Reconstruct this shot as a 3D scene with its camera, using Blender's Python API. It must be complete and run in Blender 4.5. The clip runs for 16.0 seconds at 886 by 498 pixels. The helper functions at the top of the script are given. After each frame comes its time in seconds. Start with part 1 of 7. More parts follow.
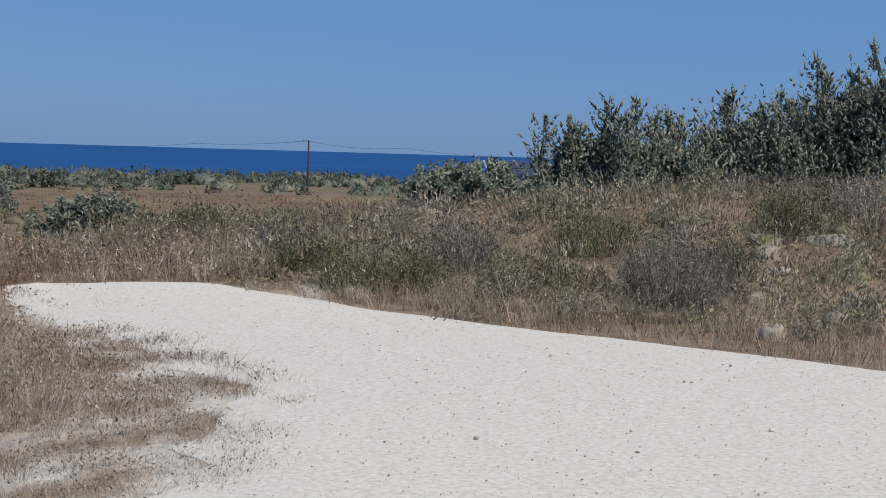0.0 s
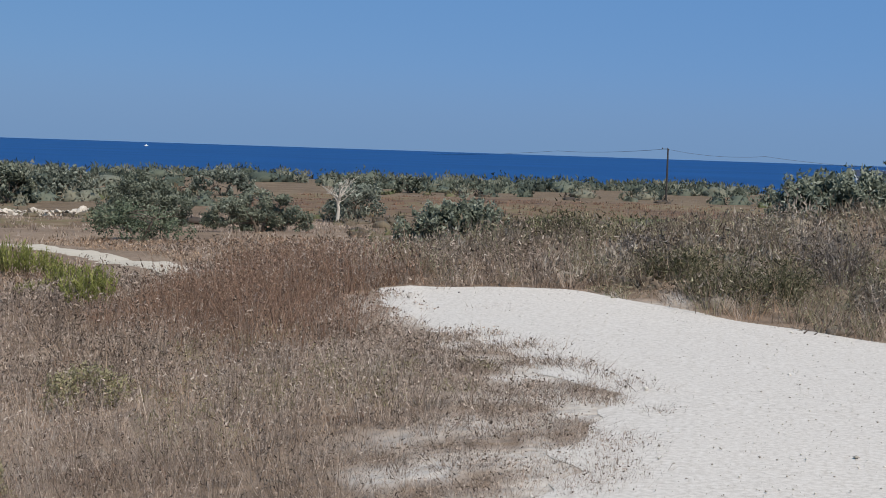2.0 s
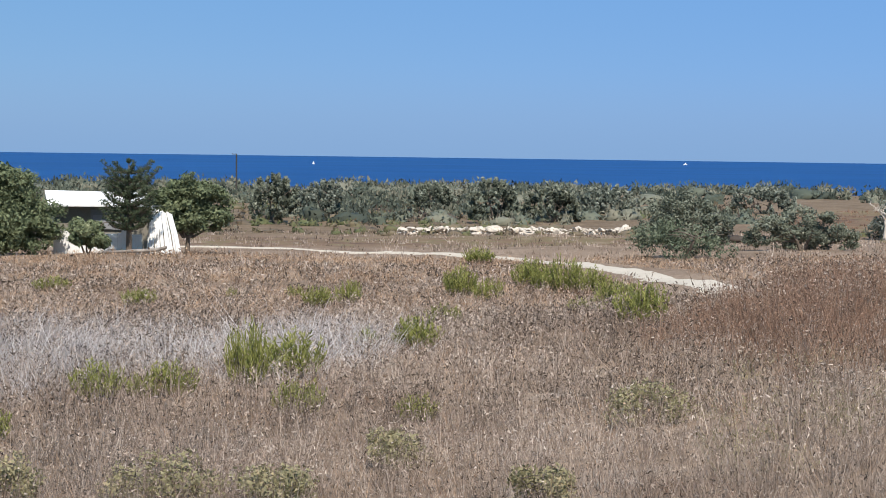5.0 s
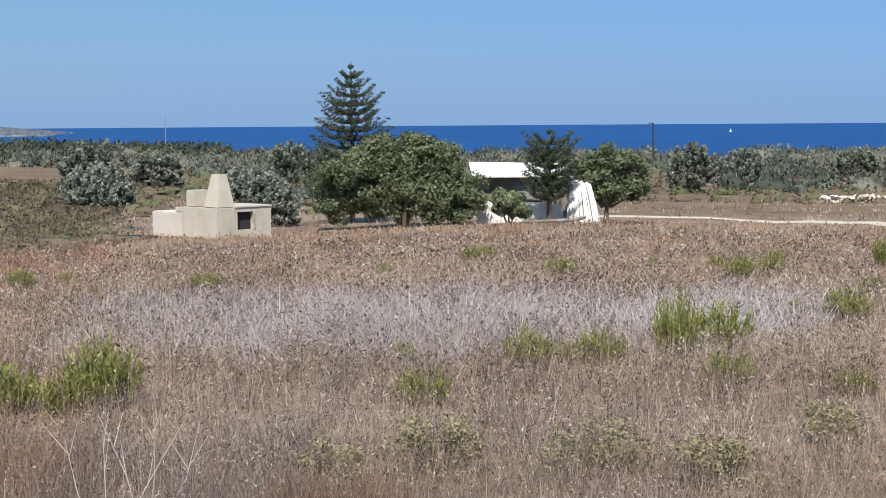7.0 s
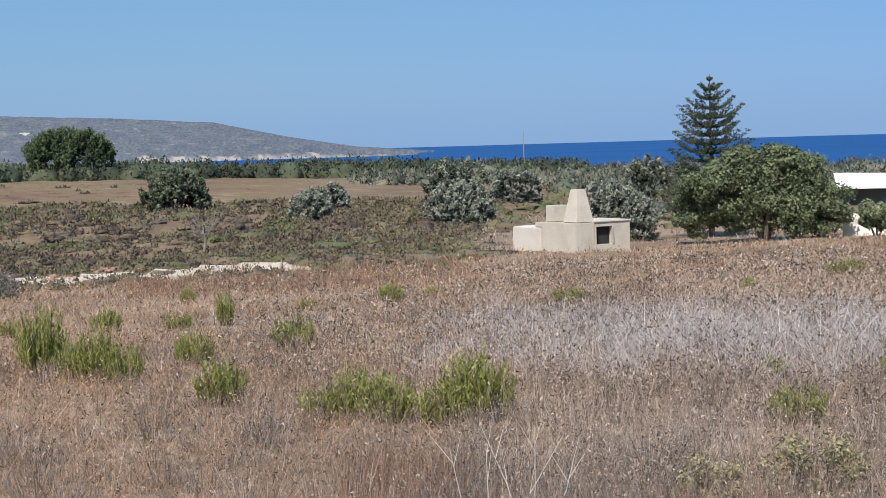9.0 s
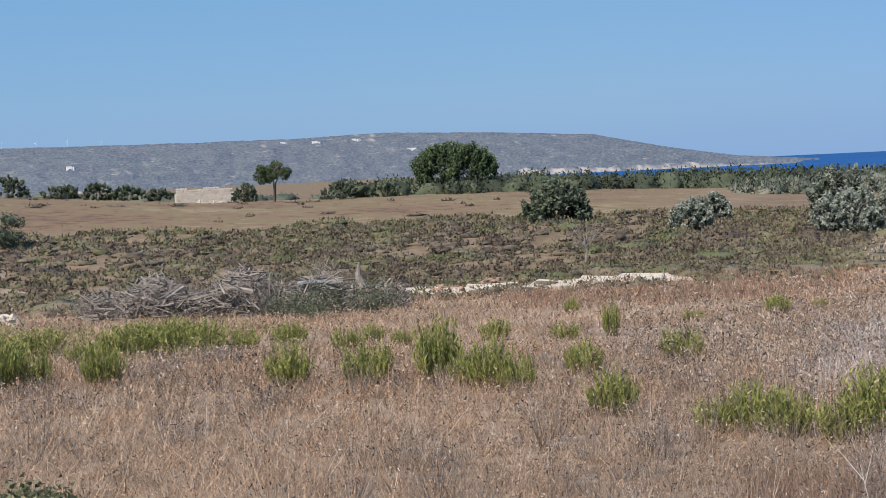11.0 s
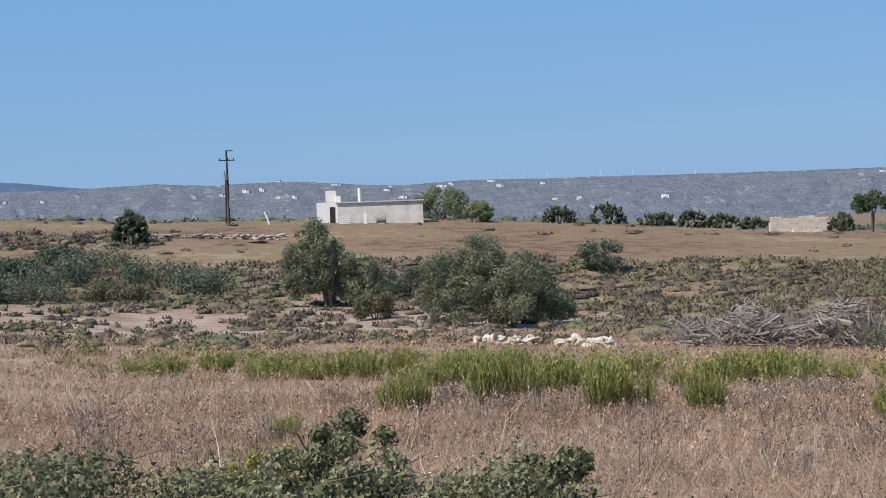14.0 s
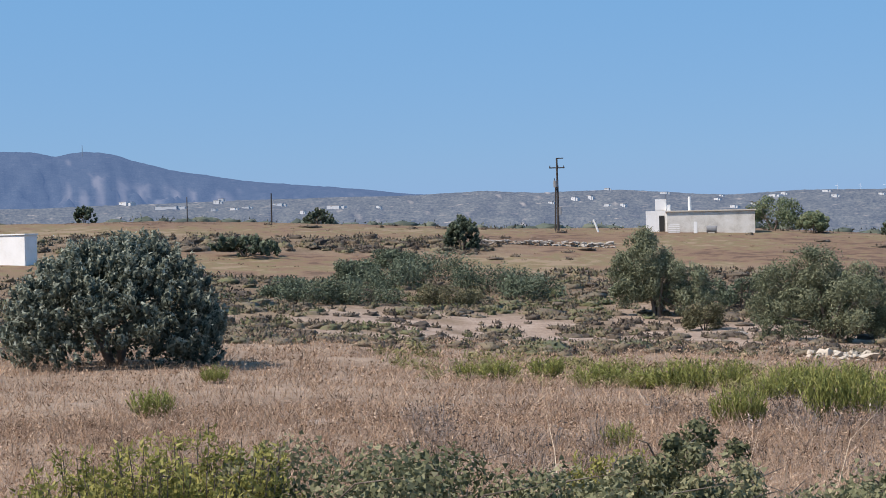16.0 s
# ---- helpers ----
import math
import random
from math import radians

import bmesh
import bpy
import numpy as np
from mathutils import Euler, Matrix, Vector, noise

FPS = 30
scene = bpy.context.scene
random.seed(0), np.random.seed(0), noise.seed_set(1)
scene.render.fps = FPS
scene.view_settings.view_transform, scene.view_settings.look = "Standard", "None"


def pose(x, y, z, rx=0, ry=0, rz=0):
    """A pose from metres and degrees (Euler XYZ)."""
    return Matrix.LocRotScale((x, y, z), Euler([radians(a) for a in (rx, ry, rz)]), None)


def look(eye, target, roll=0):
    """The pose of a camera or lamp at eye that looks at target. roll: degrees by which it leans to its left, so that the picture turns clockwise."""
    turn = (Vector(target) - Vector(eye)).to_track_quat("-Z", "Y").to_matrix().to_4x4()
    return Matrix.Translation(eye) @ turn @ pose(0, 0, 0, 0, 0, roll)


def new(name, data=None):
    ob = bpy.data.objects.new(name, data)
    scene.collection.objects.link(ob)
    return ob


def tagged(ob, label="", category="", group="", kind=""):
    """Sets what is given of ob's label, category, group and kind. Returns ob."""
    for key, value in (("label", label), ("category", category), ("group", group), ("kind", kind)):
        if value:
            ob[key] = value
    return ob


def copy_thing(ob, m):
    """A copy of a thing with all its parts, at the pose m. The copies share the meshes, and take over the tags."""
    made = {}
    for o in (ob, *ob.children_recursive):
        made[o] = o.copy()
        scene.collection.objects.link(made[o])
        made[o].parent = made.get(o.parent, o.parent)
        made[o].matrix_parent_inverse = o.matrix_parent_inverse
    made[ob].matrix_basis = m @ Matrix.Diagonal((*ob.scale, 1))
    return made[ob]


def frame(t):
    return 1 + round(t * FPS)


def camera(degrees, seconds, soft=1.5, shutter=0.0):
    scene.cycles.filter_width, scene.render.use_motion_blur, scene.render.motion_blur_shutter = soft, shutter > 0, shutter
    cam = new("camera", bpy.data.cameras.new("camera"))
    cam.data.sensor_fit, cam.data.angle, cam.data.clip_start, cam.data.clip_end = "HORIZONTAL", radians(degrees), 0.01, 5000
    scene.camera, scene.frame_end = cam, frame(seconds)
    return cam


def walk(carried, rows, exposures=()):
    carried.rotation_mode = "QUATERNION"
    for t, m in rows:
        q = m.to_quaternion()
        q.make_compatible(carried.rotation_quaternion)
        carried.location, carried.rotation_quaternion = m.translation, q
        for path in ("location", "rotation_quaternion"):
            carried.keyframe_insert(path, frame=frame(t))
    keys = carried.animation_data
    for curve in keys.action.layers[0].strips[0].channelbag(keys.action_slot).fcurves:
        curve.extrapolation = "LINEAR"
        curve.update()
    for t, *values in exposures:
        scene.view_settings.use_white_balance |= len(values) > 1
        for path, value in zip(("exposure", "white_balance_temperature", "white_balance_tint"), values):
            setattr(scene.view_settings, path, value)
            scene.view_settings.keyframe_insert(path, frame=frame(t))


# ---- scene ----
cam = camera(32.38, 16.0, soft=0.9)

# the pan: seconds, heading to the left of +y, tilt, lean (degrees); the phone is held at arm's length
PAN = [
    (0.0, -0.00, -3.68, 1.66),
    (0.5, 2.09, -3.61, 1.57),
    (1.0, 3.85, -3.57, 1.97),
    (1.5, 9.44, -3.69, 1.99),
    (2.0, 13.35, -3.80, 1.90),
    (2.5, 15.55, -3.81, 1.78),
    (3.0, 20.48, -3.86, 1.63),
    (3.5, 23.14, -3.84, 1.54),
    (4.0, 29.04, -3.62, 1.18),
    (4.2, 30.64, -3.51, 1.02),
    (6.3, 42.19, -4.96, 0.02),
    (6.5, 45.39, -4.93, -0.20),
    (7.0, 48.97, -4.78, -0.39),
    (7.5, 51.36, -4.63, -0.71),
    (8.0, 56.73, -4.31, -1.14),
    (8.2, 58.36, -4.21, -1.17),
    (10.3, 69.62, -3.66, -2.63),
    (10.5, 71.74, -3.54, -2.63),
    (11.0, 76.49, -3.06, -2.67),
    (11.5, 78.20, -2.86, -2.76),
    (12.0, 82.67, -2.57, -2.67),
    (12.5, 85.51, -2.21, -2.49),
    (13.0, 90.79, -1.45, -2.42),
    (13.5, 94.30, -1.30, -2.38),
    (14.0, 98.39, -1.08, -2.13),
    (14.5, 102.18, -1.01, -2.01),
    (15.0, 104.95, -0.90, -1.51),
    (15.5, 109.20, -0.69, -1.11),
    (16.0, 110.63, -0.43, -1.20),
]
ARM, EYE = 0.45, 1.6


def held(heading, tilt, lean):
    h, p = radians(heading), radians(tilt)
    eye = Vector((-ARM * math.sin(h), ARM * math.cos(h), EYE))
    way = Vector((-math.sin(h) * math.cos(p), math.cos(h) * math.cos(p), math.sin(p)))
    return look(eye, eye + way * 10, lean)


walk(cam, [(t, held(a, p, r)) for t, a, p, r in PAN],
     exposures=[(0.0, -0.28, 6450, 12), (1.5, -0.32, 6450, 12), (2.0, -0.25, 6440, 12), (2.5, -0.12, 6440, 12), (3.0, -0.12, 6430, 12), (3.5, -0.13, 6430, 12), (4.0, 0.03, 6450, 12), (6.3, 0.24, 6500, 13), (12.0, 0.24, 6510, 15), (16.0, 0.30, 6520, 17)])

# ---- light ----
SUN_HEADING, SUN_HEIGHT = 222.0, 50.0      # heading to the left of +y
HAZE = (2.8, 4.85, 7.95, 1)
world = bpy.data.worlds.new("sky")
scene.world = world
world.use_nodes = True
wn, wl = world.node_tree.nodes, world.node_tree.links
sky = wn.new("ShaderNodeTexSky")
sky.sky_type, sky.sun_disc = "NISHITA", False
sky.sun_elevation, sky.sun_rotation = radians(SUN_HEIGHT), radians(-SUN_HEADING)
sky.altitude, sky.air_density, sky.dust_density, sky.ozone_density = 20, 1.0, 0.15, 4.0
clear = wn.new("ShaderNodeMix")                 # sea air: an even pale blue veil over the whole sky
clear.data_type = "RGBA"
clear.inputs[0].default_value = 0.78
veil, height, climb = wn.new("ShaderNodeMix"), wn.new("ShaderNodeSeparateXYZ"), wn.new("ShaderNodeMapRange")
veil.data_type = "RGBA"
veil.inputs[6].default_value, veil.inputs[7].default_value = (2.45, 4.95, 8.2, 1), (1.75, 4.9, 8.7, 1)
climb.inputs[1].default_value, climb.inputs[2].default_value = 0.0, 0.24
wl.new(wn.new("ShaderNodeTexCoord").outputs["Generated"], height.inputs[0])
wl.new(height.outputs[2], climb.inputs[0])
wl.new(climb.outputs[0], veil.inputs[0])
deep, away = wn.new("ShaderNodeMix"), wn.new("ShaderNodeMapRange")     # a deeper blue away from the sun
deep.data_type = "RGBA"
deep.inputs[7].default_value = (1.7, 4.5, 9.8, 1)
away.inputs[1].default_value, away.inputs[2].default_value = 0.35, 1.0
wl.new(height.outputs[1], away.inputs[0])
wl.new(away.outputs[0], deep.inputs[0])
wl.new(veil.outputs[2], deep.inputs[6])
wl.new(deep.outputs[2], clear.inputs[7])
wl.new(sky.outputs[0], clear.inputs[6])
haze, band = wn.new("ShaderNodeMix"), wn.new("ShaderNodeMapRange")      # grey-blue haze low over the sea
haze.data_type = "RGBA"
haze.inputs[7].default_value = HAZE
band.interpolation_type = "SMOOTHSTEP"
band.inputs[1].default_value, band.inputs[2].default_value = -0.01, 0.06
band.inputs[3].default_value, band.inputs[4].default_value = 0.85, 0.0
wl.new(height.outputs[2], band.inputs[0])
wl.new(band.outputs[0], haze.inputs[0])
wl.new(clear.outputs[2], haze.inputs[6])
wl.new(haze.outputs[2], wn["Background"].inputs[0])
wn["Background"].inputs[1].default_value = 0.072
sun = new("sun", bpy.data.lights.new("sun", "SUN"))
sun.data.energy, sun.data.angle, sun.data.color = 5.0, radians(0.53), (1.0, 0.94, 0.84)
sh = radians(SUN_HEADING)
sun.matrix_world = look((-math.sin(sh) * 50, math.cos(sh) * 50, 50 * math.tan(radians(SUN_HEIGHT))), (0, 0, 0))

# ---- materials ----


def material(name, colours, scale=4.0, fine=60.0, rough=0.85, bump=0.0, bump_scale=None, metal=0.0, tint=False, spec=0.3,
             through_light=0.0, contrast=0.5):
    """Noise at two scales between the colours; tint: the attribute of that name picks the colour instead."""
    m = bpy.data.materials.new(name)
    m.use_nodes = True
    n, l = m.node_tree.nodes, m.node_tree.links
    b = n["Principled BSDF"]
    b.inputs["Roughness"].default_value, b.inputs["Metallic"].default_value = rough, metal
    b.inputs["Specular IOR Level"].default_value = spec
    co = n.new("ShaderNodeNewGeometry").outputs["Position"]
    ramp = n.new("ShaderNodeValToRGB")
    e = ramp.color_ramp.elements
    while len(e) < len(colours):
        e.new(0.5)
    for i, c in enumerate(colours):
        e[i].position = 0.5 + contrast * (i / max(1, len(colours) - 1) - 0.5)
        e[i].color = (*c, 1)
    if tint:
        e_pos = [i / max(1, len(colours) - 1) for i in range(len(colours))]
        for i, p in enumerate(e_pos):
            e[i].position = p
        at = n.new("ShaderNodeAttribute")
        at.attribute_name = "tint"
        l.new(at.outputs["Fac"], ramp.inputs[0])
    else:
        mix = []
        for s, detail in ((scale, 5), (fine, 3)):
            t = n.new("ShaderNodeTexNoise")
            t.inputs["Scale"].default_value, t.inputs["Detail"].default_value = s, detail
            l.new(co, t.inputs["Vector"])
            mix.append(t)
        a = n.new("ShaderNodeMix")
        a.inputs[0].default_value = 0.4
        l.new(mix[0].outputs["Fac"], a.inputs[2]), l.new(mix[1].outputs["Fac"], a.inputs[3])
        l.new(a.outputs[0], ramp.inputs[0])
    l.new(ramp.outputs[0], b.inputs["Base Color"])
    if bump:
        t = n.new("ShaderNodeTexNoise")
        t.inputs["Scale"].default_value, t.inputs["Detail"].default_value = bump_scale or fine, 4
        l.new(co, t.inputs["Vector"])
        k = n.new("ShaderNodeBump")
        k.inputs["Strength"].default_value, k.inputs["Distance"].default_value = 0.8, bump
        l.new(t.outputs["Fac"], k.inputs["Height"]), l.new(k.outputs[0], b.inputs["Normal"])
    if through_light:
        tr, ms = n.new("ShaderNodeBsdfTranslucent"), n.new("ShaderNodeMixShader")
        ms.inputs[0].default_value = through_light
        l.new(ramp.outputs[0], tr.inputs[0])
        l.new(b.outputs[0], ms.inputs[1]), l.new(tr.outputs[0], ms.inputs[2])
        l.new(ms.outputs[0], n["Material Output"].inputs[0])
    return m


M_ROAD = material("white_gravel", [(0.385, 0.33, 0.278), (0.585, 0.527, 0.466), (0.725, 0.665, 0.605)], 28.0, 140, 0.95, 0.004, 90, contrast=0.5)
M_TRACK = material("pale_track", [(0.46, 0.39, 0.30), (0.62, 0.54, 0.44)], 0.6, 12, 0.95, 0.03, 8)
M_STRAW = material("straw", [(0.105, 0.062, 0.039), (0.300, 0.192, 0.122), (0.480, 0.328, 0.218), (0.66, 0.50, 0.36)], tint=True, through_light=0.25)
M_WEED = material("dry_weed", [(0.068, 0.050, 0.038), (0.225, 0.166, 0.126), (0.44, 0.345, 0.275), (0.62, 0.52, 0.44)], tint=True, through_light=0.15)
M_SILVER = material("silver_stalk", [(0.22, 0.185, 0.17), (0.46, 0.41, 0.385), (0.66, 0.62, 0.59)], tint=True, through_light=0.15)
M_RUST = material("rust_grass", [(0.12, 0.074, 0.050), (0.28, 0.166, 0.112), (0.44, 0.302, 0.218)], tint=True, through_light=0.25)
M_FRESH = material("fresh_green", [(0.050, 0.056, 0.018), (0.148, 0.160, 0.044), (0.275, 0.280, 0.078), (0.43, 0.41, 0.15)], tint=True, through_light=0.3)
M_SCRUB = material("scrub_leaf", [(0.034, 0.035, 0.018), (0.085, 0.083, 0.042), (0.15, 0.14, 0.078), (0.25, 0.20, 0.13)], tint=True, through_light=0.15)
M_DRYSHRUB = material("dry_shrub", [(0.080, 0.062, 0.048), (0.210, 0.168, 0.130), (0.37, 0.310, 0.250), (0.54, 0.475, 0.405)], tint=True, through_light=0.15)
M_HEATH = material("heath", [(0.062, 0.047, 0.037), (0.100, 0.078, 0.056), (0.144, 0.112, 0.077), (0.165, 0.132, 0.084), (0.120, 0.113, 0.056), (0.086, 0.097, 0.043), (0.130, 0.138, 0.064)], tint=True)
M_COAST = material("coast_shrub", [(0.050, 0.060, 0.046), (0.074, 0.088, 0.066), (0.108, 0.122, 0.090), (0.150, 0.156, 0.116), (0.195, 0.184, 0.136)], tint=True)
M_JUNIPER = material("juniper_leaf", [(0.040, 0.050, 0.040), (0.125, 0.142, 0.112), (0.24, 0.258, 0.205), (0.38, 0.395, 0.325)], tint=True, through_light=0.07)
M_MASTIC = material("mastic_leaf", [(0.022, 0.030, 0.020), (0.058, 0.075, 0.046), (0.12, 0.145, 0.090), (0.23, 0.25, 0.175)], tint=True, through_light=0.07)
M_FIG = material("fig_leaf", [(0.034, 0.048, 0.025), (0.108, 0.134, 0.070), (0.200, 0.232, 0.125), (0.34, 0.35, 0.20)], tint=True, through_light=0.2)
M_OLIVE = material("olive_leaf", [(0.044, 0.052, 0.032), (0.122, 0.136, 0.080), (0.225, 0.238, 0.145), (0.37, 0.365, 0.235)], tint=True, through_light=0.2)
M_PINE = material("pine_needle", [(0.020, 0.034, 0.016), (0.062, 0.090, 0.038), (0.125, 0.158, 0.072)], tint=True, through_light=0.07)
M_ARAUCARIA = material("araucaria_needle", [(0.022, 0.034, 0.018), (0.06, 0.08, 0.042), (0.13, 0.15, 0.085)], tint=True, through_light=0.1)
M_BARK = material("bark", [(0.06, 0.045, 0.035), (0.14, 0.11, 0.085), (0.22, 0.18, 0.15)], 6, 40, 0.9, 0.02, 30)
M_DEADWOOD = material("dead_wood", [(0.085, 0.07, 0.058), (0.225, 0.193, 0.163), (0.43, 0.385, 0.34)], 4, 40, 0.9, 0.01, 30)
M_SILVERWOOD = material("bleached_stalk", [(0.42, 0.36, 0.30), (0.60, 0.54, 0.47)], 8, 60, 0.9)
M_BROOM = material("broom_green", [(0.085, 0.088, 0.024), (0.195, 0.190, 0.050), (0.34, 0.31, 0.088), (0.48, 0.42, 0.15)], tint=True, through_light=0.3)
M_STONE = material("pale_limestone", [(0.32, 0.26, 0.195), (0.48, 0.41, 0.325), (0.62, 0.55, 0.46)], 3, 25, 0.9, 0.03, 12)
M_CONCRETE = material("weathered_concrete", [(0.38, 0.33, 0.27), (0.52, 0.47, 0.39), (0.60, 0.55, 0.47)], 1.2, 18, 0.9, 0.01, 20)
M_RENDER = material("cream_render", [(0.50, 0.44, 0.37), (0.62, 0.56, 0.49), (0.68, 0.63, 0.56)], 1.2, 18, 0.9, 0.01, 20)
M_WHITE = material("whitewash", [(0.62, 0.60, 0.56), (0.76, 0.75, 0.72), (0.82, 0.81, 0.79)], 1.0, 12, 0.85, 0.006, 15)
M_STAINED = material("stained_white_wall", [(0.32, 0.285, 0.24), (0.58, 0.55, 0.49), (0.71, 0.69, 0.65)], 0.9, 9, 0.9, 0.006, 15)
# near-black for openings whose inner shade is painted, not hollow
M_DARK = material("inside_shade", [(0.02, 0.02, 0.02), (0.04, 0.04, 0.04)], 3, 20, 0.9)
M_GREYMETAL = material("grey_sheet", [(0.16, 0.16, 0.16), (0.24, 0.24, 0.24)], 2, 20, 0.6)
M_POLE = material("tarred_pole", [(0.035, 0.03, 0.028), (0.07, 0.06, 0.055)], 4, 30, 0.85)
M_STEELPOLE = material("steel_pole", [(0.30, 0.30, 0.30), (0.40, 0.40, 0.40)], 4, 30, 0.5, metal=0.4)
M_PANEL = material("solar_cell", [(0.03, 0.035, 0.06), (0.06, 0.07, 0.11)], 4, 30, 0.2)
M_ALU = material("aluminium", [(0.5, 0.5, 0.5), (0.62, 0.62, 0.62)], 4, 30, 0.4, metal=0.6)
M_SHOOT = material("olive_shoot", [(0.085, 0.078, 0.034), (0.175, 0.165, 0.062), (0.275, 0.250, 0.100), (0.38, 0.33, 0.165)], tint=True, through_light=0.25)
M_DARKTWIG = material("dark_twig", [(0.046, 0.038, 0.034), (0.125, 0.103, 0.090), (0.245, 0.208, 0.182), (0.40, 0.355, 0.315)], tint=True, through_light=0.1)
M_LENTISK = material("lentisk_leaf", [(0.024, 0.031, 0.022), (0.098, 0.112, 0.080), (0.210, 0.228, 0.170), (0.38, 0.39, 0.305)], tint=True, through_light=0.1)
M_GROVE = material("grove_leaf", [(0.030, 0.038, 0.024), (0.052, 0.064, 0.038), (0.082, 0.096, 0.056), (0.125, 0.135, 0.082)], tint=True)
M_BANK = material("bank_shrub", [(0.085, 0.066, 0.050), (0.205, 0.158, 0.115), (0.335, 0.272, 0.198), (0.205, 0.195, 0.108), (0.31, 0.29, 0.175), (0.50, 0.435, 0.335)], tint=True, through_light=0.15)
M_TERRACOTTA = material("terracotta", [(0.24, 0.14, 0.10), (0.36, 0.23, 0.17)], 4, 30, 0.9)

# ---- the lie of the land ----
REACH = (0, 10, 20, 30, 45, 65, 90, 120, 150, 200, 300, 450)
HEIGHTS = {
    8: (0, 0, -0.3, -0.9, -1.6, -2.5, -3.2, -3.8, -4.2, -5.1, -6.4, -8.6),
    40: (0, -0.5, -1.0, -1.6, -2.4, -3.1, -3.95, -4.7, -5.0, -5.5, -6.8, -9.3),
    80: (0, -0.5, -1.0, -1.7, -2.7, -3.9, -4.2, -3.4, -2.8, -2.4, -3.6, -9.3),
    104: (0, -0.5, -0.9, -1.5, -2.6, -3.4, -3.9, -2.8, -0.6, 2.2, 1.8, -2.0),
    122: (0, -0.5, -0.9, -1.3, -2.0, -2.5, -2.6, -1.5, 0.6, 4.2, 4.6, 1.0),
}
SEA = -12.0


def heading_of(x, y):
    a = math.degrees(math.atan2(-x, y))
    return a if a > -120 else a + 360


def profile(row, d):
    i = 0
    while i < len(REACH) - 2 and d > REACH[i + 1]:
        i += 1
    f = min(1.0, max(0.0, (d - REACH[i]) / (REACH[i + 1] - REACH[i])))
    slope = [0.0] * 2
    for k, j in enumerate((i, i + 1)):
        lo, hi = max(0, j - 1), min(len(REACH) - 1, j + 1)
        slope[k] = (row[hi] - row[lo]) / (REACH[hi] - REACH[lo]) * (REACH[i + 1] - REACH[i])
    f2, f3 = f * f, f * f * f
    return (2 * f3 - 3 * f2 + 1) * row[i] + (f3 - 2 * f2 + f) * slope[0] + (3 * f2 - 2 * f3) * row[i + 1] + (f3 - f2) * slope[1]


def bump_at(a, d, a0, d0, sa, sd):
    return math.exp(-0.5 * (((a - a0) * max(d, 1) * 0.01745 / sa) ** 2 + ((d - d0) / sd) ** 2))


def land(a, d):
    keys = sorted(HEIGHTS)
    if a <= keys[0]:
        z = profile(HEIGHTS[keys[0]], d)
    elif a >= keys[-1]:
        z = profile(HEIGHTS[keys[-1]], d)
    else:
        k = max(i for i in range(len(keys) - 1) if keys[i] <= a)
        f = (a - keys[k]) / (keys[k + 1] - keys[k])
        f = f * f * (3 - 2 * f)
        z = profile(HEIGHTS[keys[k]], d) * (1 - f) + profile(HEIGHTS[keys[k + 1]], d) * f
    if d > 450:
        z -= (d - 450) * 0.06 if a < 64 else min((d - 450) * 0.02, 3.0)
    z += 1.6 * bump_at(a, d, -17, 23, 8, 3.0)
    if d > 9 and a > 14:
        rough = min(1.0, (d - 9) / 30)
        p = Vector((-math.sin(radians(a)) * d, math.cos(radians(a)) * d, 0))
        z += rough * (0.22 * noise.noise(p * 0.09) + 0.10 * noise.noise(p * 0.35))
        if 70 < d < 135 and a > 60:
            z += 0.35 * noise.noise(p * 0.12 + Vector((7, 3, 0)))
    return z


def spot(a, d, up=0.0):
    """The place at that heading and distance from where the camera stands."""
    return Vector((-math.sin(radians(a)) * d, math.cos(radians(a)) * d, land(a, d) + up))


# the road: its edges by distance
ROAD_LEFT = ((0, 3, 7.5, 8.6, 9.5, 10.7, 11.3, 13, 14.4, 16, 18.4), (120, 30, 9.3, 8.6, 7.4, 7.2, 9.0, 10.9, 13.0, 15.0, 15.8))
ROAD_RIGHT = ((0, 12.2, 12.9, 14.6, 15.9, 17.8, 18.2, 18.4), (-150, -30, -16.4, -4.7, 1.7, 8.1, 12.0, 15.6))


def road_left(d):
    return float(np.interp(d, *ROAD_LEFT))


def road_right(d):
    return float(np.interp(d, *ROAD_RIGHT))


TRACK = [(22.0, 32.0), (23.2, 37.0), (25.7, 50.0), (28.3, 64.0), (31.6, 72.5), (35.0, 80.0), (38.7, 86.0), (43.0, 87.0), (50.0, 91.0)]


# ---- mesh helpers ----
def part(name, bm, mat, parent=None, label=""):
    me = bpy.data.meshes.new(name)
    bm.to_mesh(me)
    bm.free()
    me.materials.append(mat)
    ob = new(name, me)
    ob.parent = parent
    return tagged(ob, label)


def arrays(name, verts, faces, mat, parent=None, tint=None, smooth=False):
    """One mesh from numpy arrays; faces all of one size; tint: one value a vertex."""
    me = bpy.data.meshes.new(name)
    k = faces.shape[1]
    me.vertices.add(len(verts)), me.loops.add(faces.size), me.polygons.add(len(faces))
    me.vertices.foreach_set("co", np.ascontiguousarray(verts, np.float32).ravel())
    me.loops.foreach_set("vertex_index", np.ascontiguousarray(faces, np.int32).ravel())
    me.polygons.foreach_set("loop_start", np.arange(0, faces.size, k, dtype=np.int32))
    if smooth:
        me.polygons.foreach_set("use_smooth", np.ones(len(faces), bool))
    if tint is not None:
        me.attributes.new("tint", "FLOAT", "POINT").data.foreach_set("value", np.ascontiguousarray(tint, np.float32))
    me.update(calc_edges=True)
    me.materials.append(mat)
    ob = new(name, me)
    ob.parent = parent
    return ob


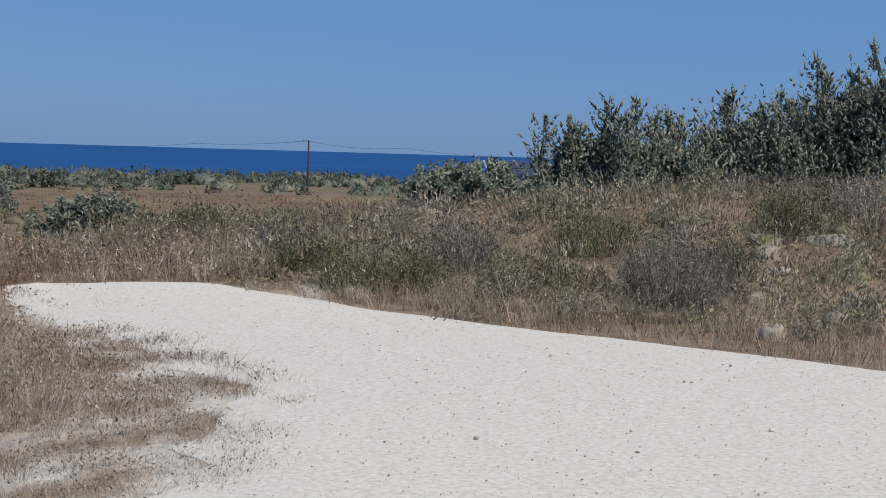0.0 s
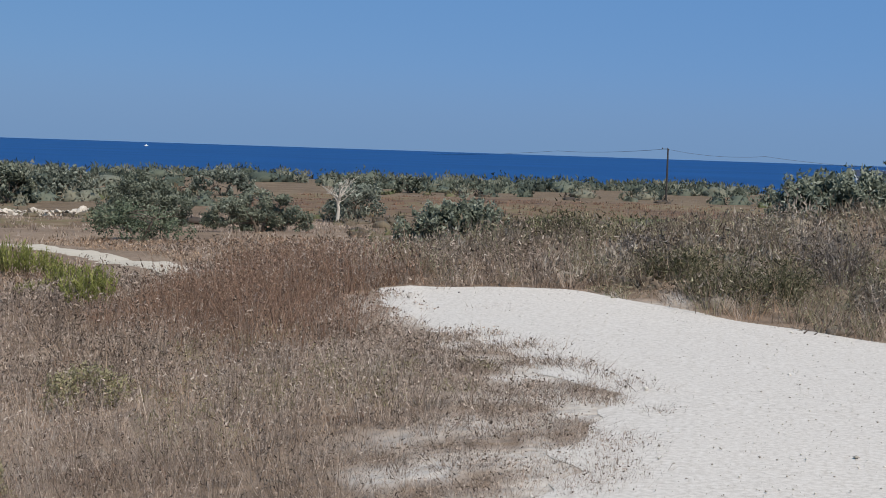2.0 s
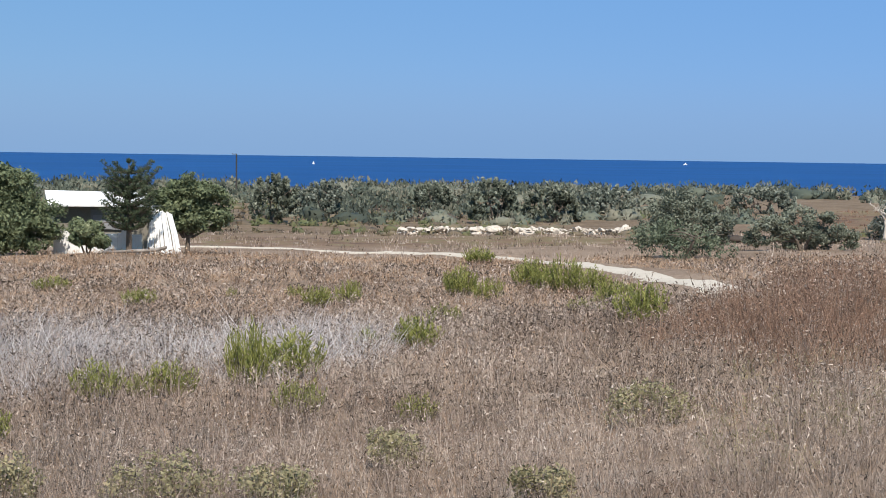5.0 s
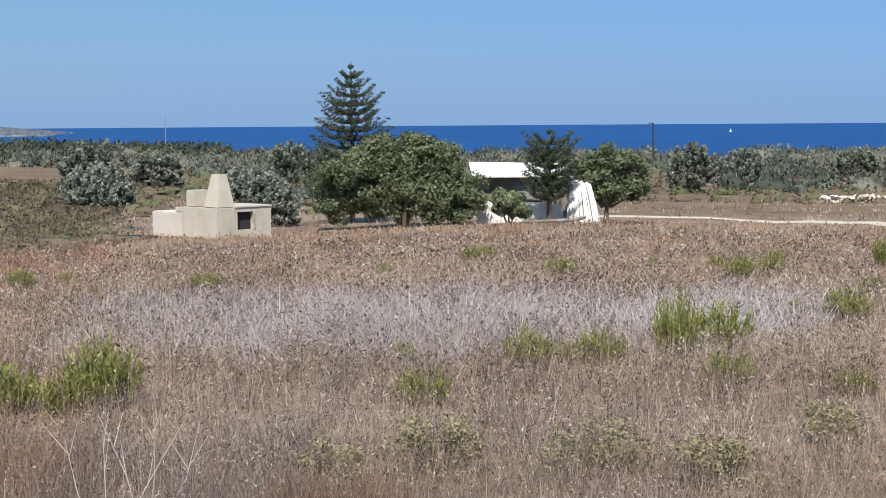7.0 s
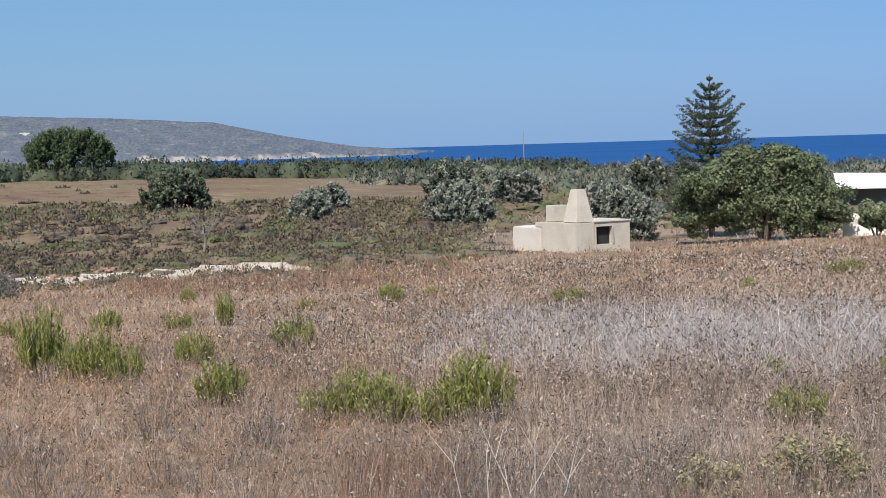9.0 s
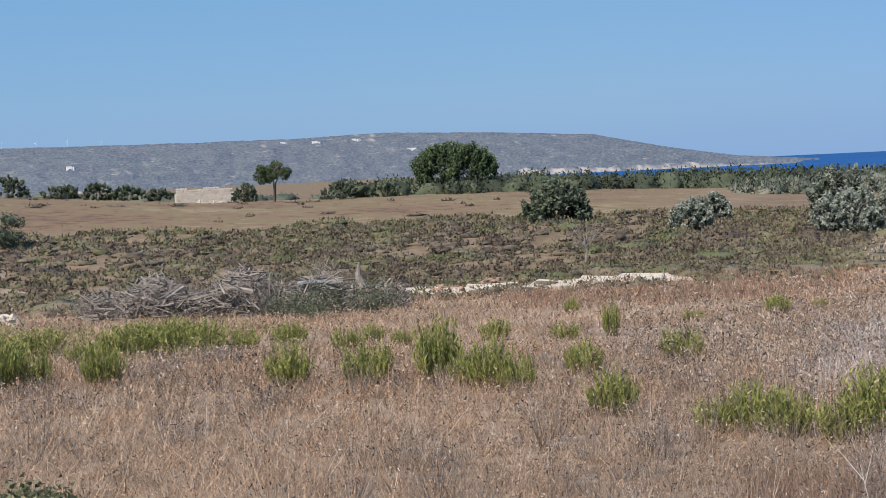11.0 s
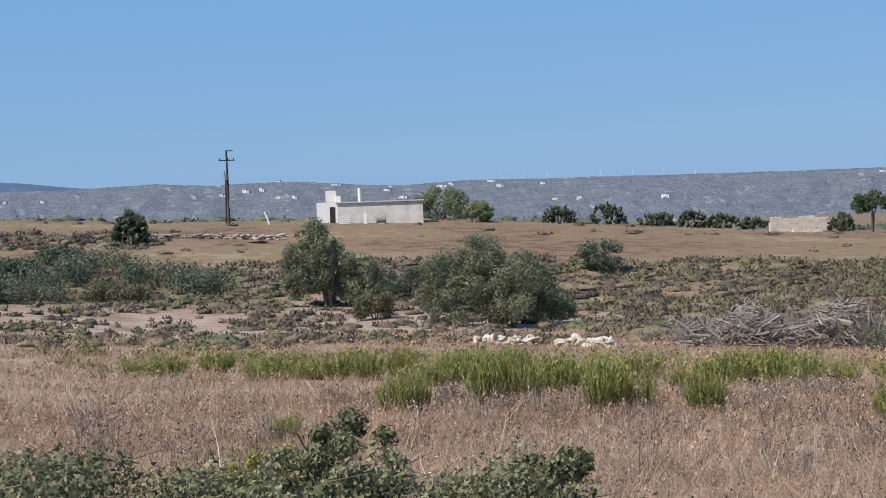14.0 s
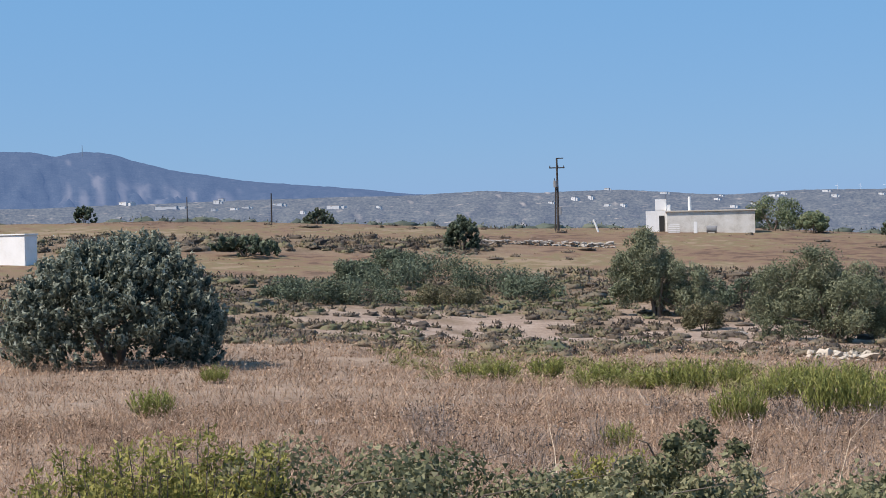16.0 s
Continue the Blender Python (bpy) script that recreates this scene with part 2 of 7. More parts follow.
def box(bm, lo, hi, bevel=0.0, taper=(1, 1)):
    v = []
    for z, t in ((lo[2], (1, 1)), (hi[2], taper)):
        cx, cy, hx, hy = (lo[0] + hi[0]) / 2, (lo[1] + hi[1]) / 2, (hi[0] - lo[0]) / 2, (hi[1] - lo[1]) / 2
        v += [bm.verts.new((cx + sx * hx * t[0], cy + sy * hy * t[1], z)) for sx, sy in ((-1, -1), (1, -1), (1, 1), (-1, 1))]
    f = [bm.faces.new([v[i] for i in q]) for q in ((3, 2, 1, 0), (4, 5, 6, 7), (0, 1, 5, 4), (1, 2, 6, 5), (2, 3, 7, 6), (3, 0, 4, 7))]
    if bevel:
        bmesh.ops.bevel(bm, geom=list({e for q in f for e in q.edges}), offset=bevel, segments=2, affect="EDGES")
    return bm


def tube(bm, points, radii, sides=7):
    """A tapered limb through the points."""
    rings = []
    for i, (p, r) in enumerate(zip(points, radii)):
        p = Vector(p)
        d = (Vector(points[min(i + 1, len(points) - 1)]) - Vector(points[max(i - 1, 0)])).normalized()
        u = d.orthogonal().normalized()
        w = d.cross(u)
        rings.append([bm.verts.new(p + (u * math.cos(2 * math.pi * k / sides) + w * math.sin(2 * math.pi * k / sides)) * r) for k in range(sides)])
    for a, b in zip(rings, rings[1:]):
        for k in range(sides):
            bm.faces.new((a[k], a[(k + 1) % sides], b[(k + 1) % sides], b[k]))
    bm.faces.new(rings[0][::-1]), bm.faces.new(rings[-1])
    return bm


def thing(name, a, d, turn=0.0, up=0.0, size=1.0):
    ob = new(name)
    ob.matrix_world = Matrix.Translation(spot(a, d, up)) @ pose(0, 0, 0, 0, 0, a + turn) @ Matrix.Scale(size, 4)
    return ob


def leaves(rng, clumps, count, leaf, flat=0.0, narrow=0.45, shell=0.55, upward=0.0, whole=False, tones=None):
    """Leaf blades spread through ellipsoid clumps (x, y, z, rx, ry, rz); returns verts, faces, tint."""
    clumps = np.array(clumps, float)
    vol = (clumps[:, 3] * clumps[:, 4] * clumps[:, 5]) ** 0.67
    pick = rng.choice(len(clumps), count, p=vol / vol.sum())
    d = rng.normal(size=(count, 3))
    d /= np.linalg.norm(d, axis=1)[:, None]
    r = shell + (1 - shell) * rng.random(count) ** 0.6
    r *= 1 + 0.09 * rng.normal(size=count) * (rng.random(count) < 0.35)
    c = clumps[pick]
    pos = c[:, :3] + d * r[:, None] * c[:, 3:]
    out = d + rng.normal(size=(count, 3)) * 0.5
    out /= np.linalg.norm(out, axis=1)[:, None]
    up = np.cross(out, rng.normal(size=(count, 3)))
    up = up / (np.linalg.norm(up, axis=1)[:, None] + 1e-9) + d * 0.45
    up[:, 2] += upward * 0.7
    up /= np.linalg.norm(up, axis=1)[:, None]
    side = np.cross(up, out)
    side /= np.linalg.norm(side, axis=1)[:, None] + 1e-9
    if flat:
        side[:, 2] *= 1 - flat
    ln = leaf * (0.6 + 0.8 * rng.random(count))[:, None]
    w = ln * narrow
    if whole:
        v = np.stack([pos - up * ln * 0.5, pos + side * w * 0.5, pos + up * ln * 0.5, pos - side * w * 0.5], 1).reshape(-1, 3)
    else:
        v = np.stack([pos - up * ln * 0.45 - side * w * 0.62, pos - up * ln * 0.45 + side * w * 0.62, pos + up * ln * 0.6], 1).reshape(-1, 3)
    k = 4 if whole else 3
    f = np.arange(count * k).reshape(-1, k)
    # tint rises on each clump's upper side, as if lit from above
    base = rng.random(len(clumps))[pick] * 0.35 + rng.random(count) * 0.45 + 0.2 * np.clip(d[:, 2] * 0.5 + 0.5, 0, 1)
    if tones is not None:
        base = 0.7 * np.array(tones)[pick] + 0.3 * rng.random(count)
    return v, f, np.repeat(np.clip(base, 0, 1), k)


def blades(rng, pos, height, width, lean=0.35, droop=0.25, bias=(0.0, 0.0), bent=True):
    """Grass blades: bent ones of five vertices, or plain spikes of three; verts and triangles."""
    n = len(pos)
    h = height * (0.55 + 0.75 * rng.random(n))
    w = width * (0.6 + 0.8 * rng.random(n))
    az = rng.random(n) * 2 * math.pi
    ln = lean * np.abs(rng.normal(size=n)) * h
    dx, dy = np.cos(az) * ln + bias[0] * h, np.sin(az) * ln + bias[1] * h
    fa = rng.random(n) * math.pi
    sx, sy = np.cos(fa) * w * 0.5, np.sin(fa) * w * 0.5
    z0 = np.zeros(n)
    root1 = pos + np.stack([sx, sy, z0 - 0.02], 1)
    root2 = pos + np.stack([-sx, -sy, z0 - 0.02], 1)
    tip = pos + np.stack([dx, dy, h * (1 - droop * rng.random(n))], 1)
    if not bent:
        return np.stack([root1, root2, tip], 1).reshape(-1, 3), np.arange(n * 3).reshape(-1, 3)
    mid1 = pos + np.stack([dx * 0.35 + sx * 0.8, dy * 0.35 + sy * 0.8, h * 0.6], 1)
    mid2 = pos + np.stack([dx * 0.35 - sx * 0.8, dy * 0.35 - sy * 0.8, h * 0.6], 1)
    v = np.stack([root1, root2, mid1, mid2, tip], 1).reshape(-1, 3)
    k = np.arange(n)[:, None] * 5
    return v, np.concatenate([k + (0, 1, 3), k + (0, 3, 2), k + (2, 3, 4)], 0)


def weed_mesh(r, pos, dist, hue, radius, height, stems, bits, thick=0.00043, bit=0.0013, dark=0.6, low=0.4):
    """Bushy dead weeds, one at each place: thin stems spreading from the root, with dry leaves and seed heads along them."""
    n = len(pos)
    o = np.repeat(np.arange(n), stems)
    e = len(o)
    az, q = r.random(e) * 6.283, np.sqrt(r.random(e))
    rad, h = np.asarray(radius)[o], np.asarray(height)[o] * (1 - 0.4 * q * q) * (0.55 + 0.55 * r.random(e))
    out = np.stack([np.cos(az), np.sin(az)], 1) * (q * rad)[:, None]
    root = pos[o] + np.column_stack([out * 0.4, np.full(e, -0.02)])
    tip = pos[o] + np.column_stack([out * 1.15 + r.normal(size=(e, 2)) * rad[:, None] * 0.16, h])
    w = np.maximum(0.002, dist[o] * thick) * (0.6 + 0.7 * r.random(e))
    fa = r.random(e) * math.pi
    side = np.stack([np.cos(fa) * w * 0.5, np.sin(fa) * w * 0.5, np.zeros(e)], 1)
    v1 = np.stack([root - side, root + side, tip], 1).reshape(-1, 3)
    t1 = np.clip(0.5 + hue[o] + 0.2 * r.normal(size=e), 0, 1)
    k = n * bits
    pick = (np.arange(k) // bits) * stems + (r.random(k) * stems).astype(int)
    f = low + (1 - low) * r.random(k) ** 0.8
    p = root[pick] + (tip[pick] - root[pick]) * f[:, None] + r.normal(size=(k, 3)) * (rad[pick] * 0.09)[:, None]
    up = r.normal(size=(k, 3)) + (0, 0, 0.5)
    up /= np.linalg.norm(up, axis=1)[:, None]
    sd = np.cross(up, r.normal(size=(k, 3)))
    sd /= np.linalg.norm(sd, axis=1)[:, None]
    ln = (bit * dist[o[pick]] * (0.5 + 1.2 * r.random(k) ** 2))[:, None]
    v2 = np.stack([p - sd * ln * 0.3, p + sd * ln * 0.3, p + up * ln * 1.7], 1).reshape(-1, 3)
    t2 = np.where(r.random(k) < dark, 0.22 * r.random(k), 0.55 + 0.4 * r.random(k)) + hue[o[pick]] * 0.8
    v = np.concatenate([v1, v2])
    return v, np.arange(len(v)).reshape(-1, 3), np.repeat(np.clip(np.concatenate([t1, t2]), 0, 1), 3)


GRID = {}


def sample(name, a, d):
    """Looks up height or cover on the ground's own grid, for arrays of places."""
    g, reach = GRID[name], GRID["reach"]
    u = np.clip((a + 24) * 2, 0, 311.999)
    i = u.astype(int)
    j = np.clip(np.searchsorted(reach, d) - 1, 0, len(reach) - 2)
    f, e = u - i, (d - reach[j]) / (reach[j + 1] - reach[j])
    return (g[i, j] * (1 - f) + g[i + 1, j] * f) * (1 - e) + (g[i, j + 1] * (1 - f) + g[i + 1, j + 1] * f) * e


def road_mask(a, d):
    on = (d < 18.4) & (a < np.interp(d, *ROAD_LEFT)) & (a > np.interp(d, *ROAD_RIGHT))
    x, y = -np.sin(np.radians(a)) * d, np.cos(np.radians(a)) * d
    best = np.full(len(a), 1e9)
    for (a0, d0), (a1, d1) in zip(TRACK, TRACK[1:]):
        ux, uy = -math.sin(radians(a0)) * d0, math.cos(radians(a0)) * d0
        wx, wy = -math.sin(radians(a1)) * d1 - ux, math.cos(radians(a1)) * d1 - uy
        f = np.clip(((x - ux) * wx + (y - uy) * wy) / (wx * wx + wy * wy), 0, 1)
        best = np.minimum(best, np.hypot(x - ux - wx * f, y - uy - wy * f))
    return on | ((best < 1.8) & (d > 16))


def waves(a, d, scale, seed):
    """A cheap wavy pattern from 0 to 1 over the plan."""
    x, y = -np.sin(np.radians(a)) * d * scale + seed, np.cos(np.radians(a)) * d * scale - seed * 0.7
    return 0.5 + 0.22 * np.sin(x * 1.7 + 2.1 * np.sin(y * 0.9)) + 0.18 * np.sin(y * 2.3 + 1.7 * np.sin(x * 1.1 + 1)) + 0.1 * np.sin(x * 4.1 + y * 3.3)


def scatter(rng, count, a0, a1, d0, d1, keep=None, power=1.0):
    """Random places in a stretch of the plan; power: how fast they thin out with distance; keep: the chance at each place."""
    a = a0 + (a1 - a0) * rng.random(count)
    u = rng.random(count)
    q = 2.0 - power
    d = (d0 ** q + (d1 ** q - d0 ** q) * u) ** (1 / q)
    if keep:
        k = rng.random(count) < keep(a, d)
        a, d = a[k], d[k]
    return np.column_stack([-np.sin(np.radians(a)) * d, np.cos(np.radians(a)) * d, sample("height", a, d)]), np.column_stack([a, d])


rng = np.random.default_rng(7)

# ---- ground, sea, hills ----


def smooth(x, lo, hi):
    f = min(1.0, max(0.0, (x - lo) / (hi - lo)))
    return f * f * (3 - 2 * f)


def cover(a, d):
    """Stubble field, bare rock, scrub litter and track at a place, from 0 to 1."""
    p = Vector((-math.sin(radians(a)) * d, math.cos(radians(a)) * d, 0))
    wob = 6 * noise.noise(p * 0.05)
    near_edge, far_edge = np.interp(a, (60, 70, 80, 92, 100, 106, 110, 122), (150, 140, 136, 134, 138, 136, 128, 126)), 250
    field = smooth(d + wob, near_edge - 4, near_edge + 4) * (1 - smooth(d, far_edge, far_edge + 15)) * smooth(a + wob * 0.3, 63, 69)
    field = max(field, smooth(d + 2 * wob, 118, 135) * (1 - smooth(d + wob, 205, 225)) * smooth(a, -6, 0) * (1 - smooth(a + 0.3 * wob, 19, 24)))
    field = max(field, smooth(d + wob, 88, 95) * (1 - smooth(d, 106, 114)) * smooth(a, 24, 27) * (1 - smooth(a, 42, 45)))
    field *= 1 - smooth(d + wob * 0.4, 149, 152) * (1 - smooth(d + wob * 0.4, 170, 174)) * smooth(a, 106, 110)
    bare = smooth(noise.noise(p * 0.16) + 0.5 * noise.noise(p * 0.6), -0.38, 0.0) * smooth(d, 64, 70) * (1 - smooth(d, 92, 106)) * smooth(a, 91, 97) * (1 - smooth(a, 113, 119))
    bare = max(bare, 0.8 * smooth(noise.noise(p * 0.3 + Vector((3, 9, 0))) + 0.4 * noise.noise(p * 1.1), 0.12, 0.45) * smooth(a, 76, 84) * smooth(d, 60, 66) * (1 - smooth(d, 100, 118)))
    bare = max(bare, 0.9 * smooth(bump_at(a, d, -10.4, 15.9, 0.45, 0.9) + 0.3 * noise.noise(p * 1.5), 0.35, 0.8))
    chalk = smooth(noise.noise(p * 0.8) + 0.4 * noise.noise(p * 2.6), 0.5, 0.8) * 0.45 * (1 - smooth(d, 22, 50))
    chalk = max(chalk, 0.85 * smooth(noise.noise(p * 1.7 + Vector((1, 5, 0))) + 0.5 * noise.noise(p * 5.0), -0.3, 0.15) * smooth(1.7 - (a - road_left(d)) * d * 0.0175, 0, 1.2) * (d < 18) * (a > 4))
    scrub = smooth(d + wob, 62, 68) * (1 - field) * smooth(a, 62, 70)
    scrub = max(scrub, smooth(d + wob, 100, 118) * (1 - field))
    scrub = max(scrub, (1 - smooth(a, 14, 18)) * smooth(d, 18, 24) * (1 - field))
    return field, bare, scrub, chalk


def ground_sheet():
    near = [0.01, 1, 2, 3, 4, 5, 6]
    while near[-1] < 700:
        near.append(near[-1] * 1.034)
    near += [800, 950, 1150, 1400, 1700, 2100, 2700, 3500, 4700]
    heads = [-24 + 0.5 * i for i in range(313)] + [140, 150, 165, 180, 195, 210, 225, 240, 255, 270, 285, 300, 315, 326]
    vs, masks = [], []
    for a in heads:
        aa = a if a < 230 else a - 360
        for d in near:
            z = land(aa if aa <= 132 or aa > 230 else 132, d)
            if d > 450:
                inland = smooth(aa, 73, 77) if aa > 0 else smooth(-aa, 45, 70)
                z = max(z, -9.0) * inland + (land(aa, 450) - (d - 450) * 0.06) * (1 - inland)
                z = max(z, -40)
            vs.append((-math.sin(radians(a)) * d, math.cos(radians(a)) * d, z))
            masks.append(cover(aa, d))
    n, m = len(heads), len(near)
    fs = []
    for i in range(n):
        for j in range(m - 1):
            i2 = (i + 1) % n
            fs.append((i * m + j, i * m + j + 1, i2 * m + j + 1, i2 * m + j))
    mat = bpy.data.materials.new("dry_ground")
    mat.use_nodes = True
    nd, lk = mat.node_tree.nodes, mat.node_tree.links
    b = nd["Principled BSDF"]
    b.inputs["Roughness"].default_value, b.inputs["Specular IOR Level"].default_value = 0.95, 0.1
    pos = nd.new("ShaderNodeNewGeometry").outputs["Position"]

    def mottled(colours, s1, s2, lo=0.32, hi=0.68):
        t1, t2, mx, rp = nd.new("ShaderNodeTexNoise"), nd.new("ShaderNodeTexNoise"), nd.new("ShaderNodeMix"), nd.new("ShaderNodeValToRGB")
        t1.inputs["Scale"].default_value, t2.inputs["Scale"].default_value = s1, s2
        t1.inputs["Detail"].default_value = t2.inputs["Detail"].default_value = 6
        mx.inputs[0].default_value = 0.5
        lk.new(pos, t1.inputs["Vector"]), lk.new(pos, t2.inputs["Vector"])
        lk.new(t1.outputs["Fac"], mx.inputs[2]), lk.new(t2.outputs["Fac"], mx.inputs[3]), lk.new(mx.outputs[0], rp.inputs[0])
        e = rp.color_ramp.elements
        while len(e) < len(colours):
            e.new(0.5)
        for i, c in enumerate(colours):
            e[i].position, e[i].color = lo + (hi - lo) * i / (len(colours) - 1), (*c, 1)
        return rp.outputs[0]

    def blend(one, two, name):
        at, mx = nd.new("ShaderNodeAttribute"), nd.new("ShaderNodeMix")
        at.attribute_name, mx.data_type = name, "RGBA"
        lk.new(at.outputs["Fac"], mx.inputs[0]), lk.new(one, mx.inputs[6]), lk.new(two, mx.inputs[7])
        return mx.outputs[2]
    c = mottled([(0.14, 0.098, 0.07), (0.24, 0.172, 0.122), (0.36, 0.27, 0.195)], 0.25, 5.0)
    c = blend(c, mottled([(0.10, 0.07, 0.047), (0.175, 0.125, 0.082), (0.27, 0.20, 0.135)], 0.2, 2.0), "scrub")
    c = blend(c, mottled([(0.115, 0.074, 0.052), (0.175, 0.112, 0.075), (0.200, 0.135, 0.085), (0.165, 0.134, 0.070), (0.245, 0.180, 0.118)], 0.035, 0.5, 0.40, 0.60), "field")
    c = blend(c, mottled([(0.205, 0.145, 0.108), (0.30, 0.222, 0.168), (0.43, 0.35, 0.285)], 0.5, 6.0), "bare")
    c = blend(c, mottled([(0.40, 0.335, 0.275), (0.56, 0.50, 0.435), (0.68, 0.62, 0.555)], 1.5, 14.0), "chalk")
    lk.new(c, b.inputs["Base Color"])
    t, k = nd.new("ShaderNodeTexNoise"), nd.new("ShaderNodeBump")
    t.inputs["Scale"].default_value, t.inputs["Detail"].default_value = 6, 6
    k.inputs["Distance"].default_value = 0.08
    lk.new(pos, t.inputs["Vector"]), lk.new(t.outputs["Fac"], k.inputs["Height"]), lk.new(k.outputs[0], b.inputs["Normal"])
    ob = arrays("ground", np.array(vs), np.array(fs), mat, smooth=True)
    masks = np.array(masks)
    GRID["reach"] = np.array(near)
    GRID["height"] = np.array(vs)[:, 2].reshape(n, m)
    for i, name in enumerate(("field", "bare", "scrub", "chalk")):
        GRID[name] = masks[:, i].reshape(n, m)
    for i, name in enumerate(("field", "bare", "scrub", "chalk")):
        ob.data.attributes.new(name, "FLOAT", "POINT").data.foreach_set("value", masks[:, i].astype(np.float32))
    return tagged(ob, "dry coastal grassland sloping down to the sea", "ground", kind="structure")


ground_sheet()


def sea_sheet():
    heads, reach = [i * 3.0 for i in range(120)], [250, 400, 600, 900, 1300, 1900, 2700, 3700, 4950]
    vs = [(-math.sin(radians(a)) * d, math.cos(radians(a)) * d, SEA) for a in heads for d in reach]
    m = len(reach)
    fs = [(i * m + j, i * m + j + 1, ((i + 1) % 120) * m + j + 1, ((i + 1) % 120) * m + j) for i in range(120) for j in range(m - 1)]
    mat = bpy.data.materials.new("sea_water")
    mat.use_nodes = True
    nd, lk = mat.node_tree.nodes, mat.node_tree.links
    b = nd["Principled BSDF"]
    b.inputs["Roughness"].default_value, b.inputs["IOR"].default_value = 0.45, 1.33
    b.inputs["Specular IOR Level"].default_value = 0.12
    pos = nd.new("ShaderNodeNewGeometry").outputs["Position"]
    t, rp = nd.new("ShaderNodeTexNoise"), nd.new("ShaderNodeValToRGB")
    t.inputs["Scale"].default_value, t.inputs["Detail"].default_value = 0.006, 8
    lk.new(pos, t.inputs["Vector"]), lk.new(t.outputs["Fac"], rp.inputs[0])
    rp.color_ramp.elements[0].position, rp.color_ramp.elements[0].color = 0.35, (0.004, 0.046, 0.165, 1)
    rp.color_ramp.elements[1].position, rp.color_ramp.elements[1].color = 0.65, (0.007, 0.064, 0.210, 1)
    lk.new(rp.outputs[0], b.inputs["Base Color"])
    w, k = nd.new("ShaderNodeTexNoise"), nd.new("ShaderNodeBump")
    w.inputs["Scale"].default_value, w.inputs["Detail"].default_value, k.inputs["Distance"].default_value = 0.15, 6, 0.6
    lk.new(pos, w.inputs["Vector"]), lk.new(w.outputs["Fac"], k.inputs["Height"]), lk.new(k.outputs[0], b.inputs["Normal"])
    return tagged(arrays("sea", np.array(vs), np.array(fs), mat), "deep blue open sea reaching the horizon", "sea", kind="structure")


sea_sheet()


def far_land(name, label, heads, tilts, near, crest, colours, pale, haze_glow, seed, ripple, crags=None):
    """A far range: crest heights by heading; folded slopes; the haze between is put in as bluish colours and a blue
    glow.
    """
    a_list = np.arange(heads[0], heads[-1] + 0.01, 0.15)
    steps = 26
    vs, cliff = [], []
    for a in a_list:
        top = EYE + crest * math.tan(radians(float(np.interp(a, heads, tilts))))
        for j in range(steps + 3):
            f = min(1.0, j / steps)
            d = near + (crest - near) * j / steps
            p = Vector((a * 0.9, f * 5, seed))
            fold = noise.noise(p * 0.8) * 0.5 + noise.noise(p * 2.1) * 0.3 + noise.noise(p * 5.0) * 0.18
            z = SEA - 1 + (top - SEA + 1) * (0.55 * f + 0.45 * f * f) + fold * ripple * math.sin(math.pi * min(f, 0.98)) * max(0.1, (top - SEA) / 60)
            z += noise.noise(Vector((a * 6, seed, 0))) * ripple * 0.05 * f
            if a < 74 and j:
                z += 6.0 * min(1.0, max(0.0, (top - SEA) / 22)) * (1 - f) ** 2 * (1 + 0.5 * noise.noise(Vector((a * 1.6, 2, 0))))
            if j > steps:
                z = top - (j - steps) * 12
            vs.append((-math.sin(radians(a)) * d, math.cos(radians(a)) * d, z))
            cliff.append(pale * smooth(noise.noise(p * 3.3) + 0.7 * noise.noise(p * 9.0) + (1.1 - 9.0 * f) * (a < 73.5), 0.6, 1.05))
            if crags:       # a band of bare cliffs below the summit
                cliff[-1] = max(cliff[-1], pale * smooth(noise.noise(Vector((a * 2.6, f * 3, seed))) + 0.6 * noise.noise(Vector((a * 9, f * 9, 1))), -0.1, 0.4)
                                * smooth(a, crags[0], crags[0] + 1) * (1 - smooth(a, crags[1] - 1, crags[1])) * smooth(f, 0.45, 0.6) * (1 - smooth(f, 0.75, 0.86)))
    m = steps + 3
    fs = [(i * m + j, i * m + j + 1, (i + 1) * m + j + 1, (i + 1) * m + j) for i in range(len(a_list) - 1) for j in range(m - 1)]
    mat = bpy.data.materials.new(name)
    mat.use_nodes = True
    nd, lk = mat.node_tree.nodes, mat.node_tree.links
    b = nd["Principled BSDF"]
    b.inputs["Roughness"].default_value, b.inputs["Specular IOR Level"].default_value = 1.0, 0.0
    lie = nd.new("ShaderNodeAttribute")
    lie.attribute_name = "lie"
    pos = lie.outputs["Vector"]
    rp, at, mx = nd.new("ShaderNodeValToRGB"), nd.new("ShaderNodeAttribute"), nd.new("ShaderNodeMix")
    layers = []
    for scale, stretch in ((0.030, 2.0), (0.20, 1.3), (0.045, 3.5)):      # folds, single bushes, cleared strips
        lay, t = nd.new("ShaderNodeMapping"), nd.new("ShaderNodeTexNoise")
        lay.inputs["Scale"].default_value = (1, stretch, 1)
        t.inputs["Scale"].default_value, t.inputs["Detail"].default_value, t.inputs["Roughness"].default_value = scale, 5, 0.6
        lk.new(pos, lay.inputs["Vector"]), lk.new(lay.outputs[0], t.inputs["Vector"])
        layers.append(t)
    both = nd.new("ShaderNodeMix")
    both.inputs[0].default_value = 0.68
    lk.new(layers[0].outputs["Fac"], both.inputs[2]), lk.new(layers[1].outputs["Fac"], both.inputs[3]), lk.new(both.outputs[0], rp.inputs[0])
    for i, c in enumerate(colours[:2]):
        rp.color_ramp.elements[i].position, rp.color_ramp.elements[i].color = 0.36 + 0.28 * i, (*c, 1)
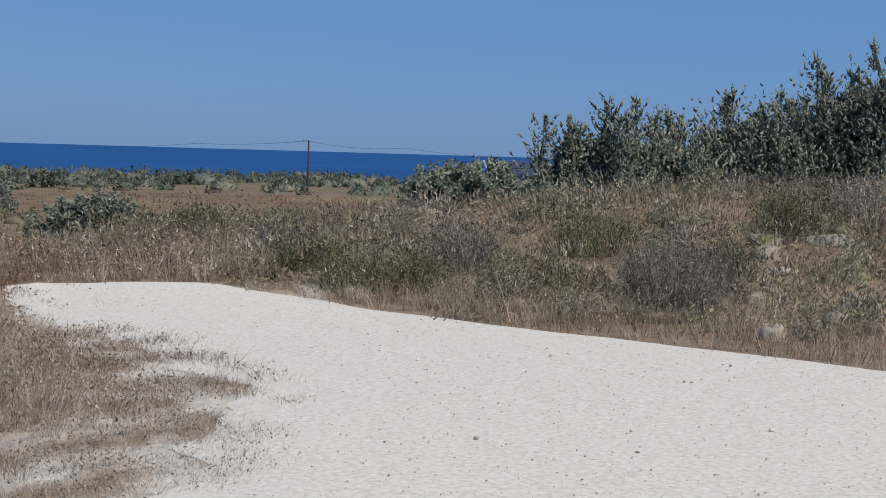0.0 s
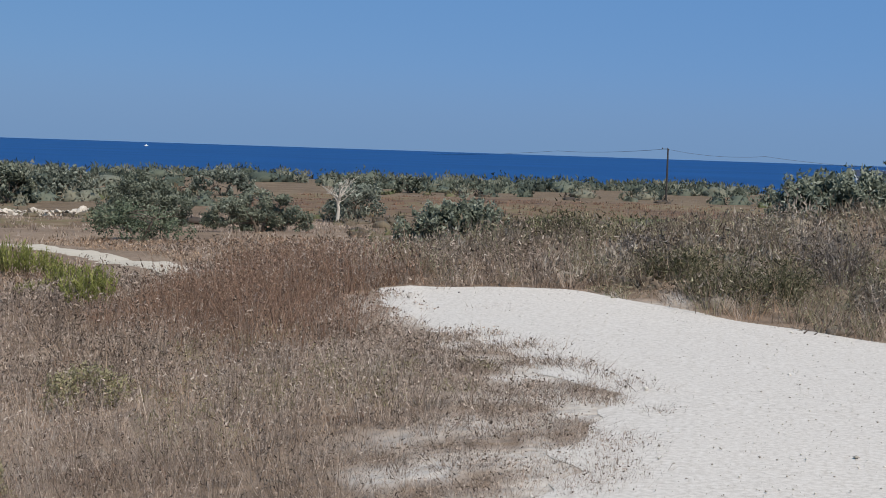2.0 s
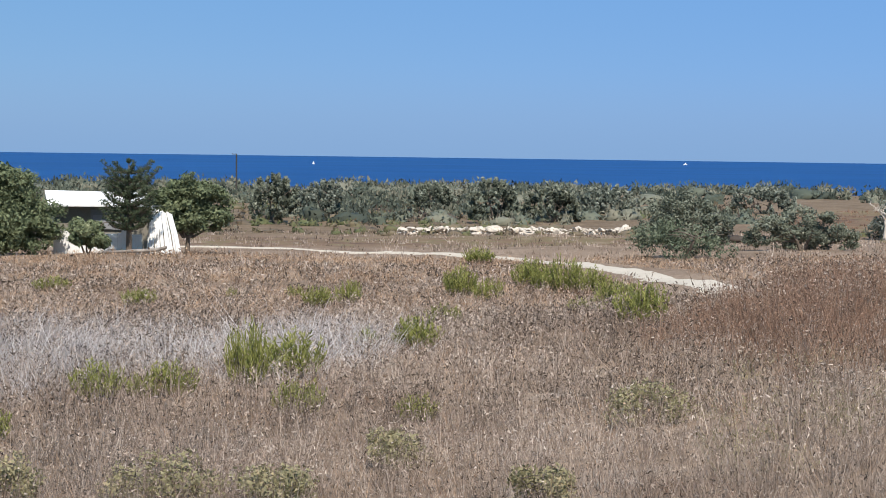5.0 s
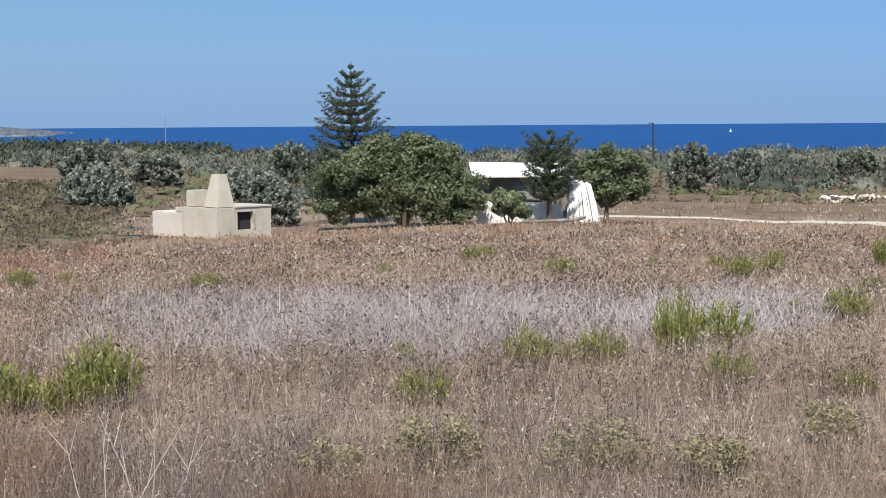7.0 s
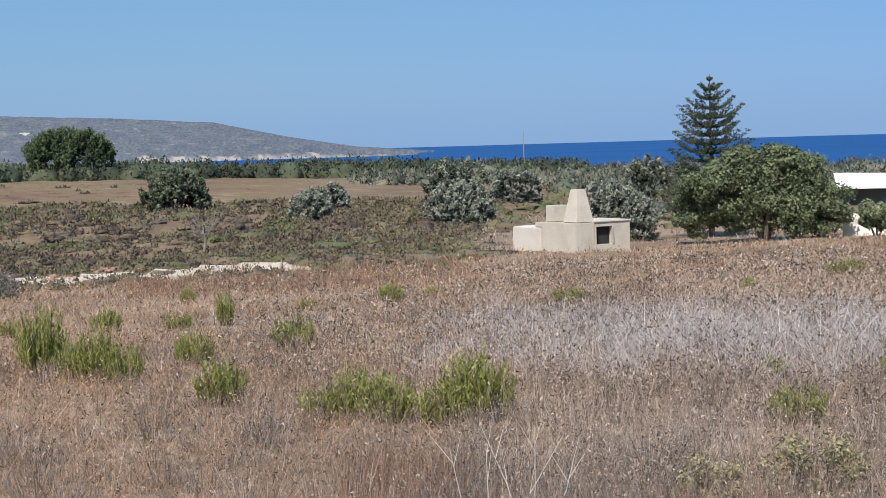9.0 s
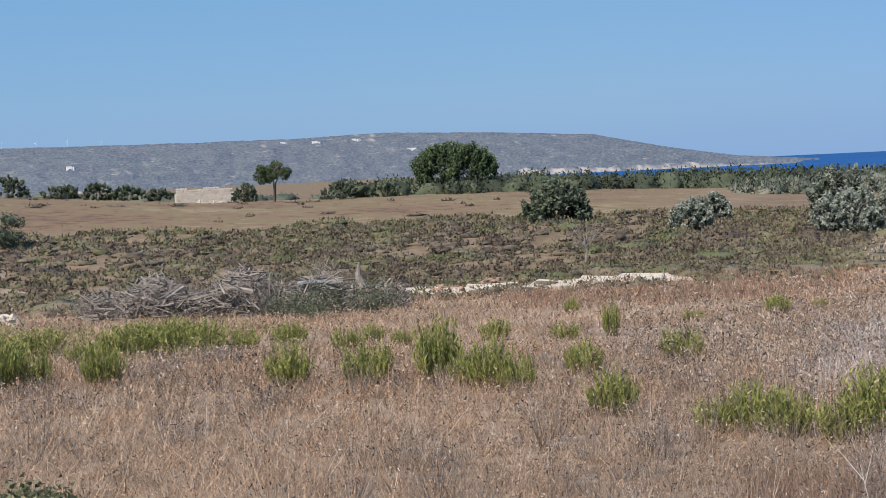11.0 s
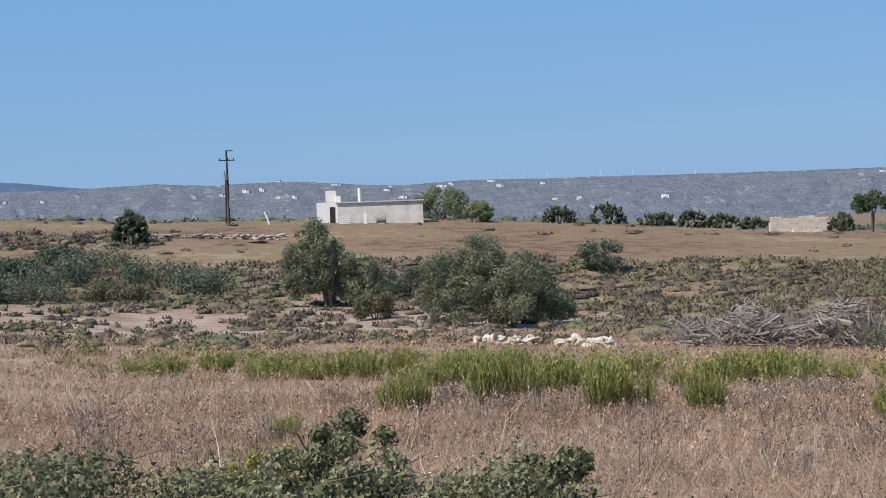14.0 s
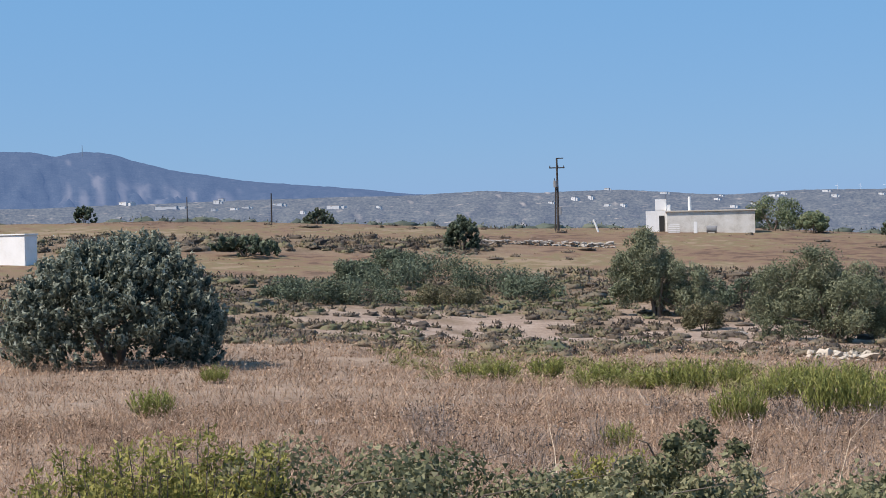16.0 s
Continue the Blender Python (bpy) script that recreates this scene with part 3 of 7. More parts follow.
    strip, open_land = nd.new("ShaderNodeMapRange"), nd.new("ShaderNodeMix")
    strip.inputs[1].default_value, strip.inputs[2].default_value, strip.inputs[4].default_value = 0.60, 0.74, pale * 0.8
    open_land.data_type = "RGBA"
    open_land.inputs[7].default_value = (*colours[2], 1)
    lk.new(layers[2].outputs["Fac"], strip.inputs[0]), lk.new(strip.outputs[0], open_land.inputs[0]), lk.new(rp.outputs[0], open_land.inputs[6])
    at.attribute_name, mx.data_type = "cliff", "RGBA"
    mx.inputs[7].default_value = (*colours[2], 1)
    lk.new(at.outputs["Fac"], mx.inputs[0]), lk.new(open_land.outputs[2], mx.inputs[6]), lk.new(mx.outputs[2], b.inputs["Base Color"])
    # even blue emission over the slopes stands in for distance haze
    b.inputs["Emission Color"].default_value, b.inputs["Emission Strength"].default_value = (*haze_glow, 1), 1.0
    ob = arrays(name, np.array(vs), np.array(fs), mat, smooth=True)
    GRID[name] = (a_list, np.array(vs).reshape(len(a_list), m, 3))
    flat = np.array(vs)
    arc = np.repeat(np.radians(a_list), m) * crest
    along = np.column_stack([arc, flat[:, 2] * 1.7, np.zeros(len(flat))])
    ob.data.attributes.new("lie", "FLOAT_VECTOR", "POINT").data.foreach_set("vector", along.astype(np.float32).ravel())
    ob.data.attributes.new("cliff", "FLOAT", "POINT").data.foreach_set("value", np.array(cliff, np.float32))
    return tagged(ob, label, "hills", kind="structure")


HILL_HEADS = (60.8, 62.6, 65.5, 67.8, 70.7, 74, 78.5, 82, 86, 92, 97.5, 100, 104, 107, 109, 111.6, 118, 126, 132)
HILL_TILTS = (-0.34, -0.3, -0.05, 0.34, 0.97, 1.2, 1.4, 1.32, 1.34, 1.40, 1.47, 1.36, 1.65, 1.6, 1.72, 1.6, 1.55, 1.35, 1.3)
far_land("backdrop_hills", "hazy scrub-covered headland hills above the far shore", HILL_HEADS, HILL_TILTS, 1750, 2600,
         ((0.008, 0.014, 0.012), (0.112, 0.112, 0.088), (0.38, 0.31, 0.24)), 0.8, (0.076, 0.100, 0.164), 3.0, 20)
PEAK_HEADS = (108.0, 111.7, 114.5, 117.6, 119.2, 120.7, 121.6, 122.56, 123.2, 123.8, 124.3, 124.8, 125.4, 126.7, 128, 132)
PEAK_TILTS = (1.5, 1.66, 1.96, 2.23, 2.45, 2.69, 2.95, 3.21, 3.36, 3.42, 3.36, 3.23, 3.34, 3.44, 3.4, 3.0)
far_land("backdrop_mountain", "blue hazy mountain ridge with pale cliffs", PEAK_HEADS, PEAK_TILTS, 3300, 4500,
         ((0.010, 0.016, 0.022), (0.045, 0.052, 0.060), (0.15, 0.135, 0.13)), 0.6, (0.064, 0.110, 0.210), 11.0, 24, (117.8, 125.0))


def gravel_road():
    vs, fs = [], []
    ds = [0.05, 0.2, 0.4] + list(np.arange(0.6, 18.41, 0.15))
    k = 60
    for d in ds:
        lo, hi = road_right(d), road_left(d)
        jag = 0.5 / max(d, 3) * 57.3
        hi += jag * 0.5 * noise.noise(Vector((d * 2.2, 4, 0)))
        lo += jag * 0.35 * noise.noise(Vector((d * 1.7, 9, 0)))
        for i in range(k + 1):
            a = lo + (hi - lo) * i / k
            ease = min(1.0, i / 3, (k - i) / 3)
            z = float(sample("height", np.array([max(a, -24.0)]), np.array([d]))[0]) + 0.004 + 0.02 * ease
            vs.append((-math.sin(radians(a)) * d, math.cos(radians(a)) * d, z + 0.005 * ease * noise.noise(Vector((a * d * 0.05, d * 1.5, 0)))))
    for j in range(len(ds) - 1):
        for i in range(k):
            q = j * (k + 1) + i
            fs.append((q, q + k + 1, q + k + 2, q + 1))
    road = arrays("road", np.array(vs), np.array(fs), M_ROAD, smooth=True)
    tagged(road, "wide white gravel road bending out of sight", "road", kind="structure")
    vs, fs = [], []
    line = []
    for (a0, d0), (a1, d1) in zip(TRACK, TRACK[1:]):
        u, v = spot(a0, d0), spot(a1, d1)
        for s in range(30):
            line.append(u.lerp(v, s / 30))
    for i, p in enumerate(line):
        d = (line[min(i + 3, len(line) - 1)] - line[max(i - 3, 0)])
        side = Vector((d.y, -d.x, 0)).normalized()
        for q in range(7):
            w = 0.62 + 0.4 * noise.noise(Vector((i * 0.5, q > 3, 2)))
            r = p + side * (q - 3) / 3 * w
            a, dd = heading_of(r.x, r.y), math.hypot(r.x, r.y)
            vs.append((r.x, r.y, float(sample("height", np.array([a]), np.array([dd]))[0]) + (0.05 if 0 < q < 6 else -0.02)))
    for i in range(len(line) - 1):
        for q in range(6):
            fs.append((i * 7 + q, i * 7 + q + 1, i * 7 + q + 8, i * 7 + q + 7))
    tagged(arrays("road_far", np.array(vs), np.array(fs), M_TRACK, smooth=True), "pale dirt track curving through the field", "road", kind="structure")


gravel_road()

# ---- trees and shrubs ----


def limbs(rng, height, width, trunks=3, radius=0.12, spread=0.55, crown_from=0.35, twigs=4):
    bm = bmesh.new()
    for i in range(trunks):
        az = 2 * math.pi * (i + rng.random() * 0.6) / trunks
        lean = width * 0.22 * spread * (1 if trunks > 1 else 0.25)
        top = Vector((math.cos(az) * lean * 2, math.sin(az) * lean * 2, height * 0.75))
        mid = Vector((math.cos(az) * lean * 0.7 + rng.normal() * 0.05, math.sin(az) * lean * 0.7, height * crown_from))
        base = Vector((math.cos(az) * radius * 0.8, math.sin(az) * radius * 0.8, -0.15)) if trunks > 1 else Vector((0, 0, -0.15))
        tube(bm, [base, mid, top], [radius, radius * 0.7, radius * 0.2], 7)
        for k in range(twigs):
            t = crown_from + (0.85 - crown_from) * rng.random()
            s = mid.lerp(top, (t - crown_from) / max(0.05, 0.75 - crown_from)) if t < 0.75 else top
            b = rng.random() * 2 * math.pi
            e = s + Vector((math.cos(b) * width * 0.3, math.sin(b) * width * 0.3, height * 0.15))
            tube(bm, [s, s.lerp(e, 0.5) + Vector((0, 0, 0.05 * height)), e], [radius * 0.4, radius * 0.28, radius * 0.08], 5)
    return bm


def lumpy(rng, width, height, low, count, lump=0.3, depth=None, stretch=1.0):
    """Clumps over a domed crown of that width, from the height low to height."""
    out = []
    depth = depth or width
    for i in range(count):
        z = low + (height - low) * (0.12 + 0.76 * rng.random())
        f = (z - low) / (height - low)
        r = math.sqrt(max(0.05, 1 - (abs(f - 0.38) / 0.64) ** 2.2)) * 0.5
        az = 2 * math.pi * rng.random()
        q = r * (0.45 + 0.5 * rng.random())
        s = lump * (0.6 + 0.7 * rng.random())
        out.append((math.cos(az) * q * width, math.sin(az) * q * depth, z, s * width * 0.5, s * depth * 0.5, s * width * 0.42 * stretch))
    return out


def plant(name, a, d, width, height, leaf_mat, label, category="tree", low=0.25, clumps=26, count=5000, leaf=0.12, trunks=3, radius=0.1,
          lump=0.3, seed=1, group="", narrow=0.45, upward=0.0, shell=0.5, spread=0.55, flat=0.0, whole=False, stretch=1.0):
    r = np.random.default_rng(seed)
    t = thing(name, a, d)
    tagged(t, label, category, group)
    part("trunk" if category == "tree" else "stem", limbs(r, height, width, trunks, radius, spread, max(0.15, low)), M_BARK, t)
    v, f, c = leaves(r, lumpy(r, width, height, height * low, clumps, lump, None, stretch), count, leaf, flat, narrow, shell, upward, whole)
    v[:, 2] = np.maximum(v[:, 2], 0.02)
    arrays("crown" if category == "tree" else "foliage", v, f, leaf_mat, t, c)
    return t


def juniper(name, a, d, spires, label, seed, count=9000):
    """Upright pointed shoots: spires of (x, y, base z, height, radius), each clad in short rising branchlets."""
    r = np.random.default_rng(seed)
    t = thing(name, a, d)
    tagged(t, label, "tree")
    cl, vs, fs, ts, shoots = [], [], [], [], []
    every = list(spires)
    for x, y, z, h, w in spires:
        for k in range(7):
            every.append((x + r.normal() * 0.4, y + r.normal() * 0.34 - 0.15, z, h * (0.5 + 0.46 * r.random()), w * 0.9))
    for i, (x, y, z, h, w) in enumerate(every):
        lean = r.normal() * 0.10 - 0.05
        if i < len(spires):
            part("trunk", tube(bmesh.new(), [(x * 0.3, y * 0.3, -0.1), (x * 0.8, y * 0.8, z + h * 0.3), (x + lean * h, y, z + h * 0.99)], [0.07, 0.04, 0.006], 6), M_BARK, t)
        n = int(16 + 11 * h)
        for k in range(n):
            f = ((k + r.random()) / n) ** 0.8
            q = 1.7 * w * (1 - f) ** 0.7 * (0.25 + 0.9 * r.random()) + 0.04
            az = r.random() * 2 * math.pi
            rise = 0.7 + 0.7 * r.random()
            for e in (0.35 + 0.4 * r.random(), 0.8 + 0.2 * r.random()):
                p = np.array((x + lean * h * f + math.cos(az) * q * e, y + math.sin(az) * q * e, z + h * f * 0.96 + q * rise * e ** 1.6))
                w2 = np.array((math.cos(az) * 0.6, math.sin(az) * 0.6, 0.9)) + r.normal(size=3) * 0.35
                g = 0.05 + 0.05 * r.random()
                shoots.append((*(p - w2 * g * 0.6), *(p + w2 * g * 0.7), 0.014 + 0.012 * r.random(), r.random()))
            for s in np.linspace(0.2, 1.0, 5):
                g = 0.085 * (1.2 - 0.8 * s) * (0.55 + min(1.0, w * (1.2 - f)))
                cl.append((x + lean * h * f + math.cos(az) * q * s, y + math.sin(az) * q * s, z + h * f * 0.96 + q * rise * s ** 1.6, g, g, g * 1.7))
        cl.append((x + lean * h, y, z + h * 0.98, 0.02, 0.02, 0.12))
        shoots.append((x + lean * h * 0.8, y, z + h * 0.8, x + lean * h, y, z + h * 1.03, 0.018, 0.3))
        # core cone in dark tints: painted shade inside the spire
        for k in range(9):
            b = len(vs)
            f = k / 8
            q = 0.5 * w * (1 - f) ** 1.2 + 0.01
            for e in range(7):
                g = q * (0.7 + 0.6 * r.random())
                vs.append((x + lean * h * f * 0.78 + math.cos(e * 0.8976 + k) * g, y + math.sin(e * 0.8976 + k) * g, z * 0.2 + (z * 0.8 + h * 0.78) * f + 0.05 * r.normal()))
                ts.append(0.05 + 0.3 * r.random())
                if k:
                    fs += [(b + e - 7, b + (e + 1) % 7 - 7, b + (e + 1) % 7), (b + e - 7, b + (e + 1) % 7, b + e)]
    wide, tall = max(abs(q[0]) for q in spires) * 2 + 0.8, max(q[3] for q in spires)
    low = lumpy(r, wide, tall * 0.86, 0.1, 100, 0.13, 1.3)
    sp = np.array(shoots)
    k = len(sp)
    way = sp[:, 3:6] - sp[:, :3]
    side = np.cross(way, r.normal(size=(k, 3)))
    side /= np.linalg.norm(side, axis=1)[:, None]
    third = np.cross(way, side)
    third /= np.linalg.norm(third, axis=1)[:, None]
    cone = []
    for along, out in ((0.0, 0.6), (0.4, 1.0)):
        for e in range(3):
            g = (sp[:, 6] * out * (1 + 0.3 * r.normal(size=k)))[:, None]
            cone.append(sp[:, :3] + way * along + side * math.cos(e * 2.0944) * g + third * math.sin(e * 2.0944) * g)
    cone.append(sp[:, 3:6])
    cone = np.stack(cone, 1).reshape(-1, 3)
    tri = np.array([t3 for e in range(3) for t3 in ((e, (e + 1) % 3, 3 + (e + 1) % 3), (e, 3 + (e + 1) % 3, 3 + e), (3 + e, 3 + (e + 1) % 3, 6))])
    cone_f = (np.arange(k)[:, None, None] * 7 + tri[None]).reshape(-1, 3)
    cone_t = np.clip(np.repeat(0.1 + 0.65 * sp[:, 7], 7) + 0.12 * r.normal(size=k * 7), 0, 1)
    v, f, c = leaves(r, cl, int(count * 2.2), 0.05, 0, 0.6, 0.1, 1.2)
    v2, f2, c2 = leaves(r, low, int(count * 1.2), 0.075, 0, 0.5, 0.2, 1.0)
    n = len(v) + len(v2)
    # low clumps darkened along with the cores for the thicket's inner shade
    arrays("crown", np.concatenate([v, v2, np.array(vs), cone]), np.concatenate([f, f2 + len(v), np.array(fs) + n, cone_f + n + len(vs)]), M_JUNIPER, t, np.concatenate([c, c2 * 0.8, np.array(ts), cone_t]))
    return t


def tufted(name, a, d, width, height, leaf_mat, label, category="tree", tufts=240, count=16000, leaf=0.07, seed=1, low=0.05, group="", trunks=4, size=0.07, ragged=0.16):
    """A dense domed crown whose outside is made of short upright tufts."""
    r = np.random.default_rng(seed)
    t = thing(name, a, d)
    tagged(t, label, category, group)
    part("trunk" if category == "tree" else "stem", limbs(r, height * 0.8, width * 0.8, trunks, 0.05 + width * 0.008, 0.55, 0.2, 3), M_BARK, t)
    cl, core, tone, knobs = [], [], [], []
    lobes = [(r.normal(), r.normal(), r.random() * 0.8) for k in range(7)]
    for i in range(tufts):
        az, u = r.random() * 6.283, r.random() ** 0.8
        n = Vector((math.cos(az) * math.sqrt(1 - u * u), math.sin(az) * math.sqrt(1 - u * u), u))
        swell = 0.80 + 0.22 * max(n.dot(Vector(q).normalized()) for q in lobes) ** 2 + ragged * (r.random() - 0.6)
        under = 0.88 + 0.12 * min(1.0, u * 3)
        p = Vector((n.x * width * 0.46 * swell * under, n.y * width * 0.46 * swell * under, height * (low + (0.94 - low) * u * swell)))
        way = (n * 0.8 + Vector((0, 0, 0.9)) + Vector((r.normal(), r.normal(), r.normal())) * 0.3).normalized()
        g = size * width ** 0.6 * (0.7 + 0.6 * r.random())
        hue = 0.25 * r.random()
        knobs.append((*p, *way, g, hue))
        for k in range(3):
            q = p + way * g * (0.9 * k - 0.6)
            e = g * (1.0 - 0.18 * k)
            cl.append((q.x, q.y, max(q.z, 0.05), e, e, e))
            # tone grows from the tuft's base to its tip, deepening the gaps' shade
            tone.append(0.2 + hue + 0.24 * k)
        if i % 5 == 0:
            core.append((p.x * 0.78, p.y * 0.78, max(0.1, p.z * 0.8), width * 0.11, width * 0.11, height * 0.10))
    knobs = np.array(knobs)
    k = len(knobs)
    way = knobs[:, 3:6]
    side = np.cross(way, r.normal(size=(k, 3)))
    side /= np.linalg.norm(side, axis=1)[:, None]
    third = np.cross(way, side)
    along = np.repeat((-0.9, -0.3, 0.3, 0.75), 6)
    out = np.repeat((0.3, 0.5, 0.42, 0.12), 6) * (1 + 0.28 * r.normal(size=(k, 24)))
    ang = np.tile(np.arange(6) * math.pi / 3, 4)
    g = knobs[:, 6][:, None, None]
    body = knobs[:, None, :3] + g * (way[:, None] * along[None, :, None] + side[:, None] * (out * np.cos(ang))[:, :, None] + third[:, None] * (out * np.sin(ang))[:, :, None])
    ring = np.array([(a * 6 + b, a * 6 + (b + 1) % 6, a * 6 + 6 + (b + 1) % 6, a * 6 + 6 + b) for a in range(3) for b in range(6)])
    tri = np.concatenate([ring[:, (0, 1, 2)], ring[:, (0, 2, 3)], np.array([(18, 18 + b, 19 + b) for b in range(1, 5)])])
    faces = (np.arange(k)[:, None, None] * 24 + tri[None]).reshape(-1, 3)
    # bodies tinted nearly black: painted shade deep between the tufts
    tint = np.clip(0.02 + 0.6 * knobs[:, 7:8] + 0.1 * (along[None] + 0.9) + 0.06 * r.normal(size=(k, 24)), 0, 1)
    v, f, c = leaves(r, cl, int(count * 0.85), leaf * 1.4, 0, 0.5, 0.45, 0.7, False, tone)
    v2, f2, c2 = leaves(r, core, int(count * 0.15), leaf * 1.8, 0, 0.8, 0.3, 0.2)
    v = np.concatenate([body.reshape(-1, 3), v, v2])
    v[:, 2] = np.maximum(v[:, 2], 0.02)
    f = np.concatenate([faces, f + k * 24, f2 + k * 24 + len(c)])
    # core leaves darkened to 0.35 as shade inside the crown
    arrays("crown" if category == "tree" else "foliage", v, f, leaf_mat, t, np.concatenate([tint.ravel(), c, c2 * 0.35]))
    return t


def loose_tree(name, a, d, lobes, leaf_mat, label, seed, count, leaf, trunk=0.12, trunks=3, group="", droop=0.0, narrow=0.5, fine=15, depth=0.8):
    """A crown of uneven lobes (x, z, radius), each a cluster of small sprays, with gaps where the limbs show."""
    r = np.random.default_rng(seed)
    t = thing(name, a, d)
    tagged(t, label, "tree", group)
    high, wide = max(z + q for x, z, q in lobes), max(abs(x) + q for x, z, q in lobes) * 2
    part("trunk", limbs(r, high * 0.6, wide * 0.6, trunks, trunk, 0.5, 0.3, 0), M_BARK, t)
    cl, tone = [], []
    bm = bmesh.new()
    for x, z, q in lobes:
        y = r.normal() * q * 0.35 * depth
        tube(bm, [(x * 0.15, y * 0.15, high * 0.2), (x * 0.6, y * 0.6, z * 0.7), (x, y, z)], [trunk * 0.5, trunk * 0.32, trunk * 0.1], 5)
        hue = 0.22 * r.random()
        for k in range(fine):
            n = Vector((r.normal(), r.normal(), r.normal() + 0.15)).normalized()
            g = q * (0.32 + 0.22 * r.random())
            p = n * (q - g * 0.6) * (0.75 + 0.4 * r.random())
            cl.append((x + p.x, y + p.y * depth, max(g * 0.5, z + p.z - droop * g * r.random()), g, g, g * (0.75 + droop)))
            tone.append(0.18 + hue + 0.42 * r.random())
    part("limb", bm, M_BARK, t)
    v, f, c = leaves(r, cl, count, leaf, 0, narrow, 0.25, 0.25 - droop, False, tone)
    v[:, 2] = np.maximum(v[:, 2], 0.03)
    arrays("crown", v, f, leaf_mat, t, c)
    return t


def araucaria(a, d, height, base_width, label, seed, tiers=15, taper=0.8, trunk=1.0, low=0.12, count=20000, leaf=0.15):
    """Tiers of upswept fronds; taper 0: a column with a broken top."""
    r = np.random.default_rng(seed)
    t = thing("araucaria", a, d)
    tagged(t, label, "tree", "araucarias by the shed")
    part("trunk", tube(bmesh.new(), [(0, 0, -0.2), (0.02, 0, height * 0.5), (0, 0, height * trunk)], [0.16, 0.09, 0.015], 8), M_BARK, t)
    cl = []
    for i in range(tiers):
        f = i / (tiers - 1)
        z = height * (low + (0.97 - low) * f)
        w = base_width * 0.5 * (((1 - f) ** taper) * 0.97 + 0.03) * (0.88 + 0.24 * r.random())
        n = 11 if f < 0.8 else 7
        for k in range(n):
            az = 2 * math.pi * (k + 0.5 * (i % 2)) / n + r.random() * 0.3
            ww = w * (0.8 + 0.35 * r.random())
            ux, uy = math.cos(az), math.sin(az)
            lift = min(0.30, ww * 0.2)
            part("branch", tube(bmesh.new(), [(0, 0, z - lift), (ux * ww * 0.6, uy * ww * 0.6, z - lift * 0.6), (ux * ww, uy * ww, z + lift)], [0.03, 0.02, 0.008], 5), M_BARK, t)
            for s in np.linspace(0.2, 1.0, 9):
                cl.append((ux * ww * s, uy * ww * s, z - lift * 0.8 + lift * 2.3 * s ** 2.5, ww * 0.06 + 0.10, ww * 0.06 + 0.10, 0.10))
    v, f, c = leaves(r, cl, count, leaf, 0, 0.4, 0.15, 0.5)
    arrays("crown", v, f, M_ARAUCARIA, t, c)
    return t


# the junipers and shrubs on the bank
juniper("juniper", -6.6, 26, [(-0.62, 0, 0.3, 2.15, 0.55), (-0.25, 0.3, 0.3, 1.45, 0.6), (0.15, 0, 0.3, 2.15, 0.52), (0.6, 0.2, 0.3, 1.7, 0.55), (-1.0, 0.1, 0.2, 1.2, 0.5), (0.95, 0.1, 0.2, 1.35, 0.5)],
        "grey-green juniper with pointed upright shoots on the bank", 3, 14000)
juniper("juniper", -11.6, 27, [(-1.35, 0, 0.2, 2.35, 0.7), (-0.95, 0.5, 0.2, 2.1, 0.8), (-0.55, -0.2, 0.2, 2.75, 0.8), (-0.1, 0.4, 0.2, 2.55, 0.8), (0.3, 0, 0.2, 2.75, 0.8), (0.75, 0.4, 0.2, 2.6, 0.8), (1.2, 0.1, 0.2, 2.5, 0.7)],
        "tall dark grey-green juniper thicket on the bank", 4, 24000)
juniper("juniper", -16.2, 26.5, [(-1.2, 0.1, 0.2, 3.1, 0.8), (-0.8, 0.5, 0.2, 2.8, 0.85), (-0.3, 0.3, 0.2, 3.1, 0.85), (0.2, 0, 0.2, 3.35, 0.85), (0.7, 0.3, 0.2, 3.3, 0.85), (1.3, 0.3, 0.2, 3.0, 0.8)],
        "tallest dark grey-green juniper on the bank", 5, 24000)
tufted("mastic_bush", -1.0, 24, 2.3, 0.9, M_LENTISK, "dark grey-green mastic bush at the end of the bank", "bush", 150, 9000, 0.05, 11)
tufted("mastic_bush", -3.3, 25, 2.0, 0.72, M_LENTISK, "grey-green mastic bush at the end of the bank", "bush", 120, 7000, 0.05, 12)
tufted("mastic_bush", 12.9, 36, 3.1, 1.75, M_LENTISK, "grey-green bush with bare twigs beyond the road", "bush", 130, 9000, 0.06, 13)
loose_tree("mastic_tree", 24.45, 84, ((-1.4, 1.6, 0.9), (-0.4, 2.3, 1.0), (0.8, 1.9, 0.95), (1.8, 1.3, 0.8), (-1.9, 0.8, 0.8), (0.0, 1.0, 1.1), (1.4, 0.7, 0.9)),
           M_LENTISK, "dark green mastic tree beside the dirt track", 14, 11000, 0.14, 0.1, 4, fine=18)
loose_tree("mastic_tree", 20.2, 82, ((-1.7, 1.0, 0.9), (-0.3, 1.5, 1.0), (1.1, 1.2, 0.95), (2.2, 0.6, 0.7), (-0.9, 0.6, 0.8), (0.7, 0.6, 0.9), (-2.5, 0.6, 0.6)),
           M_LENTISK, "wide dark green mastic tree beside the dirt track", 15, 11000, 0.14, 0.1, 4, fine=18)
plant("mastic_bush", 24.6, 72, 4.4, 1.5, M_MASTIC, "low dark green mastic bush beside the dirt track", "bush", 0.03, 20, 4000, 0.14, seed=16)

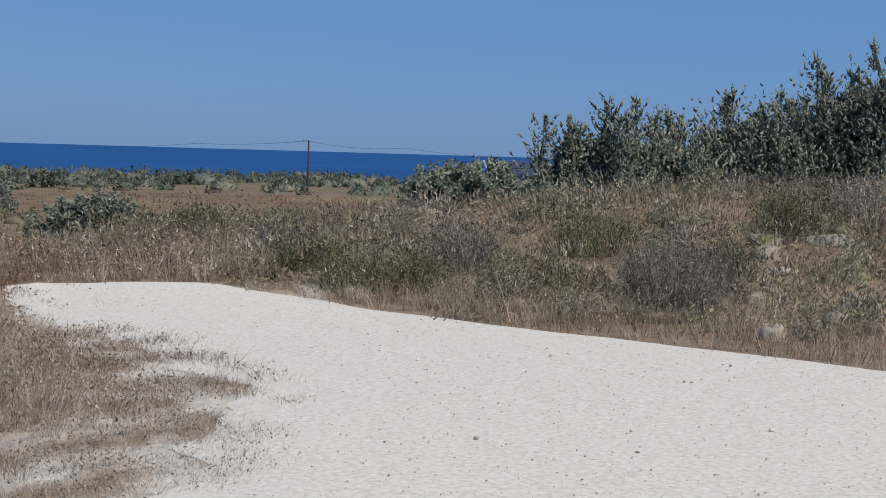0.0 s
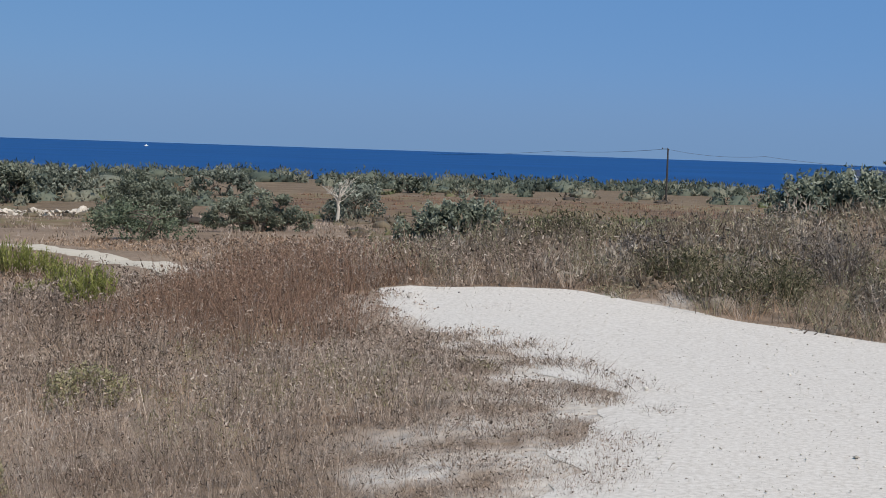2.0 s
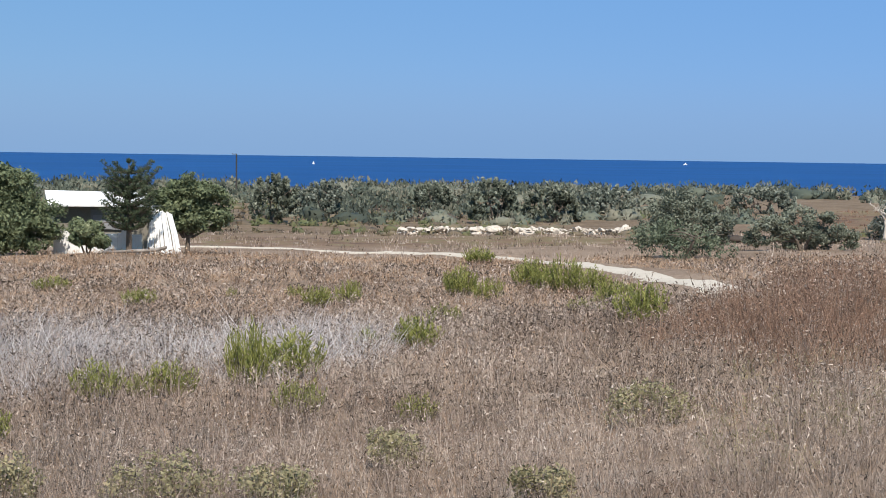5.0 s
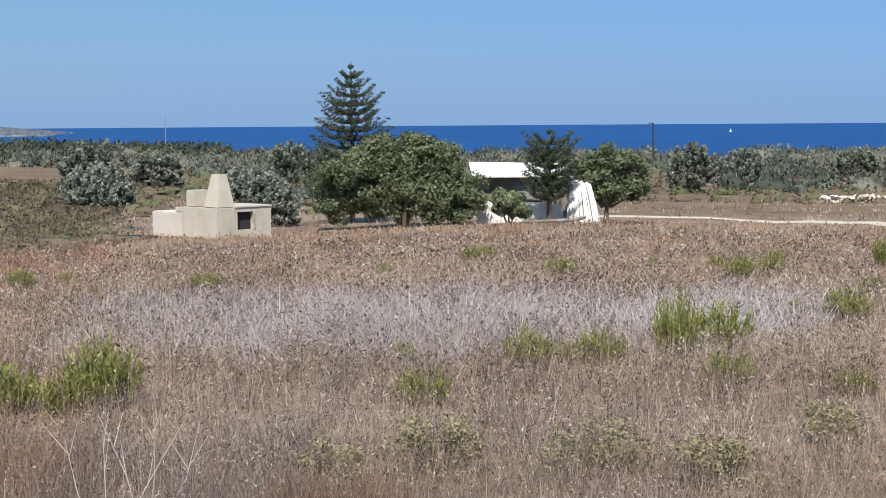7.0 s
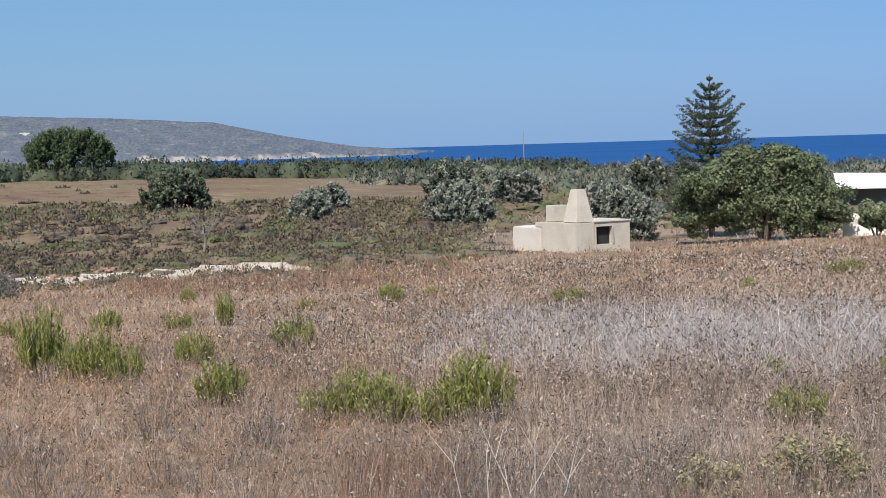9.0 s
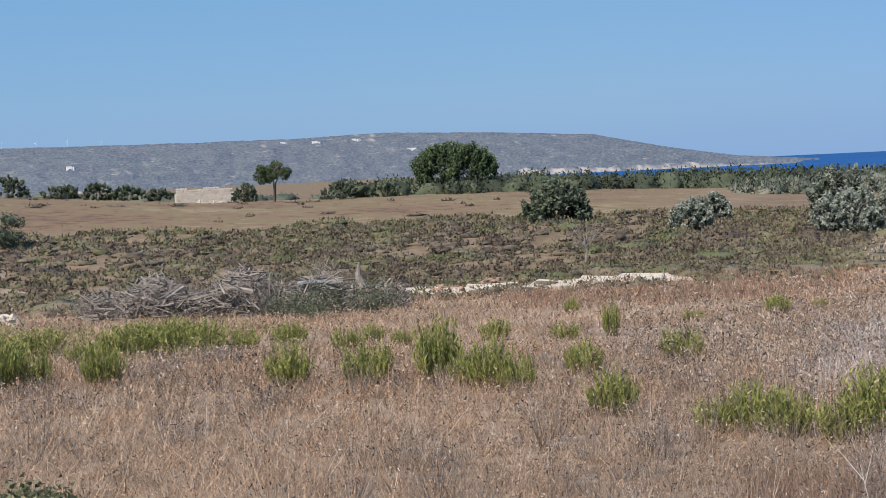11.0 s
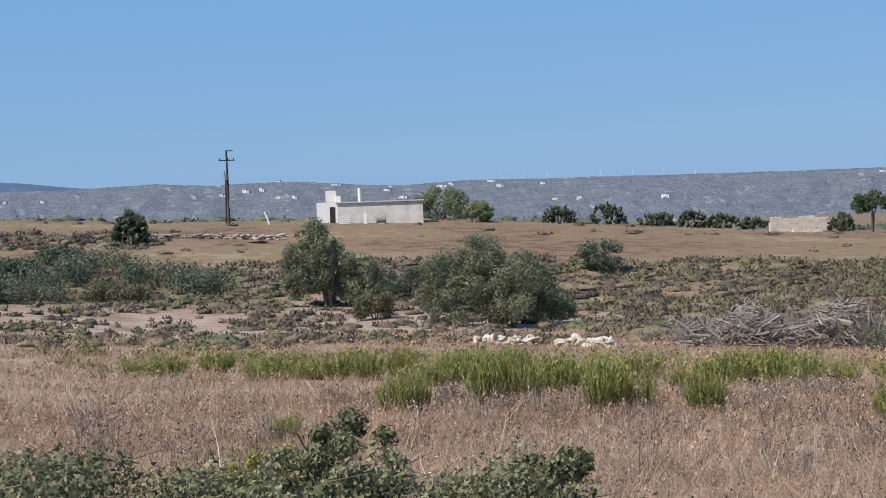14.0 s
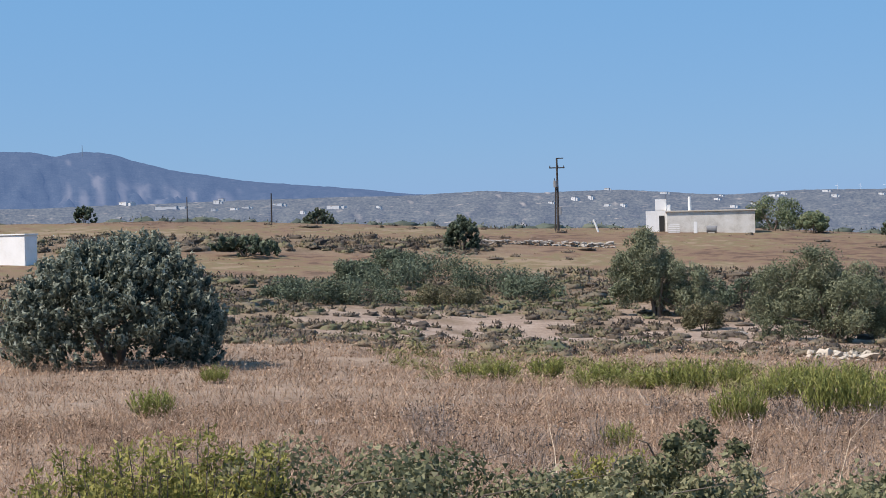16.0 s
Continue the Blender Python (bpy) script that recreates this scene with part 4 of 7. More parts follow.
# by the shed
araucaria(52.35, 84, 8.75, 6.0, "tall dark araucaria with tiered fronds", 21, 17, 0.55, count=40000, leaf=0.105)
araucaria(45.0, 73.5, 4.5, 2.5, "short araucaria with a broken flat top", 22, 9, 0.03, 0.99, 0.30, 22000, 0.085)
loose_tree("fig_tree", 50.45, 74, ((-0.4, 3.4, 1.4), (1.7, 3.0, 1.4), (-2.6, 2.4, 1.4), (0.1, 2.1, 1.5), (3.0, 1.7, 1.2), (-3.5, 1.5, 0.95), (-1.7, 3.2, 1.1), (1.7, 1.6, 1.2), (-1.6, 1.5, 1.2), (0.7, 3.7, 1.0), (-2.9, 1.1, 1.0), (2.5, 1.0, 1.0), (0.2, 1.4, 1.2), (-1.2, 0.9, 0.7), (1.4, 0.8, 0.7), (-0.7, 2.7, 1.4), (1.2, 2.4, 1.4)),
           M_FIG, "broad leafy fig tree with several trunks", 23, 56000, 0.125, 0.13, 4, narrow=0.75, fine=22)
plant("fig_tree", 46.5, 72, 2.2, 1.6, M_FIG, "small leafy fig tree before the white wall", "tree", 0.15, 20, 4500, 0.15, 3, 0.06, seed=24, narrow=0.7)
loose_tree("carob_tree", 42.9, 77, ((-0.1, 2.9, 1.15), (-1.2, 2.4, 1.0), (1.1, 2.4, 1.1), (0.1, 1.9, 1.1), (1.5, 1.7, 0.7), (-0.7, 3.1, 0.8), (0.6, 2.7, 1.1), (-0.6, 2.2, 1.0)),
           M_FIG, "round carob tree at the shed's corner", 25, 15000, 0.15, 0.15, 1, narrow=0.6)
tufted("mastic_tree", 56.0, 82, 5.2, 3.5, M_JUNIPER, "grey-green mastic tree behind the stone oven", "tree", 240, 13000, 0.12, 26)
tufted("mastic_tree", 61.6, 105, 5.6, 3.3, M_JUNIPER, "spreading grey-green mastic tree in the scrub", "tree", 200, 10000, 0.14, 27)

# across the dip
tufted("mastic_tree", 72.1, 128, 6.6, 4.0, M_MASTIC, "round dark mastic tree at the field's edge", "tree", 200, 9000, 0.18, 31)
tufted("mastic_bush", 66.5, 126, 3.6, 2.3, M_JUNIPER, "pale grey-green bush in the scrub", "bush", 120, 4500, 0.16, 32)
tufted("umbrella_pine", 75.9, 262, 16.0, 9.4, M_PINE, "wide umbrella pine behind the field", "tree", 300, 16000, 0.26, 33, 0.22, trunks=2, size=0.10, ragged=0.10)
plant("pine_tree", 82.7, 225, 4.8, 5.9, M_PINE, "small flat-topped pine with a bare trunk", "tree", 0.45, 26, 6000, 0.25, 2, 0.16, seed=34)
loose_tree("olive_tree", 102.7, 100, ((-0.6, 3.9, 1.7), (-2.4, 3.2, 1.0), (0.8, 2.6, 1.5), (2.2, 2.1, 1.3), (2.8, 1.1, 0.9), (-1.4, 1.9, 1.2), (-1.0, 4.7, 1.0), (0.4, 1.2, 1.0), (-2.2, 1.5, 0.9), (-0.9, 2.6, 1.4), (1.6, 1.0, 0.9)),
           M_OLIVE, "tall loose grey-green olive tree", 35, 34000, 0.15, 0.16, 4, "olives in the dip", 0.35, 0.4, 18)
loose_tree("olive_tree", 96.5, 79, ((-0.9, 3.9, 1.1), (-2.6, 2.9, 1.2), (0.0, 2.9, 1.5), (1.3, 2.2, 1.4), (2.8, 1.3, 1.1), (-1.8, 1.3, 1.2), (1.5, 3.4, 0.8), (0.1, 1.0, 1.1), (-3.4, 1.7, 0.8), (3.5, 0.8, 0.7), (-0.9, 2.3, 1.3), (1.6, 1.0, 1.0), (-2.8, 0.8, 0.8), (2.2, 2.1, 1.0)),
           M_OLIVE, "spreading grey-green olive tree", 36, 44000, 0.125, 0.15, 5, "olives in the dip", 0.35, 0.4, 18)
plant("mastic_bush", 99.7, 104, 4.4, 2.4, M_MASTIC, "dark mastic bush between the olives", "bush", 0.03, 20, 4500, 0.16, seed=37)
plant("mastic_bush", 92.5, 122, 4.4, 2.5, M_MASTIC, "dark mastic bush at the field's edge", "bush", 0.03, 22, 5000, 0.18, seed=38)
tufted("mastic_tree", 109.9, 158, 3.9, 3.9, M_MASTIC, "upright dark mastic tree in the field", "tree", 150, 7000, 0.17, 39, 0.04)
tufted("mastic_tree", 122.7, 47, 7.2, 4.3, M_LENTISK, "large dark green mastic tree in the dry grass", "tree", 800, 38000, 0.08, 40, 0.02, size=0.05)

# ---- buildings ----


def oven(a, d):
    """A stepped masonry oven, seen on its corner, with a tapering chimney."""
    t = thing("stone_oven", a, d, 35)
    tagged(t, "pale rendered outdoor oven with a tapering chimney in dry grass", "oven")
    part("body", box(bmesh.new(), (0, 0.03, -0.4), (1.06, 2.8, 1.34), 0.03), M_CONCRETE, t)
    bm = bmesh.new()
    for lo, hi in (((1.06, 0, -0.4), (1.12, 2.2, 1.32)), ((2.0, 0, -0.4), (3.0, 2.2, 1.32)), ((1.12, 0, 1.14), (2.0, 2.2, 1.32)),
                   ((1.12, 0, -0.4), (2.0, 2.2, 0.32)), ((1.12, 1.9, 0.32), (2.0, 2.2, 1.14))):
        box(bm, lo, hi)
    part("firebox", bm, M_CONCRETE, t)
    # dark block fills the hollow, so the opening looks deep in shade
    part("firebox_shade", box(bmesh.new(), (1.125, 0.22, 0.325), (1.995, 1.88, 1.135)), M_DARK, t, "dark block standing in for the shade inside the fire opening")
    part("top_slab", box(bmesh.new(), (1.0, -0.05, 1.325), (3.05, 2.25, 1.40), 0.02), M_CONCRETE, t)
    part("chimney", box(bmesh.new(), (0.12, 0.15, 1.35), (1.12, 1.2, 2.85), 0.03, (0.48, 0.5)), M_CONCRETE, t)
    part("flue_block", box(bmesh.new(), (0.1, 1.9, 1.345), (1.0, 2.55, 2.1), 0.03), M_CONCRETE, t)
    part("ledge", box(bmesh.new(), (0.05, 2.65, 1.08), (1.0, 3.4, 1.30), 0.03), M_CONCRETE, t)
    part("bench", box(bmesh.new(), (-0.04, 2.82, -0.4), (1.6, 5.2, 1.06), 0.04), M_RENDER, t, "whiter low bench block")
    r = np.random.default_rng(5)
    for i in range(6):
        e = part("brick", box(bmesh.new(), (2.0, -0.04, 0.34 + i * 0.13), (2.06 + 0.05 * r.random(), 0.1, 0.45 + i * 0.13), 0.01), M_STONE, t)
    return t


oven(57.35, 69)


def shed(a, d):
    t = thing("farm_shed", a, d, 0)
    tagged(t, "low farm shed with a white pitched roof behind trees", "house")
    bm = bmesh.new()
    box(bm, (-2.6, 0.0, -0.5), (2.6, 0.25, 2.3))
    box(bm, (-2.6, 4.2, -0.5), (2.6, 4.45, 2.6))
    box(bm, (-2.6, 0.25, -0.5), (-2.35, 4.2, 2.3))
    box(bm, (2.35, 0.25, -0.5), (2.6, 4.2, 2.3))
    part("wall", bm, M_GREYWALL, t, "plastered wall, darkened olive-grey for the shade under the eaves")
    bm = bmesh.new()
    vs = [bm.verts.new(p) for p in ((-2.9, -0.7, 2.28), (2.9, -0.7, 2.28), (2.8, 3.0, 2.76), (-3.2, 3.0, 2.88), (-2.9, -0.7, 2.36), (2.9, -0.7, 2.36), (2.8, 3.0, 2.84), (-3.2, 3.0, 2.97))]
    for q in ((3, 2, 1, 0), (4, 5, 6, 7), (0, 1, 5, 4), (1, 2, 6, 5), (2, 3, 7, 6), (3, 0, 4, 7)):
        bm.faces.new([vs[i] for i in q])
    part("roof", bm, M_WHITE, t, "white painted pitched roof")
    sh = part("shutter", box(bmesh.new(), (-0.9, -0.08, 1.1), (1.15, -0.002, 2.1), 0.01), M_GREYMETAL, t, "dark grey sheet-metal panel")
    part("frame", box(bmesh.new(), (-0.78, -0.11, 1.15), (0.15, -0.085, 1.85), 0.01), M_GREYLIGHT, sh)
    return t


# plaster colour darkened to olive-grey for the shade under the eaves
M_GREYWALL = material("shaded_plaster", [(0.17, 0.155, 0.125), (0.24, 0.22, 0.18)], 1.5, 14, 0.9, 0.006, 15)
M_GREYLIGHT = material("pale_grey_sheet", [(0.22, 0.225, 0.23), (0.30, 0.30, 0.31)], 2, 20, 0.7)
shed(45.7, 77)


def yard_wall(a, d):
    """A low whitewashed wall with uneven top."""
    t = thing("garden_wall", a, d)
    tagged(t, "low whitewashed garden wall in leaf shade", "wall")
    bm = bmesh.new()
    r = np.random.default_rng(8)
    x = -2.2
    while x < 1.7:
        w = 0.5 + 0.5 * r.random()
        box(bm, (x, 0, -0.4), (x + w - 0.004, 0.3, 0.75 + 0.35 * r.random()), 0.03)
        x += w
    part("wall", bm, M_WHITE, t)
    part("pillar", box(bmesh.new(), (0.9, -0.1, -0.4), (1.35, 0.35, 1.45), 0.05, (0.6, 0.8)), M_WHITE, t)
    return t


yard_wall(46.0, 75)


def leaning_poles(a, d):
    """White-painted poles leaning together like half a tent."""
    t = thing("pole_stack", a, d)
    tagged(t, "white-painted poles leaning together like a tent", "poles")
    r = np.random.default_rng(12)
    for i in range(17):
        f = i / 16
        bm = bmesh.new()
        bx = -0.55 + 1.7 * f + r.normal() * 0.03
        by = -0.9 + 0.9 * abs(f - 0.5) + r.normal() * 0.05
        tx = -0.28 + 0.9 * f ** 1.3
        top = 2.25 - 0.35 * f + r.normal() * 0.05
        tube(bm, [(bx, by, -0.2), ((bx + tx) / 2 + r.normal() * 0.02, by * 0.5, top * 0.5), (tx, 0.0, top)], [0.055, 0.05, 0.035], 6)
        part("pole", bm, M_WHITE, t)
    return t


leaning_poles(43.95, 75)


def lying_log(a, d):
    t = thing("fallen_log", a, d)
    tagged(t, "pale fallen trunk lying in the grass", "log")
    bm = bmesh.new()
    tube(bm, [(-1.6, 0, 0.12), (-0.2, 0.1, 0.18), (0.7, 0.05, 0.22), (1.2, 0, 0.36)], [0.06, 0.08, 0.09, 0.07], 8)
    part("trunk", bm, M_DEADWOOD, t)


lying_log(44.6, 71)


def utility_pole(a, d, height, label, mat=None, arm=0.0, radius=0.12):
    t = thing("utility_pole", a, d)
    tagged(t, label, "pole")
    part("shaft", tube(bmesh.new(), [(0, 0, -0.4), (0, 0, height * 0.5), (0, 0, height)], [radius, radius * 0.85, radius * 0.7], 10), mat or M_POLE, t)
    if arm:
        part("crossarm", box(bmesh.new(), (-arm, -0.05, height - 0.12), (0.1, 0.05, height - 0.03), 0.01), mat or M_POLE, t)
    for s in (-0.9, -0.15):
        if arm:
            part("insulator", tube(bmesh.new(), [(arm * s, 0, height - 0.04), (arm * s, 0, height + 0.12)], [0.05, 0.03], 8), M_POLE, t)
    return t


def wire(points, sag, label, radius=0.012):
    """A hanging wire from point to point."""
    bm = bmesh.new()
    for p, q in zip(points, points[1:]):
        line = [p.lerp(q, f / 16) - Vector((0, 0, sag * 4 * f / 16 * (1 - f / 16))) for f in range(17)]
        tube(bm, line, [radius] * 17, 4)
    me = bpy.data.meshes.new("power_line")
    bm.to_mesh(me)
    bm.free()
    me.materials.append(M_POLE)
    return tagged(new("power_line", me), label, "wire")


utility_pole(5.12, 226, 8.0, "dark wooden utility pole beyond the field", arm=0.9, radius=0.16)
wire([spot(5.16, 226, 7.95), spot(9.2, 300, 8.1), spot(14, 380, 7.5)], 0.35, "thin dark power line from the wooden pole", 0.03)
wire([spot(5.12, 226, 7.9), spot(1.6, 240, 7.5), spot(-4.5, 262, 6.6)], 0.5, "thin dark power line from the wooden pole", 0.025)
utility_pole(41.14, 250, 7.2, "dark slim utility pole behind the scrub", arm=0.7, radius=0.15)
utility_pole(59.2, 262, 7.8, "pale slim steel pole behind the olive grove", M_STEELPOLE, arm=0.0, radius=0.09)
utility_pole(117.0, 235, 4.6, "dark short wooden pole at the field's far edge", radius=0.13)
utility_pole(120.1, 250, 4.2, "dark short wooden pole at the field's far edge", radius=0.1)


def transformer_pole(a, d):
    t = thing("transformer_pole", a, d)
    tagged(t, "tall twin power pole with crossarms and transformer", "pole")
    part("shaft", tube(bmesh.new(), [(0, 0, -0.5), (0, 0, 4.5), (-0.05, 0, 9.3)], [0.17, 0.15, 0.11], 10), M_POLE, t)
    part("shaft", tube(bmesh.new(), [(-0.38, 0.1, -0.5), (-0.3, 0.1, 3.0), (-0.25, 0.1, 5.6)], [0.12, 0.11, 0.1], 10), M_POLE, t)
    part("crossarm", box(bmesh.new(), (-1.05, -0.07, 7.95), (0.95, 0.07, 8.1), 0.02), M_POLE, t)
    part("crossarm", box(bmesh.new(), (-0.15, -0.06, 9.18), (0.8, 0.06, 9.3), 0.02), M_POLE, t)
    can = part("transformer", tube(bmesh.new(), [(-0.2, -0.35, 5.5), (-0.2, -0.35, 6.35)], [0.33, 0.33], 14), M_GREYMETAL, t)
    for x in (-0.38, -0.02):
        part("bushing", tube(bmesh.new(), [(x, -0.35, 6.35), (x, -0.35, 6.7)], [0.06, 0.04], 8), M_POLE, can)
    part("fuse_box", box(bmesh.new(), (0.1, -0.3, 1.9), (0.45, -0.1, 3.0), 0.03), M_GREYLIGHT, t, "pale grey fuse box")
    for x in (-0.95, 0.1, 0.85):
        part("insulator", tube(bmesh.new(), [(x, 0, 8.1), (x, 0, 8.32)], [0.07, 0.05], 8), M_POLE, t)
    return t


transformer_pole(106.3, 198)
t = thing("leaning_post", 104.9, 192)
tagged(t, "short white post leaning to one side", "post")
part("shaft", tube(bmesh.new(), [(0.35, 0, -0.3), (0.05, 0, 0.7), (-0.3, 0, 1.6)], [0.14, 0.13, 0.12], 8), M_WHITE, t)


def white_house(a, d):
    """A flat-roofed concrete farmhouse with a roof hut and a flue."""
    t = thing("farmhouse", a, d, 0)
    tagged(t, "flat-roofed weathered white farmhouse with rain stains", "house")
    bm = bmesh.new()
    box(bm, (-2.55, 0.0, -0.6), (7.9, 0.25, 2.5))
    box(bm, (-2.55, 6.0, -0.6), (7.9, 6.25, 2.5))
    box(bm, (-2.55, 0.25, -0.6), (-2.3, 6.0, 2.5))
    box(bm, (7.65, 0.25, -0.6), (7.9, 6.0, 2.5))
    part("wall", bm, M_STAINED, t)
    part("roof", box(bmesh.new(), (-2.75, -0.2, 2.5), (8.05, 6.4, 2.66), 0.02), M_CONCRETE, t, "grey concrete roof slab")
    bm = bmesh.new()
    box(bm, (-5.1, 1.0, -0.6), (-2.56, 1.25, 2.7))
    box(bm, (-5.1, 1.25, -0.6), (-4.85, 5.0, 2.7))
    part("porch_wall", bm, M_WHITE, t)
    # no hole in the wall: a dark panel paints the doorway's shade
    part("doorway", box(bmesh.new(), (-3.5, 0.93, -0.3), (-2.85, 0.997, 2.1), 0.01), M_DARK, t, "open doorway, its inner shade a dark panel on the wall")
    part("roof_hut", box(bmesh.new(), (-3.95, 1.0, 2.705), (-2.6, 2.6, 4.1), 0.03), M_WHITE, t, "white cube on the roof")
    part("water_tank", box(bmesh.new(), (-2.55, 0.5, 2.665), (-2.1, 1.2, 3.4), 0.03), M_WHITE, t)
    part("flue", tube(bmesh.new(), [(0.2, 1.5, 2.6), (0.2, 1.5, 4.35)], [0.22, 0.2], 12), M_WHITE, t, "white round flue")
    part("aerial", tube(bmesh.new(), [(-2.65, 1.6, 4.0), (-2.65, 1.6, 5.0)], [0.03, 0.02], 6), M_POLE, t)
    return t


white_house(101.5, 187)
t = thing("oil_drum", 101.0, 185)
tagged(t, "dark round tank lying before the farmhouse", "tank")
part("shell", tube(bmesh.new(), [(0.5, 0, 0.45), (0.55, 0, 0.45), (1.65, 0, 0.45), (1.7, 0, 0.45)], [0.36, 0.44, 0.44, 0.36], 18), M_GREYMETAL, t)
part("cradle", box(bmesh.new(), (0.65, -0.35, -0.2), (1.5, 0.35, 0.12), 0.02), M_CONCRETE, t)
t = thing("white_post", 101.25, 185)
tagged(t, "white masonry post before the farmhouse", "post")
part("shaft", box(bmesh.new(), (-0.2, -0.2, -0.3), (0.25, 0.2, 1.35), 0.04, (0.8, 0.8)), M_WHITE, t)
t = thing("crate_stack", 102.05, 185)
tagged(t, "white slatted crates stacked by the farmhouse door", "crates")
for i in range(5):
    part("slat", box(bmesh.new(), (-0.6, -0.25, 0.02 + i * 0.22), (0.75, 0.25, 0.12 + i * 0.22), 0.02), M_WHITE, t)
plant("fig_tree", 98.4, 200, 7.2, 4.3, M_FIG, "green fig tree beside the farmhouse", "tree", 0.04, 30, 6000, 0.26, 3, 0.12, seed=51)
plant("fig_tree", 97.0, 196, 4.4, 2.6, M_FIG, "low green fig tree beside the farmhouse", "tree", 0.04, 24, 4500, 0.26, 3, 0.1, seed=52)


M_RUBBLE = material("pale_rubble", [(0.36, 0.30, 0.24), (0.56, 0.49, 0.41), (0.70, 0.63, 0.55)], 2, 12, 0.9, 0.03, 8)


def stone_run(name, a0, d0, a1, d1, count, size, mat, label, seed, rows=1, category="stones", jitter=0.5, stack=0.7):
    """A line of separate rough stones; each stone is a part."""
    r = np.random.default_rng(seed)
    t = new(name)
    mid = spot((a0 + a1) / 2, (d0 + d1) / 2)
    t.location = mid
    tagged(t, label, category)
    kinds = []
    for k in range(5):
        bm = bmesh.new()
        bmesh.ops.create_icosphere(bm, subdivisions=2, radius=0.62)
        for q in range(7):
            n = Vector((r.normal(), r.normal(), r.normal())).normalized()
            cut = 0.20 + 0.22 * r.random()
            for v in bm.verts:
                if v.co.dot(n) > cut:
                    v.co -= n * (v.co.dot(n) - cut)
        me = bpy.data.meshes.new("stone")
        bm.to_mesh(me)
        bm.free()
        me.materials.append(mat)
        kinds.append(me)
    for i in range(count):
        f = (i + r.random()) / count
        a, d = a0 + (a1 - a0) * f, d0 + (d1 - d0) * f + r.normal() * jitter
        s = size * (0.5 + r.random() ** 2 * 1.1)
        p = spot(a, d, s * 0.15 + (int(r.random() * rows)) * size * stack)
        ob = new("stone", kinds[int(r.random() * 5)])
        ob.matrix_world = Matrix.Translation(p - mid) @ Euler((r.normal() * 0.2, r.normal() * 0.2, r.random() * 6.3)).to_matrix().to_4x4() @ Matrix.Diagonal((s * (0.8 + 0.9 * r.random()), s, s * (0.5 + 0.5 * r.random()), 1))
        ob.parent = t
    return t


stone_run("stone_heap", 35.1, 118, 26.4, 115, 290, 0.44, M_RUBBLE, "long heap of pale limestone boulders behind the track", 61, 2)
M_GREYSTONE = material("grey_fieldstone", [(0.17, 0.145, 0.12), (0.32, 0.285, 0.245), (0.46, 0.42, 0.36)], 3, 25, 0.9, 0.03, 12)
stone_run("stone_wall", 109.3, 166, 104.2, 163, 170, 0.42, M_GREYSTONE, "grey dry-stone wall along the field", 62, 2, "wall", 0.15)
stone_run("stone_heap", 97.6, 63, 94.9, 62, 100, 0.30, M_STONE, "heap of white broken stones at the field's edge", 63, 2, "stones", 1.1, 0.5)
stone_run("stone_heap", 94.3, 60, 92.2, 58, 80, 0.28, M_STONE, "heap of white broken stones at the field's edge", 64, 2, "stones", 1.0, 0.5)
stone_run("stone_heap", 74.4, 71, 77.0, 67, 110, 0.17, M_TERRACOTTA, "heap of red broken tiles and rubble", 65, 4, "stones", 0.9)
stone_run("stone_heap", 85.8, 222, 84.6, 222, 20, 0.5, M_STONE, "fallen stones before the ruin", 66, 1)


def broken_slabs(a0, a1, d, label, seed):
    r = np.random.default_rng(seed)
    t = thing("broken_paving", (a0 + a1) / 2, d)
    tagged(t, label, "slabs")
    n = 21
    for i in range(n):
        a = a0 + (a1 - a0) * i / n
        p = spot(a, d + r.normal() * 0.9, 0.0) - t.location
        bm = bmesh.new()
        w = 0.7 + 0.5 * r.random()
        box(bm, (-w, -1.2, -0.3), (w, 1.2, 0.16), 0.04)
        ob = part("slab", bm, M_STONE, t)
        ob.matrix_basis = t.matrix_world.to_3x3().inverted().to_4x4() @ Matrix.Translation(p) @ Euler((r.normal() * 0.06 + 0.08, r.normal() * 0.06, radians(a) + r.normal() * 0.2)).to_matrix().to_4x4()
    return t


broken_slabs(77.8, 67.6, 68.5, "strip of broken white concrete slabs", 71)


